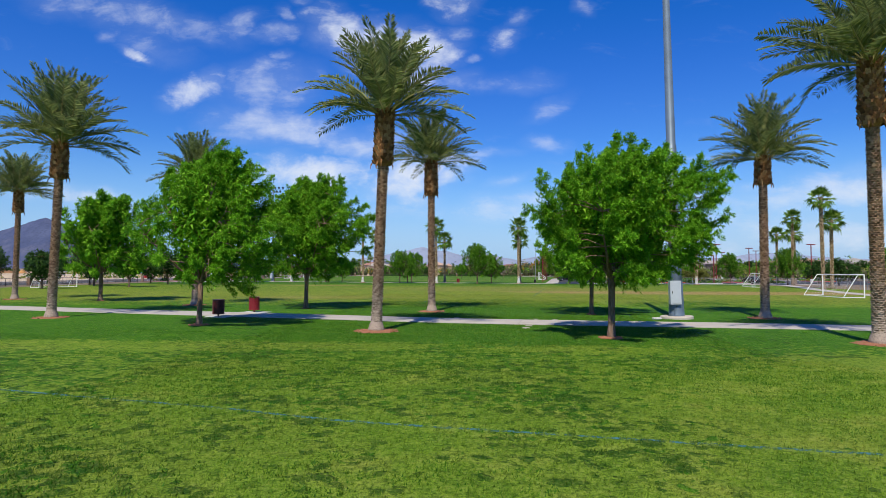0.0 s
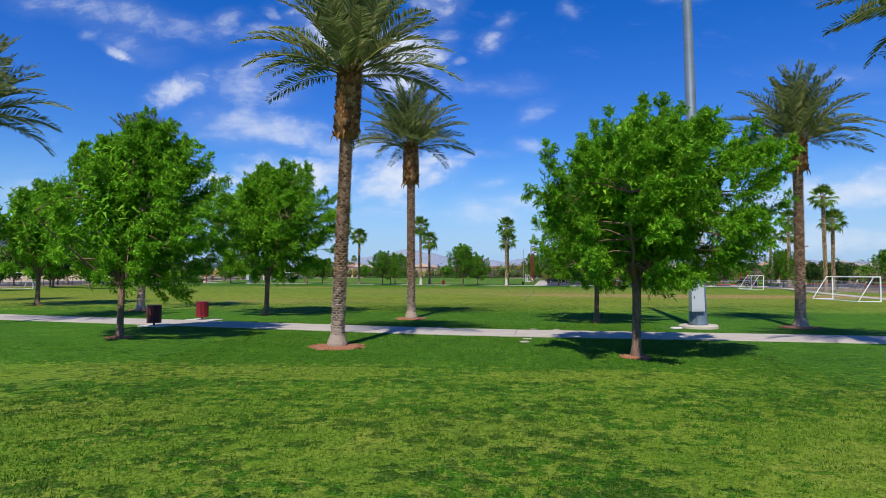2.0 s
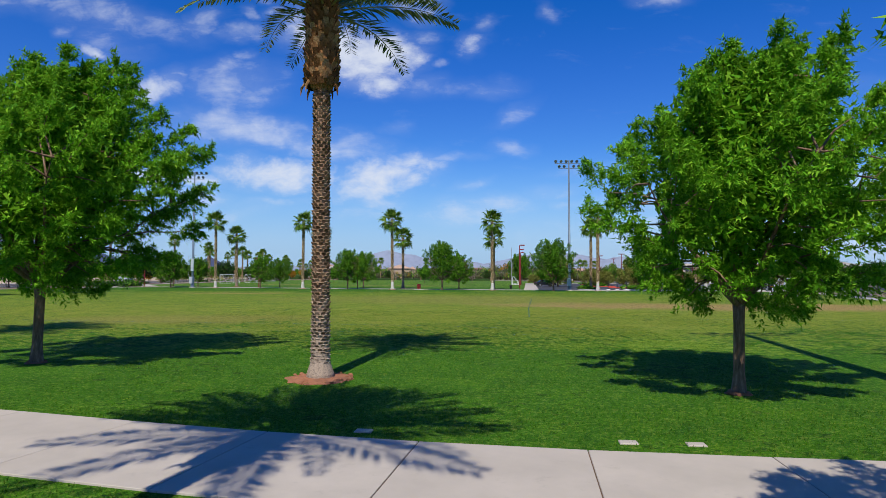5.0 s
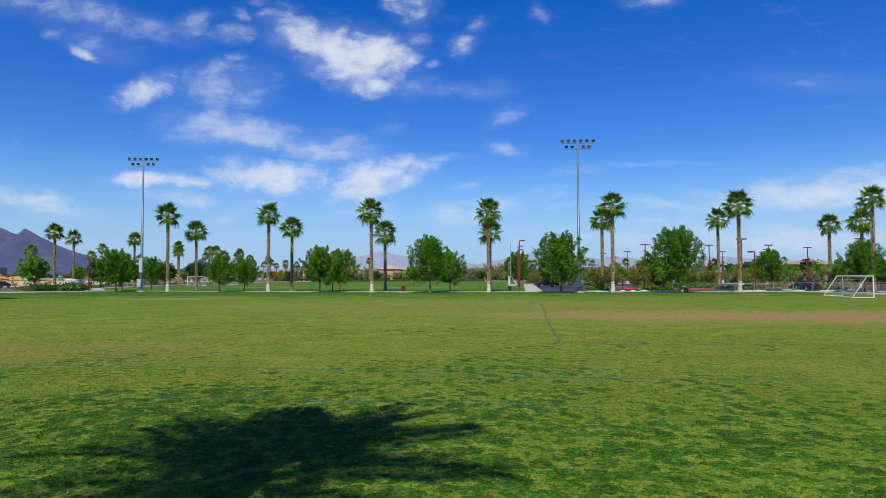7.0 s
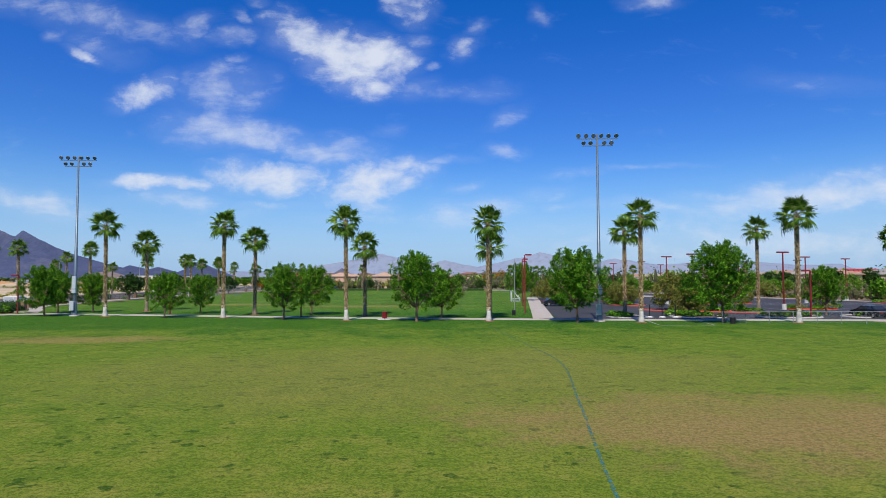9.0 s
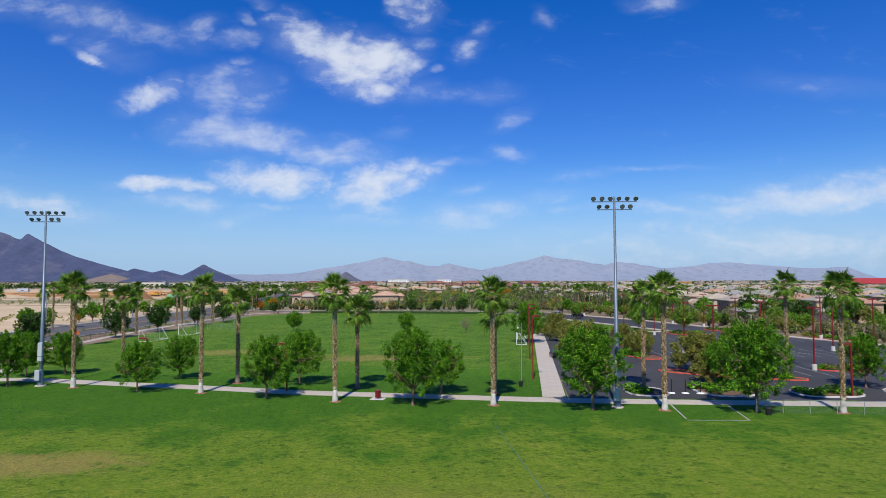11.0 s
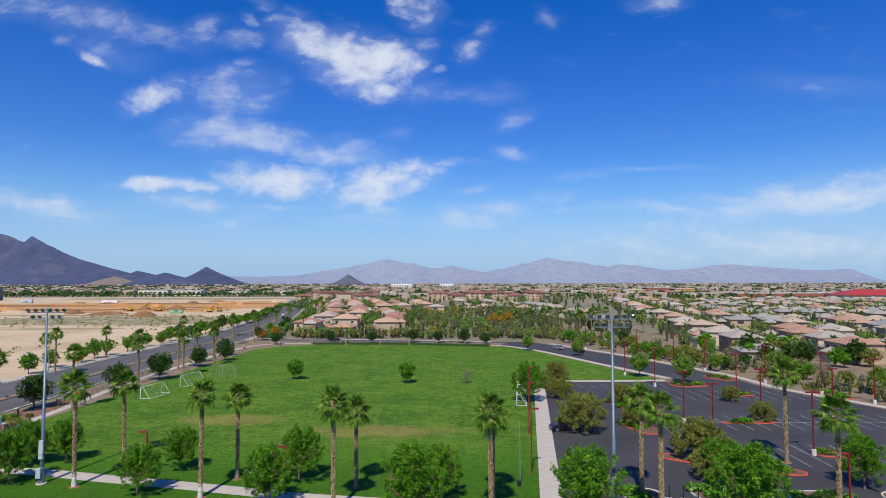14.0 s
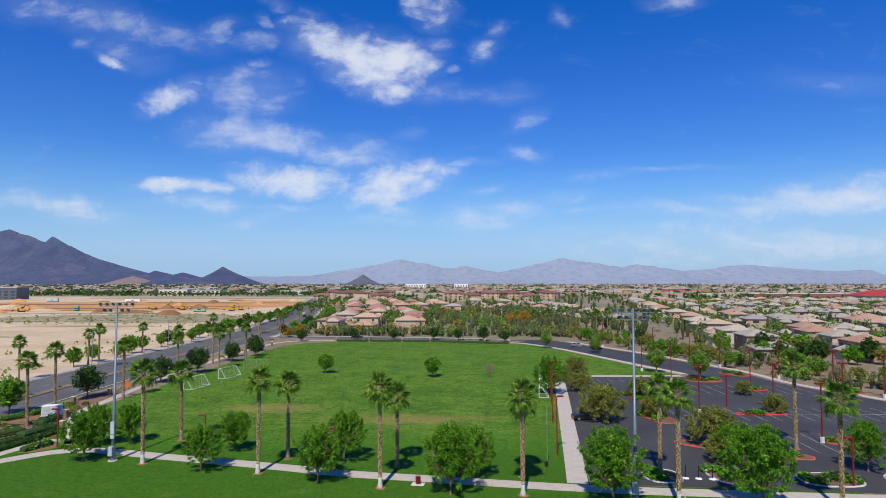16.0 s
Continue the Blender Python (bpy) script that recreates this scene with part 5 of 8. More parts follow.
ROAD_BEND = [(0, -70), (0, 60), (0, 200), (0, 300), (-1.5, 345), (-6, 390), (-14, 440), (-38, 572), (-82, 809), (-185, 1400)]
strip("avenue_east", [(x - 82.4, y) for x, y in ROAD_BEND], 4.0, -0.03, ROAD_ASPHALT, "grey asphalt avenue beside the park", "road", 12)
strip("avenue_west", [(x - 94.6, y) for x, y in ROAD_BEND], 6.0, -0.03, ROAD_ASPHALT, "grey asphalt avenue beside the building site", "road", 12)
strip("avenue_median", [(x - 87.5, y) for x, y in ROAD_BEND], 1.0, 0.10, GRAVEL, "planted gravel median of the avenue", "median", 12)
strip("avenue_walk_west", [(x - 103.0, y) for x, y in ROAD_BEND], 1.4, 0.03, CONCRETE, "pale concrete walk along the avenue", "pavement", 12)
strip("avenue_walk_east", [(x - 76.2, y) for x, y in ROAD_BEND[3:]], 1.2, 0.03, CONCRETE, "pale concrete walk along the avenue", "pavement", 12)
strip("north_road", [(-78.6, 298.5), (-56, 298), (-20, 294.5), (15, 287.5), (28, 284.5), (40, 286)], 4.5, -0.045, ROAD_ASPHALT, "grey asphalt road behind the park", "road")
strip("north_walk", [(-72, 304.8), (-56, 304.2), (-20, 300.7), (15, 293.9), (28, 290)], 1.1, 0.02, CONCRETE, "pale concrete walk before the houses", "pavement")
for k in range(30):
    y = -40 + 14 * k
    for off in (-93.2, -96.8):
        tagged(part("lane_mark", Mesh().box(-0.07, -1.6, -0.028, 0.07, 1.6, -0.024), LINE_PAINT, m=spot(off, y)), "white dashed lane mark on the avenue", "road marking", "lane marks", "structure") if y < 330 else None
strip("avenue_kerb_west", [(x - 100.8, y) for x, y in ROAD_BEND], 0.16, 0.08, PALE_CONCRETE, "pale concrete kerb of the avenue", "kerb", 12)
strip("avenue_kerb_east", [(x - 78.2, y) for x, y in ROAD_BEND], 0.16, 0.08, PALE_CONCRETE, "pale concrete kerb of the avenue", "kerb", 12)

STALL = Mesh().box(-0.055, -2.6, -0.034, 0.055, 2.6, -0.029).data("stall_line", LINE_PAINT)
LOT_LINES = tagged(part("lot_marking", Mesh().box(44, 157.0, -0.034, 84, 157.14, -0.029), LINE_PAINT), "worn white stall lines on asphalt", "road marking", kind="structure")


def stall_row(x0, y0, x1, y1, side):
    """Stall lines square to a row from one end to the other."""
    d = Vector((x1 - x0, y1 - y0, 0))
    n = int(d.length / 2.75)
    a = math.atan2(d.y, d.x)
    s = Vector((-d.y, d.x, 0)).normalized() * side
    for k in range(n + 1):
        p = Vector((x0, y0, 0)) + d.normalized() * 2.75 * k + s * 2.6
        part("stall_line", STALL, None, LOT_LINES, m=Matrix.LocRotScale(p, Euler((0, 0, a)), None))


stall_row(40, 157.2, 86, 157.2, 1)
stall_row(40, 157.0, 86, 157.0, -1)
stall_row(46, 138.4, 92, 136.0, 1)
stall_row(46, 138.2, 92, 135.8, -1)
stall_row(52, 181.6, 84, 181.6, 1)
stall_row(52, 181.4, 84, 181.4, -1)
stall_row(29.5, 195.6, 55, 195.6, -1)


def island(name, cx, cy, rx, ry, turn=0.0, red=True, soil=None):
    """A kerbed planting island."""
    mb = Mesh()
    n = 28
    c, s = math.cos(radians(turn)), math.sin(radians(turn))

    def rim(f, z):
        out = []
        for k in range(n):
            a = 2 * math.pi * k / n
            u, v = math.copysign(abs(math.cos(a)) ** 0.7, math.cos(a)) * (rx - f), math.copysign(abs(math.sin(a)) ** 0.7, math.sin(a)) * (ry - f)
            out.append((cx + u * c - v * s, cy + u * s + v * c, z))
        return out
    o, t, i, b = rim(0, -0.06), rim(0.03, 0.10), rim(0.17, 0.10), rim(0.19, 0.04)
    mb.add(o + t + i + b, [(r * n + k, r * n + (k + 1) % n, (r + 1) * n + (k + 1) % n, (r + 1) * n + k) for r in range(3) for k in range(n)])
    top = tagged(part("planting_island", mb, RED_KERB if red else PALE_CONCRETE), "planting island with a red painted kerb" if red else "planting bed with a concrete kerb", "kerb", "planting islands", "structure")
    part("island_soil", Mesh().add(rim(0.18, 0.045), [tuple(range(n))]), soil or SOIL, top)
    return top


ISLANDS = [(38.2, 172.5, 1.9, 4.6, 8, True), (35.8, 154.2, 2.1, 5.0, 12, True), (41.0, 134.0, 9.0, 1.9, -28, True), (55.5, 157.1, 4.6, 1.0, 0, True), (88, 157, 3.0, 5.5, 0, True),
           (59.0, 138.0, 3.6, 1.5, -3, True), (60.3, 194.0, 4.2, 3.2, 0, True), (72.5, 203.5, 4.0, 2.8, -60, True), (86, 181.5, 2.4, 5, 0, True), (66, 181.5, 3.2, 1.3, 0, True),
           (25.8, 122.3, 2.3, 2.6, 0, False), (34.6, 122.4, 3.0, 3.2, 10, False), (45.5, 121.2, 3.6, 2.6, 0, False), (57, 121.0, 4.6, 2.8, 0, False), (92, 135.8, 3, 5.5, 0, True)]
for isl in ISLANDS:
    island("island", *isl)

# ---- shrubs and small plants ----


def leafy_lump(mb, x, y, z, rx, ry, rz, count, leaf, rnd, slot=0):
    """Leaves spread through the shell of a lumpy mound."""
    for _ in range(count):
        a, b = rnd.uniform(0, 6.283), math.asin(rnd.uniform(-0.25, 1))
        f = rnd.uniform(0.72, 1.06) * (1 + 0.16 * math.sin(3 * a + x) + 0.12 * math.sin(5 * b + y))
        p = Vector((x + rx * f * math.cos(a) * math.cos(b), y + ry * f * math.sin(a) * math.cos(b), z + rz * f * math.sin(b)))
        d = Vector((rnd.gauss(0, 1), rnd.gauss(0, 1), rnd.gauss(0.2, 0.7))).normalized()
        n = d.cross(Vector((rnd.gauss(0, 1), rnd.gauss(0, 1), rnd.gauss(0, 1)))).normalized()
        l = leaf * rnd.uniform(0.7, 1.4)
        w = n * l * 0.38
        mb.add([p - d * l * 0.5, p + w, p + d * l * 0.5, p - w], [(0, 1, 2, 3)], slot)


def shrub_kind(seed, mat, r=0.6, h=0.7, count=100, leaf=0.24):
    rnd = random.Random(seed)
    mb = Mesh()
    leafy_lump(mb, 0, 0, h * 0.3, r, r, h * 0.8, count, leaf, rnd)
    return mb.data("shrub", mat)


SHRUBS = [shrub_kind(1, DARK_LEAF), shrub_kind(2, FAR_LEAF), shrub_kind(3, OLIVE_LEAF), shrub_kind(4, LIME_LEAF)]
SHRUB_WORDS = ["low dark green clipped shrub in gravel", "low green shrub in gravel", "low olive-green desert shrub in gravel", "low light green shrub in gravel"]


def shrub(x, y, k, s, turn, flat=1.0, z=-0.07):
    ob = new("shrub", SHRUBS[k])
    ob.matrix_basis = Matrix.LocRotScale((x, y, z), Euler((0, 0, turn)), (s, s, s * flat))
    return tagged(ob, SHRUB_WORDS[k], "shrub", "shrubs in planting beds")


rng = random.Random(5)
for cx, cy, rx, ry, turn, red in ISLANDS:
    c, s = math.cos(radians(turn)), math.sin(radians(turn))
    for _ in range(int(4 + rx * ry * (0.6 if red else 0.8))):
        u, v = rng.uniform(-0.75, 0.75) * rx, rng.uniform(-0.7, 0.7) * ry
        shrub(cx + u * c - v * s, cy + u * s + v * c, rng.choice((0, 1, 1, 2)) if red else rng.choice((1, 1, 0)), rng.uniform(1.1, 1.7), rng.uniform(0, 6), rng.uniform(0.5, 0.75), 0.03)
for _ in range(60):
    y = rng.uniform(165, 262)
    x = 90 - (y - 165) * 0.34 + rng.uniform(1, 16)
    shrub(x, y, rng.choice((0, 2, 2, 3)), rng.uniform(0.7, 1.6), rng.uniform(0, 6))
for _ in range(26):
    shrub(rng.uniform(-76.5, -69.5), rng.uniform(131, 166), rng.choice((0, 1, 2, 2)), rng.uniform(0.8, 1.5), rng.uniform(0, 6), 0.8)
for _ in range(16):
    y = rng.uniform(170, 275)
    shrub(-74 + rng.uniform(-1, 3.5), y, rng.choice((0, 1, 2)), rng.uniform(0.6, 1.2), rng.uniform(0, 6))
for _ in range(14):
    shrub(rng.uniform(-60, 18), rng.uniform(287.5, 290), rng.choice((0, 1, 2)), rng.uniform(0.6, 1.1), rng.uniform(0, 6))
for _ in range(20):
    y = rng.uniform(150, 330)
    shrub(-87.5 + rng.uniform(-.5, .5), y, rng.choice((0, 1, 2)), rng.uniform(0.5, 0.9), rng.uniform(0, 6)) if y < 330 else None


# dark green that paints the shade between hedge leaves onto a solid block
HEDGE_SHADE_CORE = simple("hedge_shade_core", (0.035, 0.075, 0.016), 0.9, vary=0.5, scale=20)


def hedge(x0, y0, x1, y1, h, w, mat, label, seed, leaf=0.22, dens=26):
    """A clipped hedge of many leaves along a line."""
    rnd = random.Random(seed)
    mb = Mesh()
    d = Vector((x1 - x0, y1 - y0, 0))
    n = max(2, int(d.length / (w * 0.7)))
    for k in range(n):
        p = Vector((x0, y0, 0)) + d * ((k + 0.5) / n)
        leafy_lump(mb, p.x + rnd.uniform(-.1, .1) * w, p.y + rnd.uniform(-.1, .1) * w, h * 0.25, w * 0.62, w * 0.62, h * rnd.uniform(0.62, 0.85), dens, leaf, rnd)
    core = Matrix.LocRotScale(((x0 + x1) / 2, (y0 + y1) / 2, 0), Euler((0, 0, math.atan2(d.y, d.x))), None)
    mb.box(-d.length / 2 - w * 0.25, -w * 0.42, -0.05, d.length / 2 + w * 0.25, w * 0.42, h * 0.72, slot=1, bevel=min(w, h) * 0.22, at=core)
    return tagged(part("hedge", mb, [mat, HEDGE_SHADE_CORE]), label, "hedge", kind="stuff")


for k, (xa, ya, xb, yb, h, w, mat) in enumerate(((-59.9, 131.2, -58.8, 134.6, 1.0, 1.3, FAR_LEAF), (-63.9, 130.8, -62.6, 136.0, 0.9, 1.2, DARK_LEAF), (-62.6, 136.4, -62.2, 142.0, 0.9, 1.2, DARK_LEAF),
                                               (-65.4, 138.4, -64.2, 144.0, 1.3, 2.2, DARK_LEAF), (-68.0, 146.0, -68.4, 150.4, 1.3, 2.0, DARK_LEAF), (-70.0, 138.8, -68.6, 141.4, 1.1, 3.0, FAR_LEAF),
                                               (-66.0, 132.6, -65.0, 136.6, 1.1, 1.6, DARK_LEAF), (-76.6, 148.6, -75.0, 152.0, 1.0, 1.4, FAR_LEAF), (-74.6, 153.4, -73.0, 161.8, 0.9, 1.2, FAR_LEAF))):
    hedge(xa, ya, xb, yb, h, w, mat, "clipped green hedge in a red mulch bed", 40 + k, 0.24, 150)
hedge(-46, 283.4, -9, 281.9, 1.1, 1.2, DARK_LEAF, "low dark green hedge along the far lawn edge", 1)
hedge(-9, 281.9, 21, 274.4, 1.1, 1.2, DARK_LEAF, "low dark green hedge along the far lawn edge", 2)
for k, ((xa, ya), (xb, yb)) in enumerate(zip(ROAD_BEND[3:8], ROAD_BEND[4:9])):
    hedge(xa - 71.5, ya + (12 if k == 0 else 0), xb - 71.5, min(yb, 640), 3.4, 5.0, LIME_LEAF if k % 2 else FAR_LEAF, "tall green hedge of shrubs along the avenue", 10 + k, 0.6, 46)

# ---- fences and pillars ----
FENCE_GREY = simple("fence_galvanised", (0.34, 0.36, 0.37), 0.5, metal=0.4, vary=0.2)
FENCE_DARK = simple("fence_dark_iron", (0.035, 0.03, 0.03), 0.5, vary=0.3)
WIRE = Mat("chain_link_wire", 0.5, 0.5, 0.4)
WIRE.colour((0.36, 0.38, 0.39))
_wt = WIRE.node("ShaderNodeBsdfTransparent")
_wm = WIRE.node("ShaderNodeMixShader")
_wave = WIRE.node("ShaderNodeTexVoronoi")
_wave.feature = "DISTANCE_TO_EDGE"
_wave.inputs["Scale"].default_value = 9.0
WIRE.link(WIRE.tc.outputs["Object"], _wave.inputs["Vector"])
WIRE.link(WIRE.range(_wave.outputs["Distance"], 0.006, 0.022, 0.0, 1.0), _wm.inputs[0])
WIRE.link(WIRE.bsdf.outputs[0], _wm.inputs[1])
WIRE.link(_wt.outputs[0], _wm.inputs[2])
WIRE.link(_wm.outputs[0], WIRE.nt.nodes["Material Output"].inputs["Surface"])


def fence(pts, height, gap, label, mat, mesh=True, bars=False):
    top = empty("fence", Matrix(), label, "fence", "park fences")
    post = Mesh().tube([(0, 0, -0.1), (0, 0, height + 0.04)], 0.035, 6).data("post", mat)
    line = smooth_line([(x, y, 0) for x, y in pts], gap)
    for p in line:
        part("post", post, None, top, m=Matrix.Translation(p))
    for z in ((height,) if mesh else (height, 0.25)):
        rail = Mesh()
        rail.tube([p + Vector((0, 0, z)) for p in line], 0.024, 5)
        part("rail", rail, mat, top)
    if mesh:
        wires = Mesh()
        wires.add([(p.x, p.y, z) for p in line for z in (0.04, height)], [(2 * i, 2 * i + 2, 2 * i + 3, 2 * i + 1) for i in range(len(line) - 1)])
        part("wire_mesh", wires, WIRE.mat, top, "chain-link wire mesh")
    if bars:
        bar = Mesh()
        for a, b in zip(line, line[1:]):
            for k in range(1, 10):
                p = a.lerp(b, k / 10)
                bar.tube([(p.x, p.y, 0.25), (p.x, p.y, height)], 0.011, 3, cap=False)
        tagged(part("bar", bar, mat, top), kind="stuff")
    return top


fence([(32.5, 111.4), (42, 110.4), (52, 109.2), (60, 108.2)], 1.25, 2.4, "low chain-link fence beside the parking lot", FENCE_GREY)
fence([(46, 46), (50, 70), (56, 96), (60, 108)], 1.35, 2.4, "low chain-link fence along the playing field", FENCE_GREY)
fence([(-69.6, 168), (-71.0, 180), (-72.8, 198), (-73.0, 214)], 1.15, 2.5, "low dark iron fence along the avenue", FENCE_DARK, False, True)
fence([(-66, 215), (-64, 236), (-62.5, 262)], 1.3, 2.5, "low chain-link fence beside the far lawn", FENCE_GREY)
fence([(-72, 40), (-72, 80), (-71.5, 120)], 1.2, 2.5, "low dark iron fence along the avenue", FENCE_DARK, False, True)
slab_path("field_walk", [(33, 30), (39, 56), (44, 76), (51, 96), (55, 109)], 1.8, 2.4, "pale concrete walk along the playing field")
PILLAR = simple("brown_stone_pillar", (0.26, 0.16, 0.10), 0.85, vary=0.4, scale=8)


def pillar(x, y, s=1.0):
    top = empty("stone_pillar", spot(x, y, 0, 0, s), "brown stone fence pillar with a flat cap", "pillar", "stone pillars")
    for k in range(6):
        part("stone_course", Mesh().box(-0.30, -0.30, 0.22 * k, 0.30, 0.30, 0.22 * k + 0.205, bevel=0.02), PILLAR, top)
    part("cap", Mesh().box(-0.36, -0.36, 1.32, 0.36, 0.36, 1.44, bevel=0.03), PALE_CONCRETE, top)


for x, y in ((-46, 283.0), (-33, 282.6), (-20, 282.0), (-9, 281.6), (1.5, 280.0), (12, 277.2), (21, 274.0), (-57, 278), (-66.8, 268), (-62.8, 143.6), (-67.6, 151.8), (-73.7, 163.4), (-71.6, 172.1), (-73.2, 200), (-68, 243), (-72, 60), (-72, 90)):
    pillar(x, y)


BLOCKS = simple("tan_block_wall", (0.40, 0.30, 0.21), 0.9, vary=0.25, scale=3)
garden_wall = tagged(part("block_wall", Mesh().box(-0.1, -34, -0.2, 0.1, 34, 0.1), BLOCKS, m=spot(87.6, 232, 0, 18.8)), "tan concrete block wall before the houses", "garden wall", kind="structure")
panel = Mesh().box(-0.09, -1.95, 0.0, 0.09, 1.95, 1.75, bevel=0.03).data("wall_panel", BLOCKS)
for k in range(17):
    part("wall_panel", panel, None, garden_wall, m=Matrix.Translation((0, -32 + 4 * k, 0.1)))


# ---- goals ----
def goal(x, y, turn, label, w=5.5, h=2.13, d=1.9):
    """A portable goal frame: posts, crossbar, back stays and ground bars."""
    top = empty("football_goal", spot(x, y, 0, turn), label, "football goal", "football goals")
    for sx in (-w / 2, w / 2):
        part("post", Mesh().tube([(sx, 0, 0), (sx, 0, h)], 0.055, 8), WHITE_PAINT, top)
        part("stay", Mesh().tube([(sx, 0.55, h), (sx, d, 0.04)], 0.035, 6), WHITE_PAINT, top)
        part("top_bar", Mesh().tube([(sx, 0, h), (sx, 0.55, h)], 0.035, 6), WHITE_PAINT, top)
        part("ground_bar", Mesh().tube([(sx, 0, 0.04), (sx, d, 0.04)], 0.035, 6), WHITE_PAINT, top)
    part("crossbar", Mesh().tube([(-w / 2, 0, h), (w / 2, 0, h)], 0.055, 8), WHITE_PAINT, top)
    part("back_bar", Mesh().tube([(-w / 2, d, 0.04), (w / 2, d, 0.04)], 0.035, 6), WHITE_PAINT, top)
    net = Mesh()
    for k in range(12):
        sx = -w / 2 + w * k / 11
        net.tube([(sx, 0.55, h), (sx, d, 0.05)], 0.0035, 3, cap=False)
    for k in range(1, 6):
        t = k / 6
        net.tube([(-w / 2, 0.55 + (d - 0.55) * t, h * (1 - t)), (w / 2, 0.55 + (d - 0.55) * t, h * (1 - t))], 0.0035, 3, cap=False)
    tagged(part("net", net, WHITE_PAINT, top, "thin white net"), kind="stuff")


goal(-58.6, 182.4, -101, "white football goal at the far lawn's edge", 6.6, 2.3, 2.1)
goal(-56.6, 196.9, -101, "white football goal at the far lawn's edge", 6.9, 2.3, 2.1)
goal(18.0, 173.5, -98, "white football goal beside the side walk", 4.5)
goal(19.6, 184.5, -98, "white football goal beside the side walk", 4.5)
goal(35.2, 57.8, 90, "white football goal at the playing field's edge", 6.6, 2.15)
goal(44.6, 95.0, 78, "white football goal at the playing field's edge", 6.6, 2.15)
goal(-60, 80, 70, "white football goal at the playing field's edge", 5.5, 2.2)


# ---- cabinet, sign and back fence by the avenue ----
cabinet = empty("utility_cabinet", spot(-71.2, 153.6, 0.0, 20, 1.35), "white metal utility cabinet beside the walk", "utility cabinet")
part("body", Mesh().box(-1.1, -0.5, 0.08, 1.1, 0.5, 1.35, bevel=0.04), WHITE_PAINT, cabinet)
part("plinth", Mesh().box(-1.2, -0.6, -0.05, 1.2, 0.6, 0.08), PALE_CONCRETE, cabinet)
for sx in (-0.55, 0.55):
    leaf_door = part("door", Mesh().box(sx - 0.5, -0.53, 0.15, sx + 0.5, -0.505, 1.28, bevel=0.008), GREY_BOX, cabinet)
    part("handle", Mesh().box(sx - 0.03, -0.56, 0.65, sx + 0.03, -0.532, 0.80, bevel=0.004), BLACK, leaf_door)
SIGN_ORANGE = simple("orange_sign_sheet", (0.62, 0.13, 0.03), 0.5, vary=0.1)
sign = empty("road_sign", spot(-67.7, 171.5, 0.0, 8), "orange diamond road works sign on a post", "road sign")
part("post", Mesh().tube([(0, 0, -0.1), (0, 0, 2.6)], 0.035, 6), FENCE_GREY, sign)
part("plate", Mesh().box(-0.6, -0.02, -0.6, 0.6, 0.02, 0.6, bevel=0.006, at=Matrix.LocRotScale((0, -0.05, 2.4), Euler((0, radians(45), 0)), None)), SIGN_ORANGE, sign)
fence([(-55.6, 206.5), (-52.3, 206.7), (-48.9, 206.9)], 2.9, 3.3, "tall chain-link back fence on the far lawn", FENCE_GREY)


# ---- red lamps, bollards ----
def path_lamp(x, y, h, turn, label, heads=1):
    top = empty("red_street_lamp", spot(x, y, 0, turn), label, "street lamp", "red street lamps")
    z0 = 0.0
    if heads == 2:
        part("footing", Mesh().tube([(0, 0, -0.1), (0, 0, 0.72), (0, 0, 0.78)], [0.33, 0.31, 0.27], 14), PALE_CONCRETE, top, "round concrete footing")
        z0 = 0.78
    else:
        part("base_plate", Mesh().box(-0.17, -0.17, 0, 0.17, 0.17, 0.05, bevel=0.01), RED_METAL, top)
    part("pole", Mesh().box(-0.075, -0.075, z0, 0.075, 0.075, h, bevel=0.01), RED_METAL, top)
    for k in range(heads):
        sgn = 1 if k == 0 else -1
        head = part("lamp_head", Mesh().box(min(0.1 * sgn, 0.95 * sgn), -0.19, h - 0.06, max(0.1 * sgn, 0.95 * sgn), 0.19, h + 0.14, bevel=0.04), RED_METAL, top)
        part("lens", Mesh().box(min(0.2 * sgn, 0.85 * sgn), -0.14, h - 0.075, max(0.2 * sgn, 0.85 * sgn), 0.14, h - 0.062), LENS, head)
        part("arm", Mesh().box(min(0.07 * sgn, 0.12 * sgn), -0.05, h - 0.02, max(0.07 * sgn, 0.12 * sgn), 0.05, h + 0.10), RED_METAL, top)


path_lamp(-34.1, 130.4, 5.3, 180, "short red square lamp beside the row walk")
path_lamp(-14.8, 123.5, 5.3, 180, "short red square lamp beside the row walk")
path_lamp(46.8, 118.9, 5.6, 180, "short red square lamp beside the row walk")
path_lamp(-57, 133.8, 5.3, 180, "short red square lamp beside the row walk")
path_lamp(14.4, 130.6, 8.0, 0, "tall red square lamp beside the side walk")
path_lamp(16.9, 149.8, 8.0, 0, "tall red square lamp beside the side walk")
path_lamp(19.3, 166.0, 8.0, 0, "tall red square lamp beside the side walk")
for x, y in ((54.8, 138.0), (44.0, 145.0), (44.4, 156.9), (59.0, 159.5), (52.0, 192.0), (65.2, 180.8), (83.6, 181.4), (72, 160), (50, 208), (88, 172), (76, 138), (69.6, 226), (73.6, 215), (79.5, 196), (64.5, 243), (54, 266)):
    path_lamp(x, y, 8.6, 8, "tall red twin lamp on a concrete footing in the lot", 2)


def bollard(x, y):
    top = empty("sign_bollard", spot(x, y, -0.03), "black bollard post on a white rubber foot", "bollard", "bollards at the lot entry")
    part("post", Mesh().tube([(0, 0, 0.08), (0, 0, 1.55)], 0.055, 8), BLACK, top)
    part("foot", Mesh().tube([(0, 0, 0), (0, 0, 0.06), (0, 0, 0.12)], [0.42, 0.38, 0.1], 14), WHITE_PAINT, top)


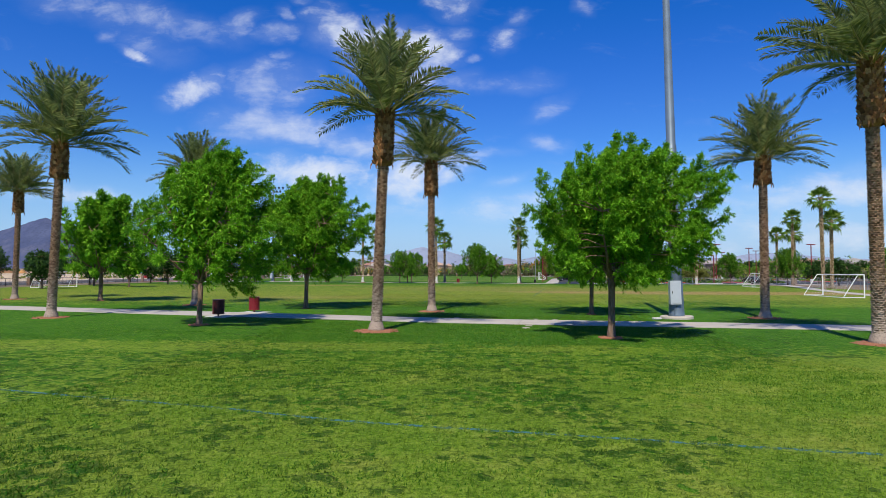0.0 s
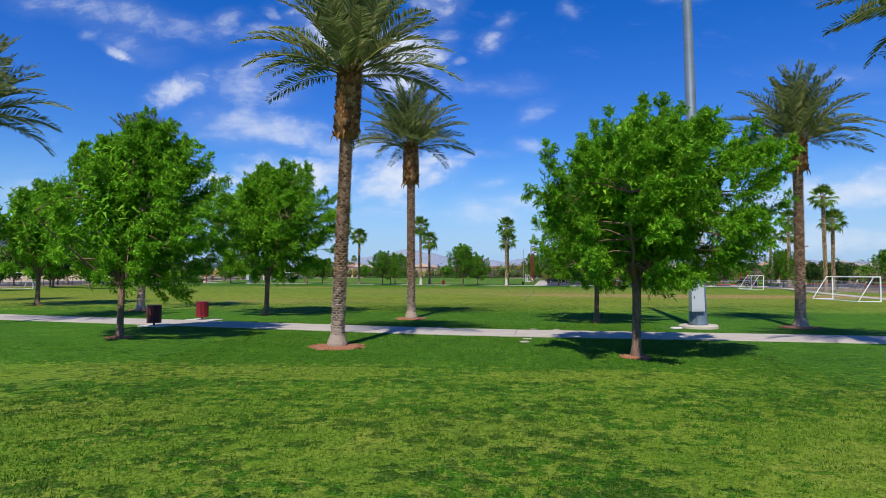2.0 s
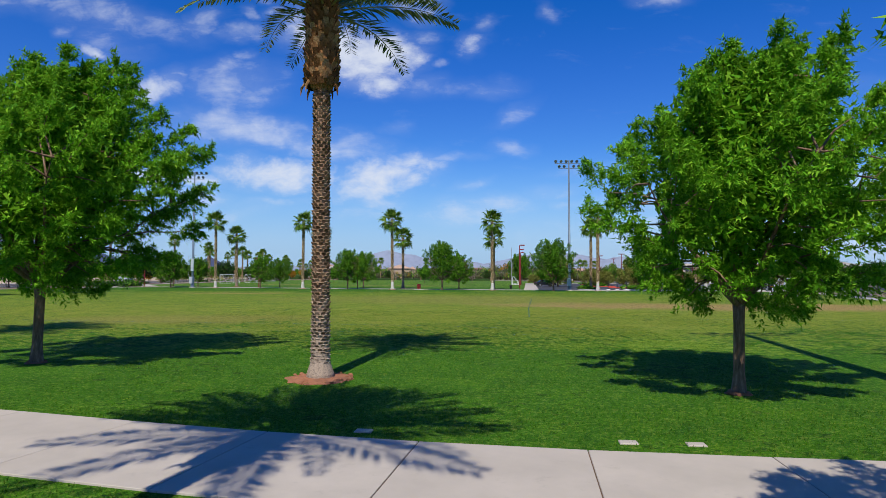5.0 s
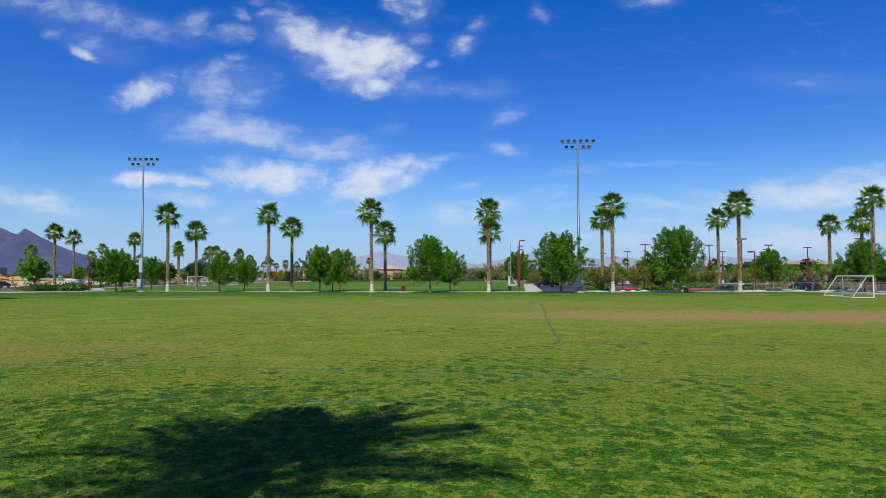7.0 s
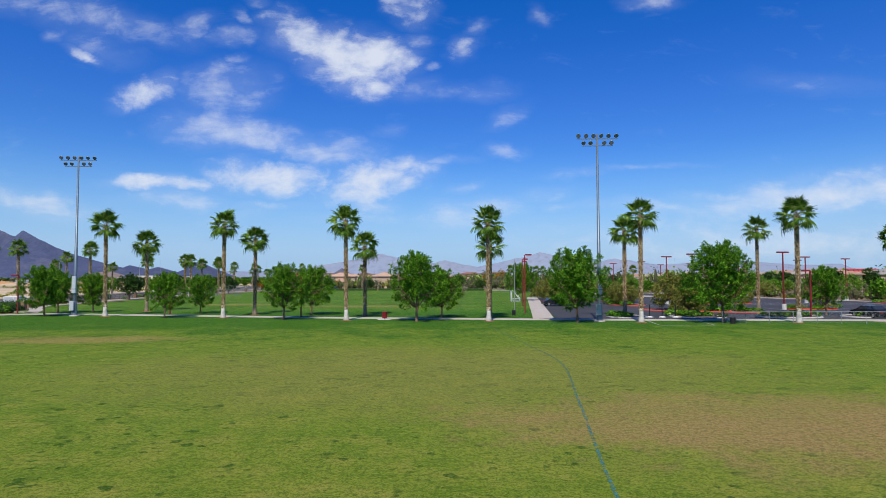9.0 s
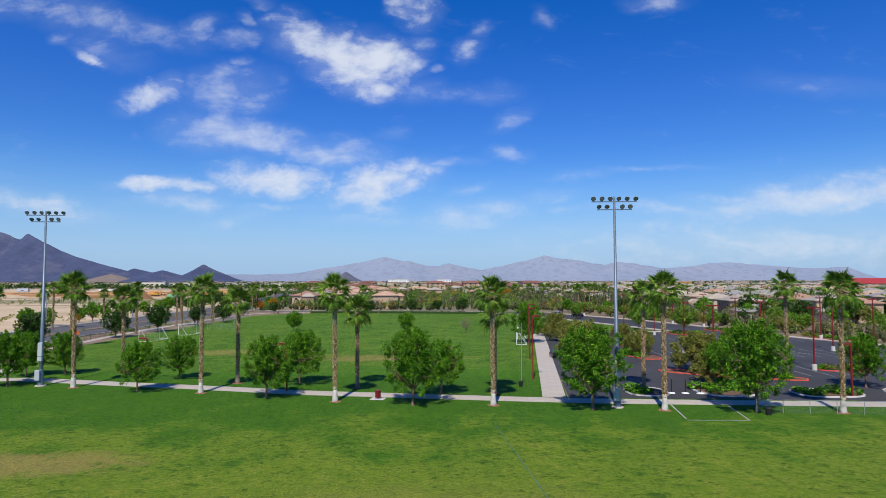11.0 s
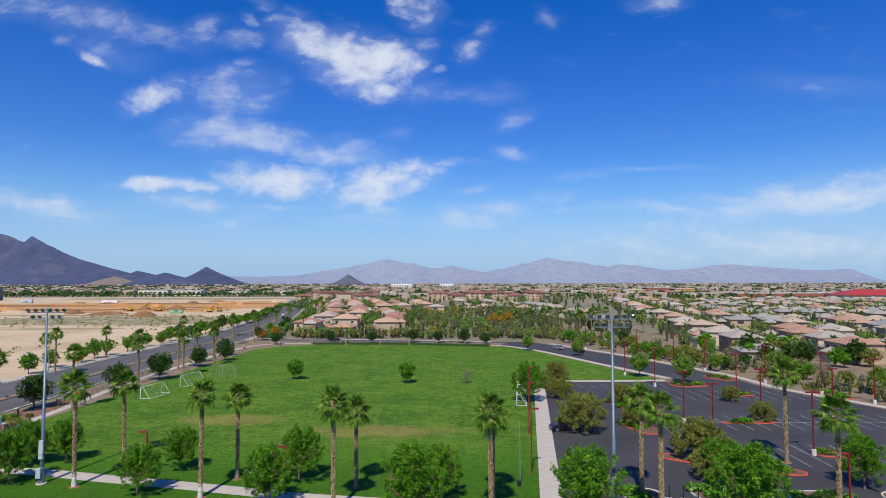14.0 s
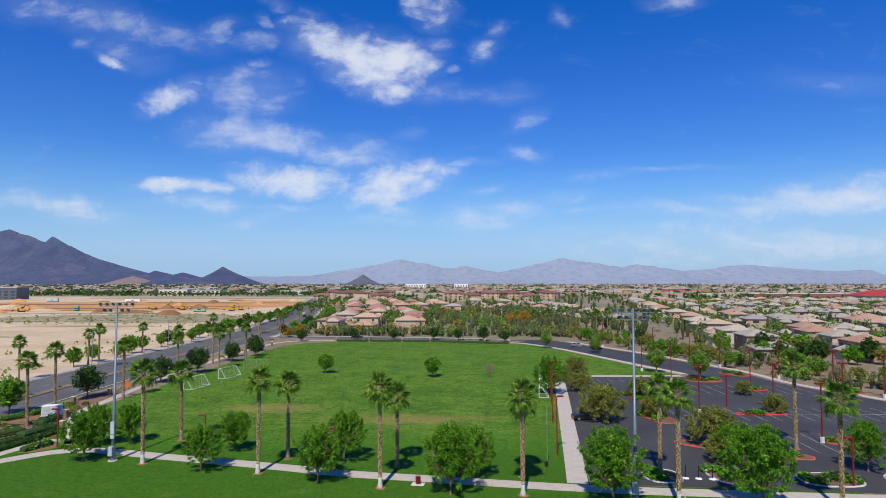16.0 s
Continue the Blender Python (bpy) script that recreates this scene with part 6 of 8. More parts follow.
for x in (28.4, 29.9, 31.5):
    bollard(x, 121.6 - 0.1 * (x - 28))
bin2 = Mesh().tube([(0, 0, 0), (0, 0, 0.62), (0, 0, 0.68)], [0.26, 0.30, 0.26], 14)
tagged(part("waste_drum", bin2, BLACK, m=spot(33.2, 110.6)), "black waste drum beside the fence", "waste drum")
tagged(part("waste_drum", Mesh().tube([(0, 0, 0), (0, 0, 0.62), (0, 0, 0.68)], [0.22, 0.26, 0.22], 14), BLACK, m=spot(12.2, 125.8)), "black waste drum on the lawn", "waste drum")
pole_thin = Mesh().tube([(0, 0, 0), (0, 0, 7.4)], [0.05, 0.035], 6)
tagged(part("flag_pole", pole_thin, FENCE_GREY, m=spot(12.4, 126.4)), "thin grey bare pole on the lawn", "pole")

# ---- trees round lot and avenue ----
OLIVE = [ash_meshes(41, 4.2, 0.6, 2.3, 8500, 0.23, (0.70, 0.96, 1.0, 0.86, 0.40), 0.11, 0.0, 90, (0.0, 0.0), OLIVE_LEAF),
         ash_meshes(42, 3.9, 0.5, 2.2, 8500, 0.23, (0.74, 0.97, 1.0, 0.84, 0.36), 0.10, 0.0, 90, (0.0, 0.0), OLIVE_LEAF)]
DARKT = [tree_kind(43, 5.8, 1.1, 2.8, 2800, 0.32, DARK_LEAF, trunk_r=0.13, sway=0.1), tree_kind(44, 5.4, 1.0, 2.7, 2800, 0.32, DARK_LEAF, trunk_r=0.12, sway=0.1)]
LIMET = [tree_kind(45, 5.4, 1.2, 2.3, 2800, 0.28, LIME_LEAF, trunk_r=0.10, sway=0.1), tree_kind(46, 5.2, 1.2, 2.2, 1100, 0.16, GREY_TWIG, trunk_r=0.09, sway=0.1)]
GOLDT = [tree_kind(47, 5.6, 1.0, 2.6, 3000, 0.26, GOLD_LEAF, trunk_r=0.10, sway=0.1)]
for i, (x, y, s) in enumerate(((31, 199.8, 1.1), (27.6, 178.5, 1.05), (25.6, 151.2, 1.45), (38.3, 137.0, 1.4), (40.0, 165.0, 0.8), (58.7, 158.6, 0.85), (61.0, 175, 0.7), (35.6, 155, 0.95), (38.4, 172.5, 0.95), (26.4, 190, 0.7), (36, 128, 0.9))):
    plant_tree(x, y, OLIVE[i % 2], 70 * i, s, "small olive-green mesquite tree in the lot", "mesquite trees in the lot", "mesquite_tree")
for i, (x, y, s, k) in enumerate(((53, 205.5, 1.1, 0), (60.3, 195.5, 1.2, 0), (46.9, 247.6, 0.95, 0), (33, 262, 0.95, 0), (75.9, 214, 0.8, 0), (9.0, 196.3, 0.72, 1), (96, 200, 0.9, 1), (93, 215, 1.0, 0), (88, 229, 0.9, 1), (86, 240, 1.0, 0), (98, 184, 1.0, 0))):
    plant_tree(x, y, LIMET[k], 50 * i, s, "small light green tree beside the lane" if k == 0 else "small half-bare grey twiggy tree", "small trees round the lot", "young_tree")
for i, (x, y, s) in enumerate(((-74.9, 169.8, 1.1), (-68.6, 187.8, 1.1), (-66.3, 202.8, 1.1), (-65.4, 224.6, 1.0), (-67, 250, 0.95), (-60, 284, 0.8), (-40, 289, 0.8), (-24, 289, 0.8), (-8, 290, 0.85), (2, 288.5, 0.85), (12, 286, 0.95), (20, 282, 0.8), (-73, 120, 1.0), (-75, 100, 1.0), (-74, 72, 1.0), (-62.8, 237.9, 0.95))):
    plant_tree(x, y, DARKT[i % 2], 50 * i, s, "round dark green oak tree beside the walk", "oak trees round the park", "oak_tree")
plant_tree(-105, 212.2, FIELD_KINDS[0], 0, 0.8, "leafy green tree beside the avenue", "trees along the avenue", "elm_tree")
for i, (x, y, h) in enumerate(((-70.2, 145.9, 10.5), (-75.8, 161.2, 10.5), (-97.5, 211.3, 10.5), (-103.9, 217, 8.5), (-67, 169, 10.5), (-69.3, 198, 9.0), (-72, 203.7, 10.5), (-90, 271, 10), (-63.2, 209.1, 9.5), (-69.6, 220.7, 10.0), (-62.2, 227, 9.5), (-75.8, 282, 9.5), (-103, 245, 8.5), (-69, 232, 9), (-72, 255, 9.5), (-72, 296, 9.5),
                               (-55, 308, 9.5), (-29, 306, 9.0), (46.5, 81, 12.2), (50.5, 86, 9.6), (57.2, 109.6, 12), (62.5, 126, 10), (-75, 128, 9.5), (-78, 118, 9.0), (-104, 190, 9))):
    fan_palm(x, y, h, 140 + i, False, 1.2, 26, "fan palm with a slim trunk beside a road", "fan palms along the roads")
for i in range(10):
    y = 310 + 30 * i
    x = -78 - 0.0015 * max(0, y - 310) ** 1.75
    fan_palm(x + 3.4, y, 8.5, 170 + i, False, 1.3, 22, "fan palm with a slim trunk beside a road", "fan palms along the roads", True)
    fan_palm(x - 10, y + 8, 8.0, 190 + i, False, 1.3, 22, "fan palm with a slim trunk on the median", "fan palms along the roads", True)
    plant_tree(x - 24, y - 30, DARKT[i % 2] if i % 3 else LIMET[0], 33 * i, 0.95, "round green tree beside the avenue", "trees along the avenue", "oak_tree")
for i, (x, y, s) in enumerate(((-70, 300, 0.8), (-66, 306, 0.9), (36, 352, 1.5), (30, 360, 1.3), (-104, 232, 0.5))):
    plant_tree(x, y, GOLDT[0], 60 * i, s, "golden yellow blossoming desert tree", "golden trees", "palo_verde_tree")


for i, (x, y, s) in enumerate(((66, 96, 1.0), (75, 92, 1.0), (84, 106, 0.95), (72, 128, 0.9), (95, 118, 1.0), (70, 72, 1.0), (80, 78, 0.9), (64, 60, 0.9), (104, 130, 1.0), (110, 150, 1.0), (88, 92, 0.9), (62, 104, 0.85))):
    plant_tree(x, y, (FIELD_KINDS + DARKT)[i % 4], 50 * i, s, "leafy green tree behind the playing field", "trees behind the playing field", "elm_tree")
for i, (x, y, s) in enumerate(((-72, 52, 0.9), (-74, 84, 1.0), (-73, 108, 0.95), (-79.7, 154.6, 0.95), (-48, 95, 0.95), (-55, 101, 1.0), (-62, 108, 0.95), (-52, 84, 0.9), (-60, 88, 1.0), (-66, 96, 1.0), (-58, 74, 0.95))):
    plant_tree(x, y, (FIELD_KINDS + DARKT)[(i + 1) % 4], 70 * i, s, "leafy green tree beside the avenue", "trees along the avenue", "elm_tree")

# trees of the planting strip between the lane and the houses, and along the avenue
SCREEN = [tree_kind(51, 5.6, 1.0, 2.5, 1400, 0.43, FAR_LEAF, trunk_r=0.12, sway=0.1, lumps=40), tree_kind(52, 6.2, 1.1, 2.3, 1400, 0.43, DARK_LEAF, trunk_r=0.12, sway=0.1, lumps=40),
          tree_kind(53, 4.6, 0.9, 2.4, 1300, 0.41, OLIVE_LEAF, trunk_r=0.11, sway=0.1, lumps=40), tree_kind(54, 5.0, 1.0, 2.1, 1300, 0.41, LIME_LEAF, trunk_r=0.11, sway=0.1, lumps=40)]
SCREEN_WORDS = ["leafy green tree before the houses", "dark green tree before the houses", "olive-green desert tree before the houses", "light green tree before the houses"]
rng = random.Random(91)
for i in range(44):
    y = 160 + 3.05 * i + rng.uniform(-2, 2)
    x = 80 - (y - 190) * 0.34 + rng.uniform(3.5, 23)
    k = rng.choice((0, 0, 1, 2, 2, 2, 3, 3))
    plant_tree(x, y, SCREEN[k], 360 * rng.random(), rng.uniform(0.5, 0.95), SCREEN_WORDS[k], "trees before the houses", "screen_tree")
for i in range(30):
    y = rng.uniform(186, 262)
    k = rng.choice((0, 1, 1, 2))
    plant_tree(96 - (y - 235) * 0.28 + rng.uniform(-2, 40), y, SCREEN[k], 360 * rng.random(), rng.uniform(0.75, 1.3), SCREEN_WORDS[k], "trees before the houses", "screen_tree")
for i in range(30):
    y = 225 + 9.0 * i + rng.uniform(-2, 2)
    shift = 0.0 if y < 320 else -0.0009 * (y - 320) ** 1.72 if y < 420 else -2.45 - 0.175 * (y - 420)
    k = rng.choice((0, 0, 1, 3))
    plant_tree(-106.5 + shift + rng.uniform(-1.5, 1.5), y, SCREEN[k], 360 * rng.random(), rng.uniform(0.75, 1.15), "leafy green tree beside the avenue", "trees along the avenue", "screen_tree")
    if i % 2:
        plant_tree(-74.5 + shift + rng.uniform(-1.5, 1.5), y + 3, SCREEN[k], 360 * rng.random(), rng.uniform(0.7, 1.0), "leafy green tree beside the avenue", "trees along the avenue", "screen_tree") if y > 300 else None


# ---- cars ----
TYRE = simple("tyre_rubber", (0.02, 0.02, 0.02), 0.8, vary=0.2)
CAR_GLASS = simple("car_window_glass", (0.03, 0.035, 0.04), 0.08, vary=0.1, spec=0.9)
CHROME = simple("wheel_alloy", (0.5, 0.5, 0.52), 0.3, metal=0.8, vary=0.1)
HEADLIGHT = simple("headlight_clear", (0.7, 0.72, 0.75), 0.15, vary=0.05, spec=0.8)
TAILLIGHT = simple("taillight_red", (0.35, 0.01, 0.012), 0.2, vary=0.1, spec=0.8)
PAINTS = {"black": simple("car_paint_black", (0.012, 0.013, 0.018), 0.25, vary=0.1, spec=0.7), "silver": simple("car_paint_silver", (0.42, 0.44, 0.46), 0.3, metal=0.5, vary=0.1, spec=0.6),
          "red": simple("car_paint_red", (0.35, 0.015, 0.015), 0.28, vary=0.1, spec=0.7), "white": simple("car_paint_white", (0.75, 0.75, 0.74), 0.3, vary=0.06, spec=0.6)}


def car(x, y, turn, paint, z=-0.03):
    top = empty("car", spot(x, y, z, turn), f"{paint} saloon car parked on asphalt", "car", "cars")
    side = [(-2.2, 0.32), (-2.25, 0.72), (-2.0, 0.95), (-1.5, 1.0), (-0.9, 1.42), (0.55, 1.42), (1.2, 0.98), (2.05, 0.82), (2.25, 0.55), (2.2, 0.32)]
    mb = Mesh()
    n = len(side)
    ys = (-0.86, -0.90, 0.90, 0.86)
    vs = []
    for yy in ys:
        for px, pz in side:
            inset = 0.80 if pz > 1.1 else 1.0
            vs.append((px * (0.99 if abs(yy) < 0.88 else 1), yy * inset, pz))
    fs = [(r * n + k, r * n + (k + 1) % n, (r + 1) * n + (k + 1) % n, (r + 1) * n + k) for r in range(3) for k in range(n)]
    fs += [tuple(range(n)), tuple(range(4 * n - 1, 3 * n - 1, -1))]
    mb.add(vs, fs)
    part("body", mb, PAINTS[paint], top)
    for sy in (-1, 1):
        part("side_window", Mesh().add([(-1.30, sy * 0.86, 1.03), (1.02, sy * 0.86, 1.03), (0.50, sy * 0.735, 1.36), (-0.86, sy * 0.735, 1.36)], [(0, 1, 2, 3)]), CAR_GLASS, top)
    part("windscreen", Mesh().add([(1.20, -0.72, 1.01), (1.20, 0.72, 1.01), (0.60, 0.64, 1.40), (0.60, -0.64, 1.40)], [(0, 1, 2, 3)]), CAR_GLASS, top)
    part("rear_window", Mesh().add([(-1.50, -0.72, 1.03), (-1.50, 0.72, 1.03), (-0.96, 0.64, 1.40), (-0.96, -0.64, 1.40)], [(0, 1, 2, 3)]), CAR_GLASS, top)
    for sx in (-1.38, 1.38):
        for sy in (-0.82, 0.82):
            w = part("wheel", Mesh().tube([(sx, sy - 0.11, 0.33), (sx, sy + 0.11, 0.33)], 0.33, 16), TYRE, top)
            part("rim", Mesh().tube([(sx, sy - 0.118, 0.33), (sx, sy + 0.118, 0.33)], 0.20, 10), CHROME, w)
    for sy in (-0.62, 0.62):
        part("headlight", Mesh().box(2.10, sy - 0.18, 0.60, 2.24, sy + 0.18, 0.74, bevel=0.02), HEADLIGHT, top)
        part("taillight", Mesh().box(-2.262, sy - 0.18, 0.68, -2.12, sy + 0.18, 0.84, bevel=0.02), TAILLIGHT, top)


car(22.9, 152.2, 8, "black")
car(44.5, 266, 116, "silver")
car(49.5, 257, 116, "black")
car(-96, 168, 90, "red")
car(-40, 296.5, 176, "black")
car(-84, 372, 92, "white")
car(-98, 440, 100, "black")
car(-106, 470, 98, "white")
car(-118, 545, 100, "silver")
car(54.6, 119.8, 96, "black")


# ---- houses ----
def palette(name, colours, rough=0.85, scale=4.0, tiles=False, joined=False):
    k = Mat(name, rough, 0, 0.2)
    r = k.node("ShaderNodeValToRGB")
    r.color_ramp.interpolation = "CONSTANT"
    e = r.color_ramp.elements
    while len(e) < len(colours):
        e.new(0.5)
    for i, c in enumerate(colours):
        e[i].position, e[i].color = i / len(colours), (*c, 1)
    k.link(k.island() if joined else k.random(), r.inputs[0])
    col = r.outputs["Color"]
    n = k.noise(scale, 4, 0.65)
    col = k.mix(k.range(n, 0.35, 0.7, 0.0, 0.35), col, (0.12, 0.09, 0.07))
    if tiles:
        w = k.node("ShaderNodeTexWave")
        w.inputs["Scale"].default_value, w.inputs["Distortion"].default_value = 1.6, 0.6
        w.bands_direction = "Z"
        k.link(k.tc.outputs["Object"], w.inputs["Vector"])
        col = k.mix(k.range(w.outputs["Fac"], 0.0, 0.35, 0.35, 0.0), col, (0.05, 0.04, 0.035))
        k.bump(w.outputs["Fac"], 0.4, 0.05)
    k.colour(col)
    return k.mat


STUCCO_TONES = [(0.60, 0.44, 0.32), (0.48, 0.36, 0.25), (0.54, 0.43, 0.31), (0.42, 0.30, 0.21), (0.56, 0.48, 0.36), (0.38, 0.26, 0.19), (0.50, 0.37, 0.26)]
PINK_TONES = [(0.46, 0.25, 0.17), (0.54, 0.33, 0.23), (0.42, 0.22, 0.16), (0.58, 0.38, 0.26), (0.46, 0.40, 0.34), (0.40, 0.19, 0.14), (0.50, 0.43, 0.36)]
GREY_TONES = [(0.37, 0.34, 0.30), (0.50, 0.43, 0.34), (0.50, 0.31, 0.22), (0.33, 0.32, 0.31), (0.52, 0.40, 0.29), (0.45, 0.26, 0.18), (0.42, 0.37, 0.31)]
STUCCO = palette("stucco_wall", STUCCO_TONES)
TILE_PINK = palette("terracotta_roof_tiles", PINK_TONES, tiles=True)
TILE_GREY = palette("grey_tan_roof_tiles", GREY_TONES, tiles=True)
TILE_RED = palette("red_roof_tiles", [(0.23, 0.095, 0.072), (0.27, 0.12, 0.09), (0.20, 0.085, 0.065)], tiles=True)
FAR_STUCCO = palette("far_stucco_wall", STUCCO_TONES, joined=True)
FAR_PINK = palette("far_terracotta_roofs", PINK_TONES, tiles=True, joined=True)
FAR_GREY = palette("far_grey_roofs", GREY_TONES, tiles=True, joined=True)
WINDOW_GLASS = simple("window_glass", (0.045, 0.055, 0.07), 0.1, vary=0.2, spec=0.8)
TRIM = simple("pale_trim", (0.62, 0.56, 0.48), 0.8, vary=0.1)
DOORS = simple("garage_door_paint", (0.55, 0.48, 0.40), 0.7, vary=0.12)


def hip(mb, x0, y0, x1, y1, z, rise, over=0.6):
    """A hipped roof with an eaves board round its foot."""
    x0, y0, x1, y1 = x0 - over, y0 - over, x1 + over, y1 + over
    w, d = x1 - x0, y1 - y0
    if w >= d:
        a, b = (x0 + d / 2, (y0 + y1) / 2, z + rise), (x1 - d / 2, (y0 + y1) / 2, z + rise)
        top = [(0, 1, 5, 4), (1, 2, 5), (2, 3, 4, 5), (3, 0, 4)]
    else:
        a, b = ((x0 + x1) / 2, y0 + w / 2, z + rise), ((x0 + x1) / 2, y1 - w / 2, z + rise)
        top = [(0, 1, 4), (1, 2, 5, 4), (2, 3, 5), (3, 0, 4, 5)]
    mb.add([(x0, y0, z), (x1, y0, z), (x1, y1, z), (x0, y1, z), a, b], top)
    mb.box(x0, y0, z - 0.22, x1, y1, z - 0.002)


def house(variant, roof_mat, far=False):
    """A stucco house at the origin: walls, hipped roof, wing, windows, door and garage."""
    rnd = random.Random(variant * 7 + 1)
    top = empty("house", Matrix(), "stucco family house with a hipped tile roof", "house", "houses behind the park")
    w, d = rnd.uniform(10.5, 12.5), rnd.uniform(9, 11)
    two = variant % 3 != 0
    h = 5.6 if two else 3.0
    walls = Mesh().box(-w / 2, -d / 2, -0.1, w / 2, d / 2, h)
    gw, gd = 5.6, 3.6
    gx = w / 2 - gw / 2 - 0.3 if variant % 2 else -w / 2 + gw / 2 + 0.3
    part("wall", walls, STUCCO, top)
    part("garage", Mesh().box(gx - gw / 2, -d / 2 - gd, -0.1, gx + gw / 2, -d / 2 + 0.2, 2.9), STUCCO, top)
    roof = Mesh()
    hip(roof, -w / 2, -d / 2, w / 2, d / 2, h + 0.2, 1.9)
    part("roof", roof, roof_mat, top)
    roof2 = Mesh()
    hip(roof2, gx - gw / 2, -d / 2 - gd, gx + gw / 2, -d / 2 - 0.2, 3.1, 1.5, 0.5)
    part("garage_roof", roof2, roof_mat, top)
    part("garage_door", Mesh().box(gx - 2.4, -d / 2 - gd - 0.06, 0, gx + 2.4, -d / 2 - gd + 0.02, 2.2, bevel=0.03), DOORS, top)
    ex = -gx * 0.55
    part("door", Mesh().box(ex - 0.5, -d / 2 - 0.06, 0, ex + 0.5, -d / 2 + 0.02, 2.1, bevel=0.02), GREY_TRUNK, top)
    if variant % 4 == 1:
        gable = Mesh().box(-w / 2 + 0.8, d / 2 - 0.1, -0.1, -w / 2 + 6, d / 2 + 2.6, h - 0.4)
        part("wing", gable, STUCCO, top)
        r3 = Mesh()
        hip(r3, -w / 2 + 0.8, d / 2 - 0.5, -w / 2 + 6, d / 2 + 2.6, h - 0.2, 1.4, 0.45)
        part("wing_roof", r3, roof_mat, top)
    rows = (1.5, 4.2) if two else (1.5,)
    for z in rows[-1:] if far else rows:
        for sx in (-0.3, 0.3) if far else (-0.32, 0.02, 0.34):
            for face, yy in ((-1, -d / 2), (1, d / 2)):
                if face == -1 and z < 2 and abs(sx * w - gx) < gw / 2 + 0.8:
                    continue
                if abs(sx * w - ex) < 1.4 and z < 2 and face == -1:
                    continue
                win = part("window", Mesh().box(sx * w - 0.72, yy - 0.05, z - 0.65, sx * w + 0.72, yy + 0.05, z + 0.65), TRIM, top)
                part("pane", Mesh().box(sx * w - 0.62, yy - 0.07, z - 0.55, sx * w + 0.62, yy + 0.07, z + 0.55), WINDOW_GLASS, win)
        for sy in (-0.2, 0.22):
            win = part("window", Mesh().box(-w / 2 - 0.05, sy * d - 0.6, z - 0.6, -w / 2 + 0.05, sy * d + 0.6, z + 0.6), TRIM, top)
            part("pane", Mesh().box(-w / 2 - 0.07, sy * d - 0.5, z - 0.5, -w / 2 + 0.07, sy * d + 0.5, z + 0.5), WINDOW_GLASS, win)
    return top


HOUSES_PINK = [house(k, TILE_PINK, k > 1) for k in (0, 1, 2)]
HOUSES_GREY = [house(k, TILE_GREY, k == 4) for k in (3, 4, 5, 1)]
used_pink, used_grey = set(), set()
far_pink, far_grey, far_wall, far_glass = Mesh(), Mesh(), Mesh(), Mesh()


def put_house(pool, k, x, y, turn, used, near):
    """A house of its own where it is near, else one of the joined far houses."""
    if y > near:
        rnd = random.Random(int(x * 7 + y * 13))
        w, d, h = rnd.uniform(10, 12.5), rnd.uniform(9, 11), rnd.choice((3.0, 3.0, 5.4, 5.4))
        m = spot(x, y, -0.05, turn)
        far_wall.box(-w / 2, -d / 2, -0.1, w / 2, d / 2, h, at=m)
        for sx in (-0.32, 0.05, 0.34):
            far_glass.box(sx * w - 0.6, -d / 2 - 0.06, h - 1.9, sx * w + 0.6, d / 2 + 0.06, h - 0.7, at=m)
        far_glass.box(-w / 2 - 0.06, -d * 0.2, h - 1.9, w / 2 + 0.06, d * 0.05, h - 0.7, at=m)
        one = Mesh()
        hip(one, -w / 2, -d / 2, w / 2, d / 2, h + 0.2, 1.9)
        hip(one, -w / 2, -d / 2 - 4, -w / 2 + 6, -d / 2 - 0.2, h * 0.5 + 1.6, 1.4, 0.4)
        (far_pink if pool is HOUSES_PINK else far_grey).add([m @ Vector(p) for p in one.v], one.f)
        return
    src = pool[k % len(pool)]
    if k % len(pool) not in used:
        used.add(k % len(pool))
        src.matrix_basis = spot(x, y, -0.05, turn)
        return
    copy_thing(src, spot(x, y, -0.05, turn))


def bend_x(y):
    return -0.0 if y < 320 else -0.0009 * (y - 320) ** 1.72 if y < 420 else -2.45 - 0.175 * (y - 420)


rng = random.Random(11)
yard_spots = []
# rows of terracotta houses beside the avenue
for i in range(5):
    for j in range(20):
        y = 328 + 16 * j + (6 if i % 2 else 0)
        x = -58 + bend_x(y) + (0, 15, 36, 51, 72)[i]
        if i > 2 and y < 430 + 12 * i:
            continue
        put_house(HOUSES_PINK, rng.randrange(3), x + rng.uniform(-1, 1), y + rng.uniform(-1.5, 1.5), rng.choice((90, -90, 0, 180)) + rng.uniform(-5, 5), used_pink, 372)
        yard_spots += [(x + 7.5, y + 7), (x - 7.5, y - 7)] if rng.random() < 0.6 else []
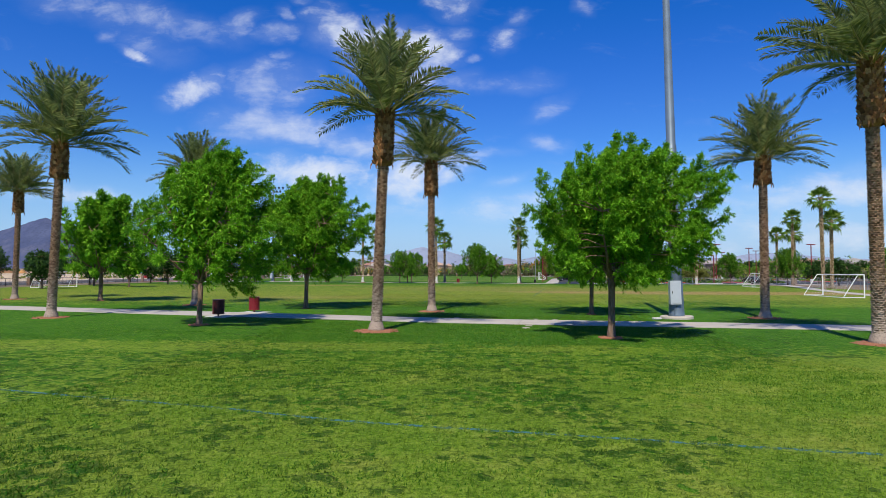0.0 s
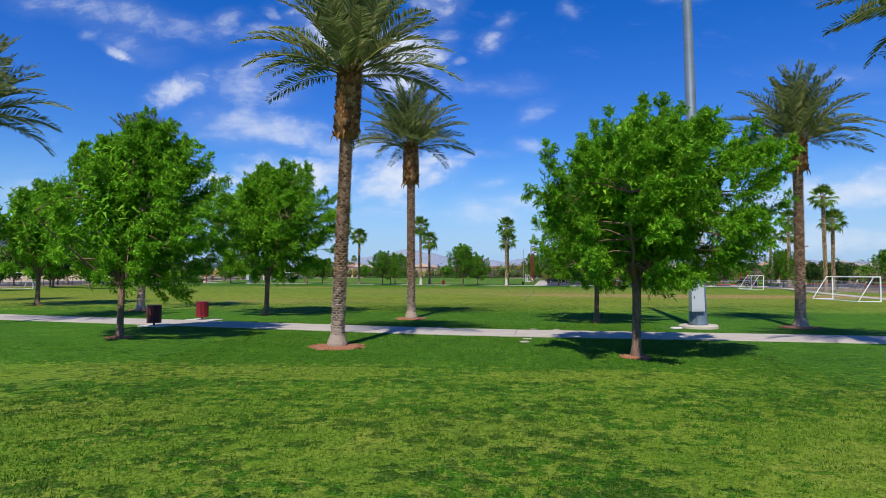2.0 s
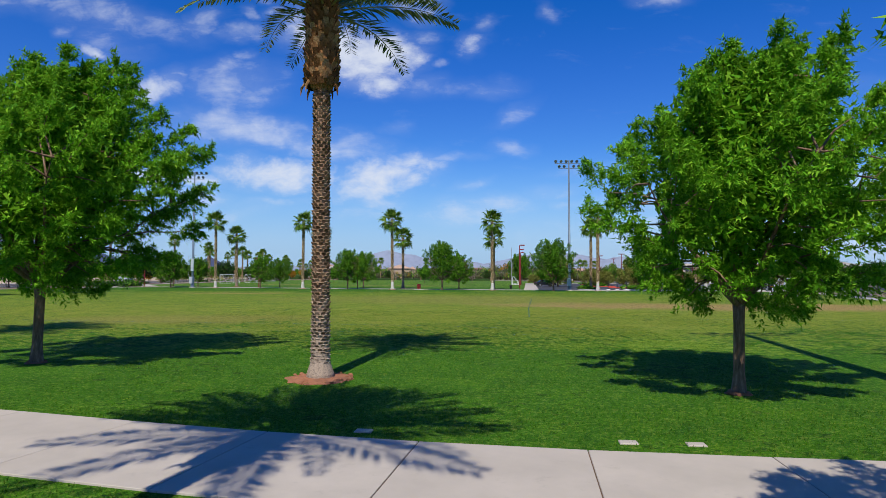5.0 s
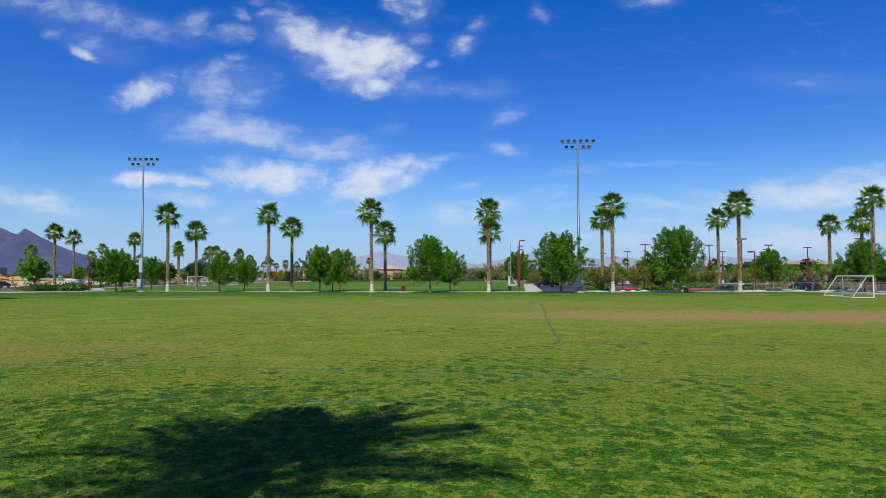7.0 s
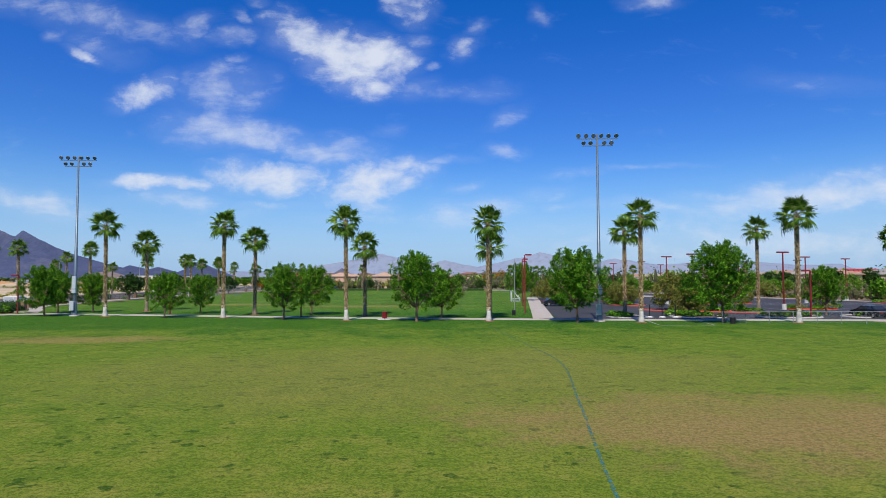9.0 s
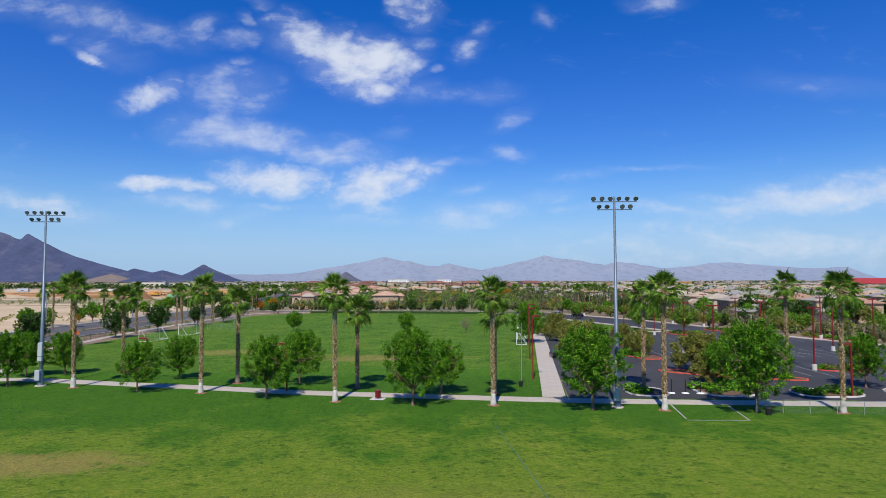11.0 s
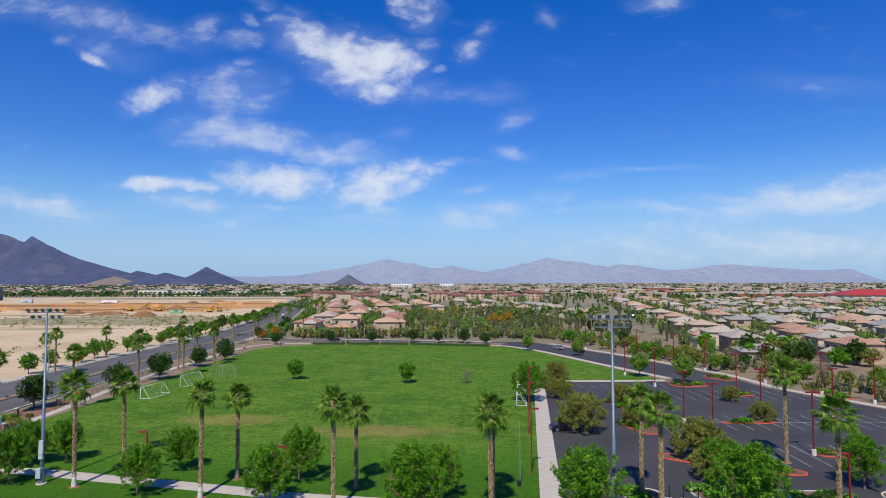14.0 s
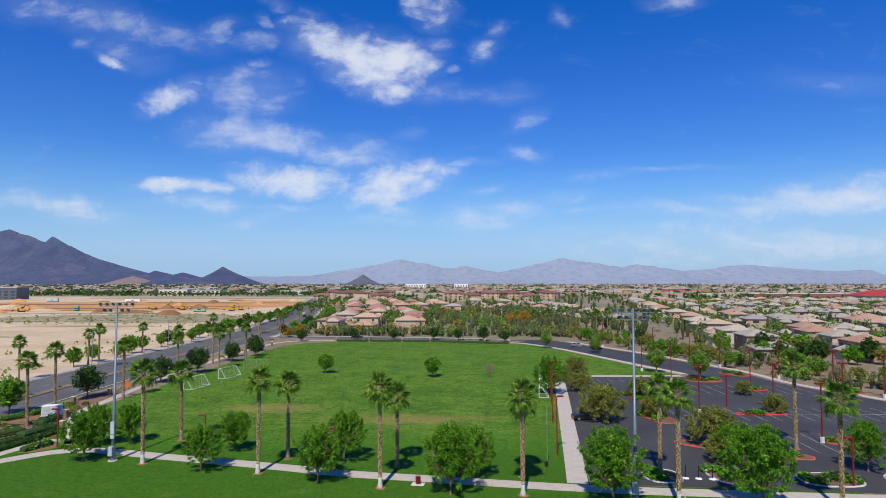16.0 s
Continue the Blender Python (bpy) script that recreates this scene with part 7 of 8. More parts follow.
# streets of grey-roofed houses to the east
for i in range(17):
    for j in range(28):
        u, v = 21.5 * i + (7 if i % 2 else 0), 19 * j
        x, y = 98 + u + 0.20 * v, 236 + v - 0.16 * u
        if y < 190 or y > 690 or x < 96 - (y - 235) * 0.28 or x > 440 or rng.random() < 0.07:
            continue
        put_house(HOUSES_GREY, rng.randrange(4), x + rng.uniform(-2.5, 2.5), y + rng.uniform(-2, 2), rng.choice((80, -100, -10, 170)) + rng.uniform(-6, 6), used_grey, 300)
        yard_spots += [(x + 10, y + 8), (x - 10, y + 9), (x + 10, y - 3)]
for i in range(3):
    for j in range(13):
        x, y = 46 + 24 * i - 0.12 * (j * 19), 395 + 19.5 * j
        if i == 0 and j < 5:
            continue
        put_house(HOUSES_GREY, rng.randrange(4), x, y, 90 if i % 2 else -90, used_grey, 400)
        yard_spots += [(x + 9, y + 8), (x - 9, y - 8)]


def apartment(x, y, turn, w, floors):
    top = empty("apartment_building", spot(x, y, -0.05, turn), "three-storey tan apartment building with red tile roofs", "apartment building", "apartment buildings")
    d, h = 13, 3.0 * floors
    part("wall", Mesh().box(-w / 2, -d / 2, -0.1, w / 2, d / 2, h), STUCCO, top)
    r = Mesh()
    hip(r, -w / 2, -d / 2, w / 2, d / 2, h + 0.2, 2.4, 1.0)
    part("roof", r, TILE_RED, top)
    for sx in (-0.33, 0.33):
        part("bay", Mesh().box(sx * w - 3, -d / 2 - 2.2, -0.1, sx * w + 3, -d / 2 + 0.1, h - 0.6), STUCCO, top)
        rr = Mesh()
        hip(rr, sx * w - 3, -d / 2 - 2.2, sx * w + 3, -d / 2 + 2, h - 0.4, 1.5, 0.6)
        part("bay_roof", rr, TILE_RED, top)
    for f in range(floors):
        for k in range(4):
            xx = -w / 2 + w * (k + 0.5) / 4
            yy = -d / 2 - (2.2 if abs(abs(xx) - 0.33 * w) < 3 else 0)
            part("window", Mesh().box(xx - 0.8, yy - 0.06, 3 * f + 0.9, xx + 0.8, yy + 0.06, 3 * f + 2.3), WINDOW_GLASS, top)


rng = random.Random(21)
for i in range(20):
    x = (-160 + (i % 4) * 24 if i < 8 else -2 + ((i - 8) % 6) * 24) + rng.uniform(-3, 3)
    y = 775 + (i // 4 % 2 if i < 8 else (i - 8) // 6) * 66 + rng.uniform(-10, 10)
    apartment(x, y, rng.choice((0, 0, 12, -15, 90)) + rng.uniform(-5, 5), rng.uniform(19, 24), 3 if i % 3 else 2)


def big_building(x, y, turn, w, d, h, wall, roof, label, pitched=False, bands=1):
    top = empty("public_building", spot(x, y, -0.05, turn), label, "building")
    part("wall", Mesh().box(-w / 2, -d / 2, -0.1, w / 2, d / 2, h), wall, top)
    r = Mesh()
    if pitched:
        hip(r, -w / 2, -d / 2, w / 2, d / 2, h + 0.2, h * 0.7, 1.5)
    else:
        r.box(-w / 2 - 0.5, -d / 2 - 0.5, h, w / 2 + 0.5, d / 2 + 0.5, h + 0.7, bevel=0.1)
    part("roof", r, roof, top)
    for b in range(bands):
        nwin = int(w / 7)
        for k in range(nwin):
            xx = -w / 2 + w * (k + 0.5) / nwin
            z = 1.2 + b * 3.8
            part("window", Mesh().box(xx - 2.0, -d / 2 - 0.08, z, xx + 2.0, -d / 2 + 0.05, z + 1.9), WINDOW_GLASS, top)
    return top


ORANGE = simple("orange_stucco", (0.42, 0.21, 0.055), 0.8, vary=0.2)
YELLOW_W = simple("yellow_stucco", (0.44, 0.30, 0.08), 0.8, vary=0.2)
BRICK_R = simple("red_brown_masonry", (0.33, 0.10, 0.07), 0.8, vary=0.2)
CREAM = simple("cream_stucco", (0.68, 0.62, 0.50), 0.8, vary=0.15)
GREY_ROOF = simple("flat_grey_roof", (0.48, 0.47, 0.45), 0.85, vary=0.2)
RED_ROOF = simple("bright_red_metal_roof", (0.42, 0.045, 0.035), 0.5, vary=0.15)
big_building(300, 1100, 4, 46, 22, 8, ORANGE, GREY_ROOF, "long orange stucco school building", bands=1)
big_building(336, 1085, 4, 34, 20, 7, YELLOW_W, GREY_ROOF, "yellow stucco school building", bands=1)
big_building(378, 1100, 4, 40, 22, 10, BRICK_R, GREY_ROOF, "red-brown masonry school building", bands=2)
big_building(420, 1090, 4, 34, 22, 9, ORANGE, GREY_ROOF, "orange stucco school building", bands=1)
big_building(462, 690, -8, 74, 40, 8, CREAM, RED_ROOF, "cream hall with a broad red metal roof", True, 1)
big_building(560, 690, -8, 70, 40, 8, CREAM, RED_ROOF, "cream hall with a broad red metal roof", True, 1)
big_building(470, 860, 0, 150, 30, 6, BRICK_R, GREY_ROOF, "long low masonry building", bands=1)
big_building(-450, 1010, 6, 44, 26, 9, CREAM, GREY_ROOF, "long cream office building", bands=2)
big_building(-400, 1020, 0, 46, 26, 8, CREAM, GREY_ROOF, "long cream office building", bands=2)
big_building(-330, 1050, 0, 30, 22, 6, CREAM, GREY_ROOF, "low cream shop building", bands=1)
big_building(-275, 1080, 0, 46, 22, 6, CREAM, GREY_ROOF, "low cream shop building", bands=1)
big_building(-570, 800, 10, 40, 30, 15, simple("slate_blue_cladding", (0.10, 0.115, 0.14), 0.5, vary=0.2), GREY_ROOF, "dark slate-blue office block", bands=3)
big_building(-110, 1790, 0, 60, 30, 14, WHITE_PAINT, GREY_ROOF, "far white hospital block", bands=3)
big_building(20, 1800, 0, 40, 30, 14, WHITE_PAINT, GREY_ROOF, "far white hospital block", bands=3)

tagged(part("far_house_wall", far_wall, FAR_STUCCO), "stucco walls of far houses", "houses", kind="stuff")
tagged(part("far_house_window", far_glass, WINDOW_GLASS), "dark windows of far houses", "houses", kind="stuff")
tagged(part("far_house_roof", far_pink, FAR_PINK), "terracotta tile roofs of far houses", "houses", kind="stuff")
tagged(part("far_house_roof", far_grey, FAR_GREY), "grey and tan tile roofs of far houses", "houses", kind="stuff")

# ---- woods among the houses ----


# dark core colour stands in for the shade inside tree crowns
TREE_SHADE_CORE = simple("tree_shade_core", (0.080, 0.085, 0.035), 0.9, vary=0.4, scale=3)


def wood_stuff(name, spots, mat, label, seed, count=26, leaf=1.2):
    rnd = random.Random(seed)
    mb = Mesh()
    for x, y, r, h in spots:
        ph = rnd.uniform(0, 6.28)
        # rough core in the shade colour, hidden behind the leaves
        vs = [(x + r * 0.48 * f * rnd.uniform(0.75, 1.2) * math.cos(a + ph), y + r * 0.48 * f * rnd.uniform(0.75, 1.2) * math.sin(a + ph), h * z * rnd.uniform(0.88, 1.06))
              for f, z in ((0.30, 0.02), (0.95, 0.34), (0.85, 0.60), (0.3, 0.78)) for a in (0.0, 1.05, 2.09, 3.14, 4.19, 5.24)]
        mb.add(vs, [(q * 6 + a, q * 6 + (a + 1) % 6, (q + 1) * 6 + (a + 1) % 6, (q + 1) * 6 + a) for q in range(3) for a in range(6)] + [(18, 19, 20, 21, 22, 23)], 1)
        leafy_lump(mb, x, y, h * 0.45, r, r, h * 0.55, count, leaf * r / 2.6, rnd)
    tagged(part(name, mb, [mat, TREE_SHADE_CORE]), label, "trees", kind="stuff")


rng = random.Random(31)
groups = {0: [], 1: [], 2: [], 3: [], 4: [], 5: []}
for x, y in yard_spots:
    for _ in range(rng.choice((1, 1, 2, 2))):
        groups[rng.choice((0, 0, 1, 1, 3, 3, 2))].append((x + rng.uniform(-3, 3), y + rng.uniform(-4, 4), rng.uniform(1.9, 3.6), rng.uniform(4.0, 8.5)))
for _ in range(330):
    y = rng.uniform(303, 318)
    x = rng.uniform(-68, 60)
    groups[rng.choice((1, 3, 3, 2, 4, 5, 0))].append((x, y + abs(x) * 0.02, rng.uniform(1.2, 2.4), rng.uniform(2.5, 5.5))) if rng.random() < 0.55 else None
for _ in range(150):
    y = rng.uniform(320, 640)
    x = 12 + (y - 320) * -0.32 + rng.uniform(-8, 8) + 14
    groups[rng.choice((1, 3, 3, 0))].append((x, y, rng.uniform(1.6, 2.8), rng.uniform(4, 7)))
for _ in range(320):
    y = rng.uniform(318, 520)
    x = rng.uniform(-16, 92) - (y - 320) * 0.12
    groups[rng.choice((0, 1, 3, 3, 2, 2, 5, 5, 4)) if x < 26 else rng.choice((0, 0, 0, 1, 2, 5))].append((x, y, rng.uniform(1.8, 3.2), rng.uniform(4, 6) if x < 26 else rng.uniform(5, 9)))
for _ in range(300):
    y = rng.uniform(160, 335)
    x = 82 - (y - 190) * 0.34 + rng.uniform(2, 26)
    groups[rng.choice((2, 2, 2, 3, 3, 1, 5, 5))].append((x, y, rng.uniform(0.8, 2.0), rng.uniform(1.2, 4.5)))
for _ in range(200):
    y = rng.uniform(600, 830)
    groups[rng.choice((0, 1, 1, 3, 2))].append((rng.uniform(-140, 420), y, rng.uniform(2, 3.4), rng.uniform(5, 9)))
for _ in range(110):
    y = rng.uniform(230, 560)
    groups[0].append((rng.uniform(95, 330) - (y - 230) * 0.1, y, rng.uniform(1.4, 2.6), rng.uniform(7, 10.5)))
for _ in range(160):
    y = rng.uniform(930, 1100)
    groups[rng.choice((0, 1, 0, 2))].append((rng.uniform(-760, -190), y, rng.uniform(2.5, 4), rng.uniform(5, 8)))
WOOD_MATS = [(DARK_LEAF, "dark green garden trees among the houses"), (FAR_LEAF, "green garden trees among the houses"), (OLIVE_LEAF, "olive-green desert trees among the houses"),
             (LIME_LEAF, "light green garden trees among the houses"), (GOLD_LEAF, "golden yellow blossoming trees among the houses"), (GREY_TWIG, "bare grey twiggy trees among the houses")]
for k, spots in groups.items():
    wood_stuff("garden_trees", spots, WOOD_MATS[k][0], WOOD_MATS[k][1], 60 + k, 44 if k != 5 else 34, 0.72)
for i in range(9):
    date = fan_palm(38 + 7 * i + (i % 3), 330 + 11 * (i % 4), 8.5, 230 + i, False, 1.5, 26, "broad palm beside the houses", "palms beside the houses", True)

# ---- far town ----
TOWN = Mat("far_town_blocks", 0.9, 0, 0.1)
TOWN.colour(TOWN.ramp(TOWN.island(), [(0.0, (0.30, 0.22, 0.17)), (0.3, (0.46, 0.38, 0.30)), (0.6, (0.34, 0.28, 0.23)), (0.8, (0.48, 0.43, 0.36)), (1.0, (0.34, 0.17, 0.13))]))
rng = random.Random(41)
town, woods = Mesh(), Mesh()
for _ in range(2600):
    y = 860 * math.exp(rng.random() * 1.62)
    u = rng.uniform(-0.85, 0.9)
    x = u * y
    if math.hypot(x, y) > 4700 or (u < -0.16 and y < 1120):
        continue
    w, d, h = rng.uniform(9, 26), rng.uniform(9, 20), rng.uniform(3.5, 7.5)
    m = spot(x, y, 0, rng.uniform(-20, 20))
    town.box(-w / 2, -d / 2, -0.1, w / 2, d / 2, h, at=m)
for _ in range(5200):
    y = 830 * math.exp(rng.random() * 1.65)
    u = rng.uniform(-0.85, 0.9)
    x = u * y
    if math.hypot(x, y) > 4700 or (u < -0.16 and y < 960):
        continue
    leafy_lump(woods, x, y, 2.6, rng.uniform(3, 7), 4, rng.uniform(2.5, 4.5), 9, 4.0, rng)
for _ in range(1500):
    y = rng.uniform(950, 3000)
    x = rng.uniform(-0.85, -0.14) * y
    leafy_lump(woods, x, y, 2.2, rng.uniform(3, 9), 4, rng.uniform(2, 3.6), 9, 4.0, rng) if math.hypot(x, y) < 4600 else None
tagged(part("far_town", town, TOWN.mat), "far low tan and white town buildings", "town", kind="stuff")
tagged(part("far_woods", woods, DARK_LEAF), "far dark green trees of the town", "trees", kind="stuff")

# ---- building site ----
SAND = earth_material("graded_sand", (0.64, 0.505, 0.34), (0.57, 0.435, 0.285), (0.46, 0.34, 0.21), 0.03)
DIRT = earth_material("orange_dug_earth", (0.62, 0.31, 0.11), (0.50, 0.25, 0.09), (0.62, 0.42, 0.23), 0.03)
SPOIL = earth_material("brown_spoil", (0.30, 0.16, 0.07), (0.24, 0.13, 0.06), (0.36, 0.21, 0.10), 0.06)
SCRUB = earth_material("scrub_ground", (0.44, 0.35, 0.23), (0.30, 0.26, 0.15), (0.18, 0.18, 0.09), 0.08)


def blob(cx, cy, rx, ry, seed):
    rnd = random.Random(seed)
    ph = [rnd.uniform(0, 6.28) for _ in range(4)]
    out = []
    for k in range(48):
        a = 2 * math.pi * k / 48
        f = 1 + 0.16 * math.sin(2 * a + ph[0]) + 0.12 * math.sin(3 * a + ph[1]) + 0.08 * math.sin(5 * a + ph[2]) + 0.05 * math.sin(9 * a + ph[3])
        out.append((cx + rx * f * math.cos(a), cy + ry * f * math.sin(a)))
    return out


sheet("building_site", [(-104.6, 40), (-104.6, 300), (-107, 352), (-112, 400), (-121, 450), (-140, 560), (-172, 720), (-196, 850), (-206, 930), (-430, 940), (-760, 935), (-900, 700), (-700, 300), (-420, 40)],
      -0.09, SAND, "graded pale sand of a building site", "ground")
sheet("dug_earth", blob(-380, 610, 250, 120, 1), -0.08, DIRT, "orange dug earth on the building site", "ground")
sheet("dug_earth", blob(-215, 650, 66, 110, 2), -0.078, DIRT, "orange dug earth on the building site", "ground")
for cx, cy, rx, ry in ((-300, 560, 90, 14), (-420, 640, 120, 16), (-260, 690, 70, 18), (-360, 520, 80, 8), (-230, 600, 40, 10), (-480, 560, 90, 12)):
    sheet("spoil_strip", blob(cx, cy, rx, ry, int(cx + cy)), -0.072, SPOIL, "strip of darker brown spoil on the building site", "ground")
for cx, cy, rx, ry in ((-330, 400, 90, 5), (-420, 470, 110, 6), (-260, 480, 70, 5), (-190, 360, 40, 4), (-300, 330, 60, 3.5), (-210, 300, 30, 3)):
    sheet("wheel_track", blob(cx, cy, rx, ry, int(cx - cy)), -0.074, SCRUB, "worn grey-brown wheel track in sand", "ground")
sheet("scrub_patch", blob(-205, 425, 84, 50, 3), -0.08, SCRUB, "grey-green scrub patch on the building site", "ground")
sheet("scrub_patch", blob(-300, 860, 190, 40, 4), -0.077, SCRUB, "grey-green scrub patch on the building site", "ground")
rng = random.Random(63)
bushes = Mesh()
for _ in range(420):
    a, f = rng.uniform(0, 6.283), math.sqrt(rng.random())
    x, y = (-205 + 95 * f * math.cos(a), 425 + 58 * f * math.sin(a)) if rng.random() < 0.65 else (-113 - rng.random() ** 2 * 40, rng.uniform(170, 400))
    leafy_lump(bushes, x, y, -0.05, rng.uniform(0.5, 1.4), rng.uniform(0.5, 1.4), rng.uniform(0.4, 1.1), 9, 0.7, rng)
tagged(part("scrub_bush", bushes, OLIVE_LEAF), "low olive-grey desert scrub on sand", "scrub", kind="stuff")
MACHINE = simple("machine_yellow_paint", (0.55, 0.30, 0.03), 0.5, vary=0.25)
MACHINE_R = simple("machine_red_paint", (0.45, 0.04, 0.02), 0.5, vary=0.25)


def excavator(x, y, turn, s=1.0, red=False):
    top = empty("excavator", spot(x, y, -0.08, turn, s), ("red" if red else "yellow") + " tracked excavator on dug earth", "excavator", "machines on the building site")
    mat = MACHINE_R if red else MACHINE
    for sy in (-1.1, 1.1):
        part("track", Mesh().box(-2.2, sy - 0.35, 0, 2.2, sy + 0.35, 0.9, bevel=0.25), BLACK, top)
    part("house", Mesh().box(-2.4, -1.3, 1.0, 1.2, 1.3, 2.2, bevel=0.15), mat, top)
    cab = part("cab", Mesh().box(0.1, -1.3, 2.15, 1.5, -0.2, 3.2, bevel=0.1), mat, top)
    part("pane", Mesh().box(0.3, -1.33, 2.4, 1.53, -0.3, 3.0), CAR_GLASS, cab)
    part("boom", Mesh().tube([(1.0, 0.2, 2.0), (3.0, 0.2, 4.6), (5.2, 0.2, 4.3)], [0.35, 0.32, 0.22], 6), mat, top)
    part("arm", Mesh().tube([(5.2, 0.2, 4.3), (6.0, 0.2, 1.6)], [0.22, 0.16], 6), mat, top)
    part("bucket", Mesh().box(5.4, -0.4, 0.7, 6.5, 0.8, 1.6, bevel=0.25), BLACK, top)


for x, y, t, r in ((-330, 500, 200, False), (-345, 520, 20, True), (-248, 540, 160, False), (-230, 548, 30, False), (-222, 536, 10, False), (-190, 560, 40, False), (-176, 520, 190, False), (-270, 610, 70, False), (-172, 530, 20, False)):
    excavator(x, y, t, 0.95, r)


def trailer(x, y, turn, mat, label, w=12.0, h=3.0):
    top = empty("site_trailer", spot(x, y, -0.08, turn), label, "site trailer", "trailers on the building site")
    part("body", Mesh().box(-w / 2, -1.4, 0.5, w / 2, 1.4, h, bevel=0.05), mat, top)
    part("skirt", Mesh().box(-w / 2 + 0.3, -1.2, 0, w / 2 - 0.3, 1.2, 0.5), BLACK, top)
    part("window", Mesh().box(-1.2, -1.45, 1.4, 1.2, -1.38, 2.2), WINDOW_GLASS, top)


trailer(-352, 700, 5, WHITE_PAINT, "long white site trailer on sand", 16, 3.4)
trailer(-455, 720, 5, GREY_BOX, "grey site trailer on sand", 12, 4)
trailer(-300, 520, 10, simple("teal_plastic", (0.10, 0.40, 0.36), 0.5), "small teal portable cabin on sand", 3, 3.4)
trailer(-195, 505, 5, simple("green_pipe_stack", (0.20, 0.50, 0.30), 0.5), "stack of green pipes on sand", 9, 2.2)

rng = random.Random(77)
for _ in range(34):
    x, y = rng.uniform(-520, -180), rng.uniform(470, 760)
    w, h = rng.uniform(5, 18), rng.uniform(1.2, 3.6)
    pile = Mesh()
    n = 18
    rings = [(1.0, 0.0), (0.72, 0.45), (0.38, 0.85), (0.08, 1.0)]
    vs = [(w * f * (1 + rng.uniform(-.12, .12)) * math.cos(6.283 * k / n), w * 0.6 * f * (1 + rng.uniform(-.12, .12)) * math.sin(6.283 * k / n), h * z) for f, z in rings for k in range(n)]
    pile.add(vs, [(r * n + k, r * n + (k + 1) % n, (r + 1) * n + (k + 1) % n, (r + 1) * n + k) for r in range(3) for k in range(n)] + [tuple(3 * n + k for k in range(n))])
    tagged(part("earth_mound", pile, DIRT if rng.random() < 0.5 else SPOIL if rng.random() < 0.6 else SAND, m=spot(x, y, -0.1, rng.uniform(0, 180))), "heap of dug earth on the building site", "earth heap", "earth heaps")

# ---- thin masts and street lamps beyond ----


def mast(x, y, h, label, arm=0.0):
    top = empty("lamp_mast", spot(x, y), label, "street lamp", "street lamps of the town")
    part("pole", Mesh().tube([(0, 0, 0), (0, 0, h)], [0.11, 0.06], 6), FENCE_GREY, top)
    if arm:
        part("arm", Mesh().tube([(0, 0, h), (arm * 0.6, 0, h + 0.4), (arm, 0, h + 0.4)], 0.045, 5), FENCE_GREY, top)
        part("lamp_head", Mesh().box(arm - 0.1, -0.15, h + 0.32, arm + 0.7, 0.15, h + 0.46, bevel=0.03), FENCE_GREY, top)


for k in range(9):
    mast(-101.6 + bend_x(170 + 45 * k), 170 + 45 * k, 9.5, "grey street lamp beside the avenue", 2.2)
for x, y, h in ((-430, 1000, 34), (-280, 1060, 34), (300, 1000, 32), (395, 1020, 36), (520, 1000, 30), (600, 1050, 33), (210, 1100, 30), (-60, 900, 26), (-120, 700, 15)):
    mast(x, y, h, "tall thin grey mast beyond the houses")

# ---- mountains ----


def ridge(name, y0, peaks, base, rough, mat, label, u0, u1, n, seed, depth=500.0):
    """A mountain chain as a slope of gullies under a ridge line made of single peaks."""
    mb = Mesh()
    rows = 9
    vs = []
    for i in range(n + 1):
        u = u0 + (u1 - u0) * i / n
        h = base
        for pu, ph, wl, wr in peaks:
            d = (pu - u) / wl if u < pu else (u - pu) / wr
            if d < 1:
                h = max(h, base + (ph - base) * (1 - d) ** 1.25)
        h *= 1 + rough * noise.fractal(Vector((u * 28, seed, 0)), 0.9, 2.1, 6)
        for r in range(rows + 1):
            t = r / rows
            g = noise.fractal(Vector((u * 40, t * 3 + seed, 1.7)), 0.8, 2.0, 5)
            y = y0 - depth * (1 - t)
            z = h * y0 * t ** 1.35 * (1 + 0.22 * g * (1 - t) * 2)
            vs.append((u * y0 + g * 26 * (1 - t), y + g * 60 * (1 - t), -2 + z))
    w = rows + 1
    mb.add(vs, [(i * w + r, (i + 1) * w + r, (i + 1) * w + r + 1, i * w + r + 1) for i in range(n) for r in range(rows)])
    return tagged(part(name, mb, mat, smooth=True), label, "mountain", kind="structure")


# western rock: the blue cast of distance haze is mixed into its colour
HAZED_DARK_ROCK = earth_material("haze_tinted_dark_rock", (0.082, 0.100, 0.175), (0.060, 0.076, 0.145), (0.110, 0.118, 0.175), 0.006)
# far range: distance haze is painted in as a pale blue base colour
HAZED_FAR_ROCK = earth_material("haze_tinted_far_rock", (0.262, 0.300, 0.385), (0.250, 0.292, 0.382), (0.278, 0.308, 0.382), 0.002)
# lone hill: bluish grey with the haze before it painted in
HAZED_HILL_ROCK = earth_material("haze_tinted_hill_rock", (0.14, 0.145, 0.19), (0.11, 0.118, 0.16), (0.16, 0.16, 0.20), 0.006)
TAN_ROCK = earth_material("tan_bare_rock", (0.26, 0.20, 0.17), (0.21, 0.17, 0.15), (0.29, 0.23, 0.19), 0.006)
ridge("mountain_west", 3500, [(-.745, .0930, .40, .33), (-.672, .0800, .12, .20), (-.497, .024, .05, .12), (-.384, .0305, .055, .075), (-.45, .021, .1, .09)], 0.001, 0.035, HAZED_DARK_ROCK, "dark bare desert mountains on the horizon", -1.0, -0.31, 220, 3.0)
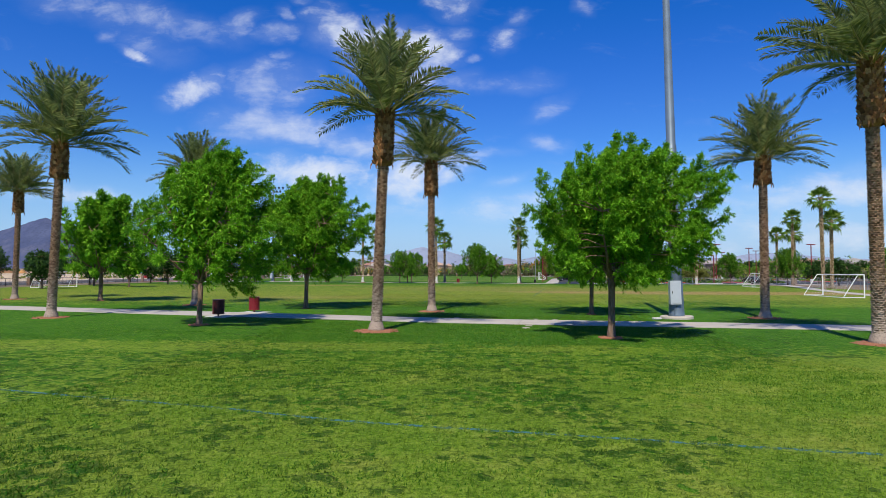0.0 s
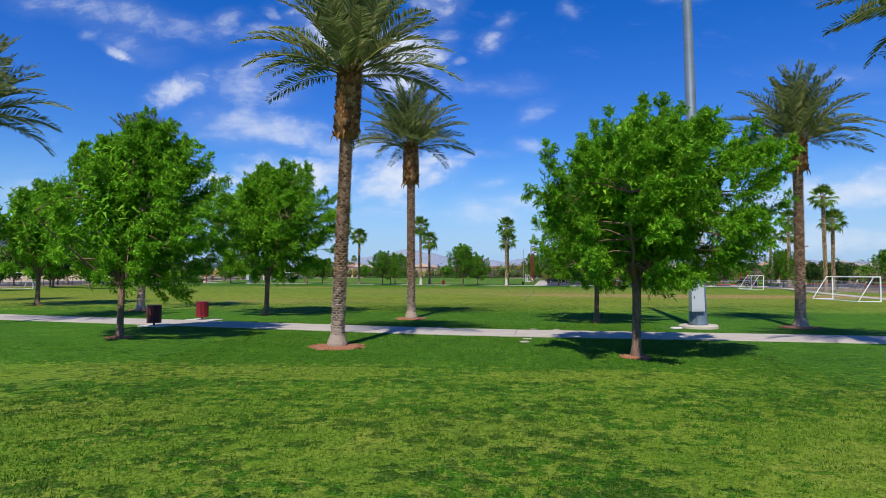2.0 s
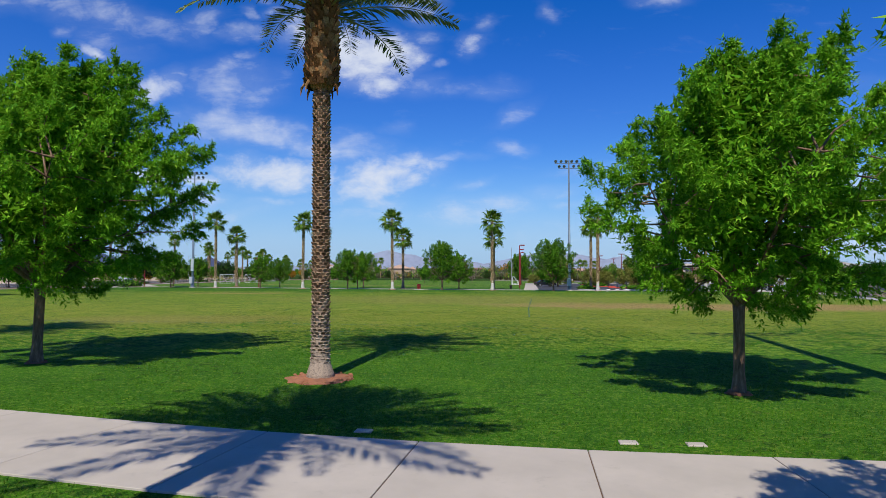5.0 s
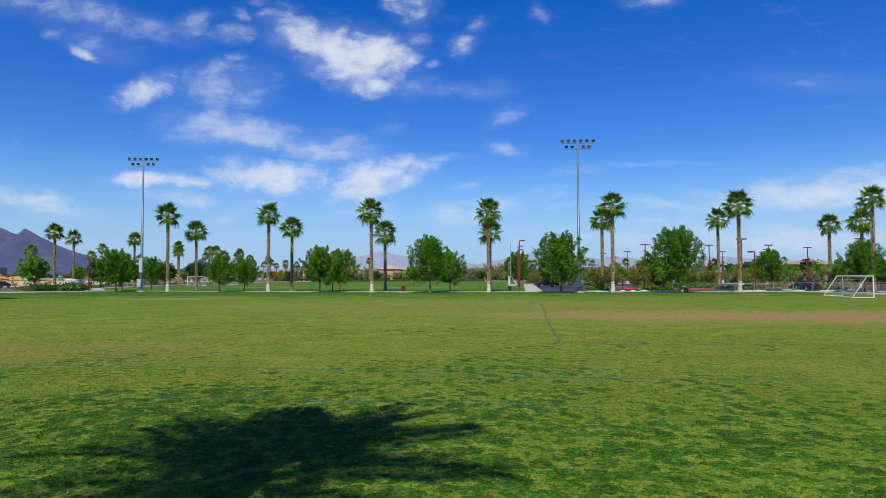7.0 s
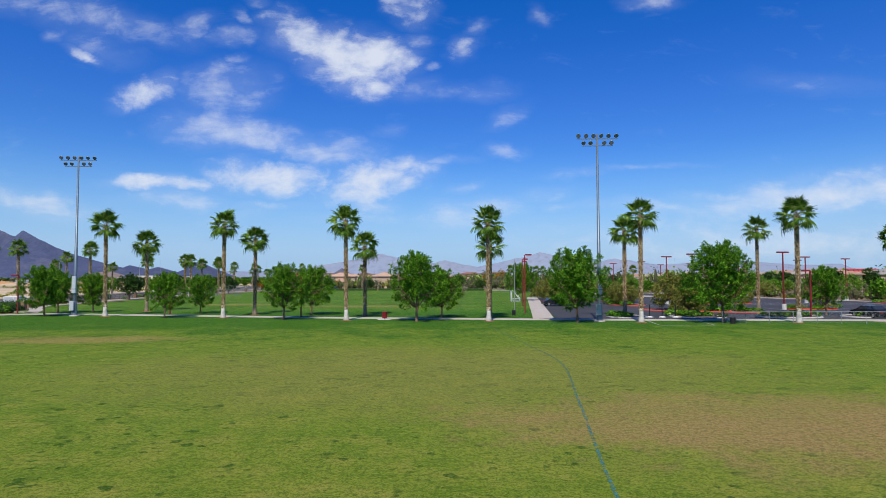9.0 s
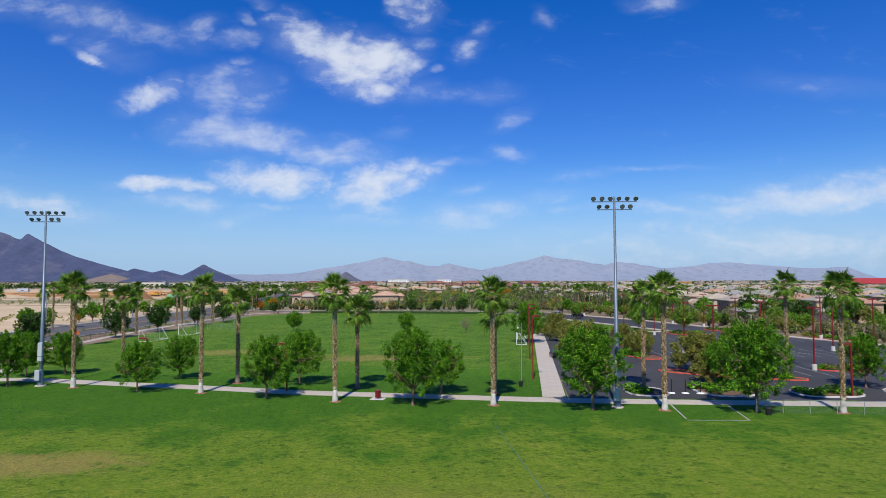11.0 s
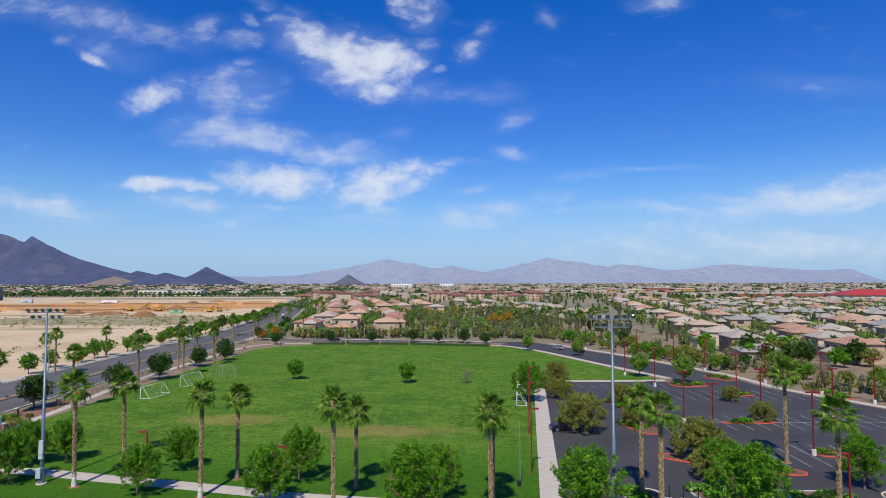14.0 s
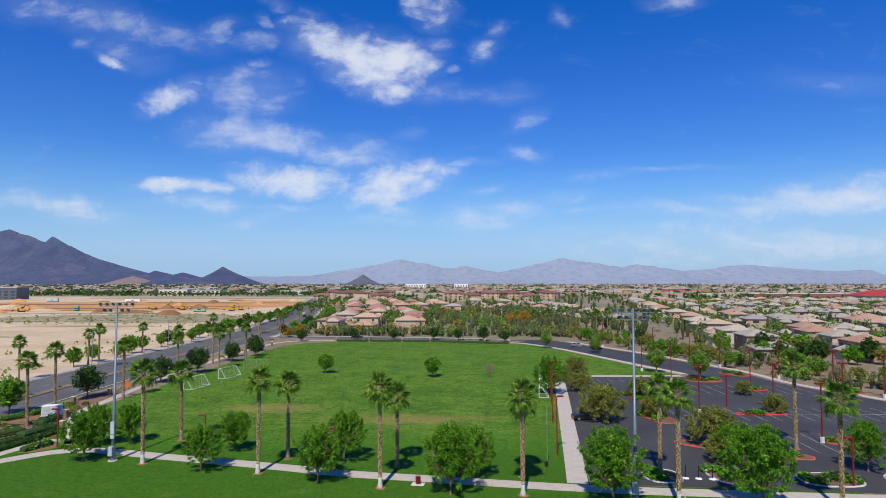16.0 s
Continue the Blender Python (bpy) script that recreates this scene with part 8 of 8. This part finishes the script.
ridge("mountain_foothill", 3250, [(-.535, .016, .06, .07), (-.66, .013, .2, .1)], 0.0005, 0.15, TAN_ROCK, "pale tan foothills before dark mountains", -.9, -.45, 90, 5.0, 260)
ridge("mountain_hill", 3000, [(-.150, .0185, .036, .036)], 0.0005, 0.10, HAZED_HILL_ROCK, "small grey lone hill before far mountains", -.195, -.105, 60, 8.0, 220)
ridge("mountain_far", 4050, [(-.26, .012, .12, .1), (-.089, .0405, .17, .20), (.02, .030, .1, .1), (.176, .0430, .15, .24), (.30, .034, .1, .15), (.478, .032, .22, .30), (.70, .025, .3, .3)], 0.013, 0.07, HAZED_FAR_ROCK, "pale hazy mountain range on the horizon", -.36, .68, 260, 12.0, 420)


# ---- grass blades and tufts near the walk ----
BLADE = grass_material("standing_grass", True)
TUFT = leaf_material("tuft_blade", (0.022, 0.095, 0.005), (0.042, 0.150, 0.008), (0.090, 0.220, 0.016), 0.3, 0.5)


def on_path(x, y):
    for pts, half in PATH_LINES[:1]:
        for a, b in zip(pts, pts[1:]):
            if abs((a.x + b.x) / 2 - x) < 3:
                d = b - a
                t = max(0, min(1, ((x - a.x) * d.x + (y - a.y) * d.y) / d.length_squared))
                if math.hypot(a.x + d.x * t - x, a.y + d.y * t - y) < half + 0.06:
                    return True
    return False


def blades(name, mat, label, areas, height, seed, clumped):
    rnd = random.Random(seed)
    vs, fs = [], []

    def blade(x, y, h):
        a = rnd.uniform(0, 6.283)
        w = 0.007 + 0.006 * rnd.random()
        lx, ly = rnd.gauss(0.2, 0.45) * h, rnd.gauss(0, 0.45) * h
        o = len(vs)
        vs.extend(((x - w * math.cos(a), y - w * math.sin(a), -0.005), (x + w * math.cos(a), y + w * math.sin(a), -0.005), (x + lx, y + ly, h)))
        fs.append((o, o + 1, o + 2))
    for x0, y0, x1, y1, count in areas:
        for _ in range(count):
            x, y = rnd.uniform(x0, x1), rnd.uniform(y0, y1)
            if clumped:
                if noise.noise(Vector((x * 0.22, y * 0.22, seed))) + 0.5 * noise.noise(Vector((x * 0.7, y * 0.7, seed + 4))) < -0.02 or on_path(x, y):
                    continue
                r = rnd.uniform(0.06, 0.17)
                for _ in range(22):
                    px, py = x + rnd.gauss(0, r * 1.4), y + rnd.gauss(0, r * 1.0)
                    blade(px, py, height * rnd.uniform(0.6, 1.25))
            elif not on_path(x, y):
                blade(x, y, height * rnd.uniform(0.5, 1.3))
    me = bpy.data.meshes.new(name)
    me.from_pydata(vs, [], fs)
    me.materials.append(mat)
    tagged(new(name, me), label, "grass", kind="stuff")


blades("grass_blades", BLADE, "short mown grass blades of the lawn", [(-9, 3, 9, 14, 70000), (-9, 14, 8, 30, 60000), (-9, 30, 9, 48, 34000), (-14, 48, 15, 60, 14000)], 0.042, 3, False)
blades("grass_tufts", TUFT, "darker taller grass tufts in the lawn", [(-9, 2, 9, 13, 900), (-20, 8, 20, 22, 1600), (-18, 36, 18, 46, 700)], 0.036, 7, True)
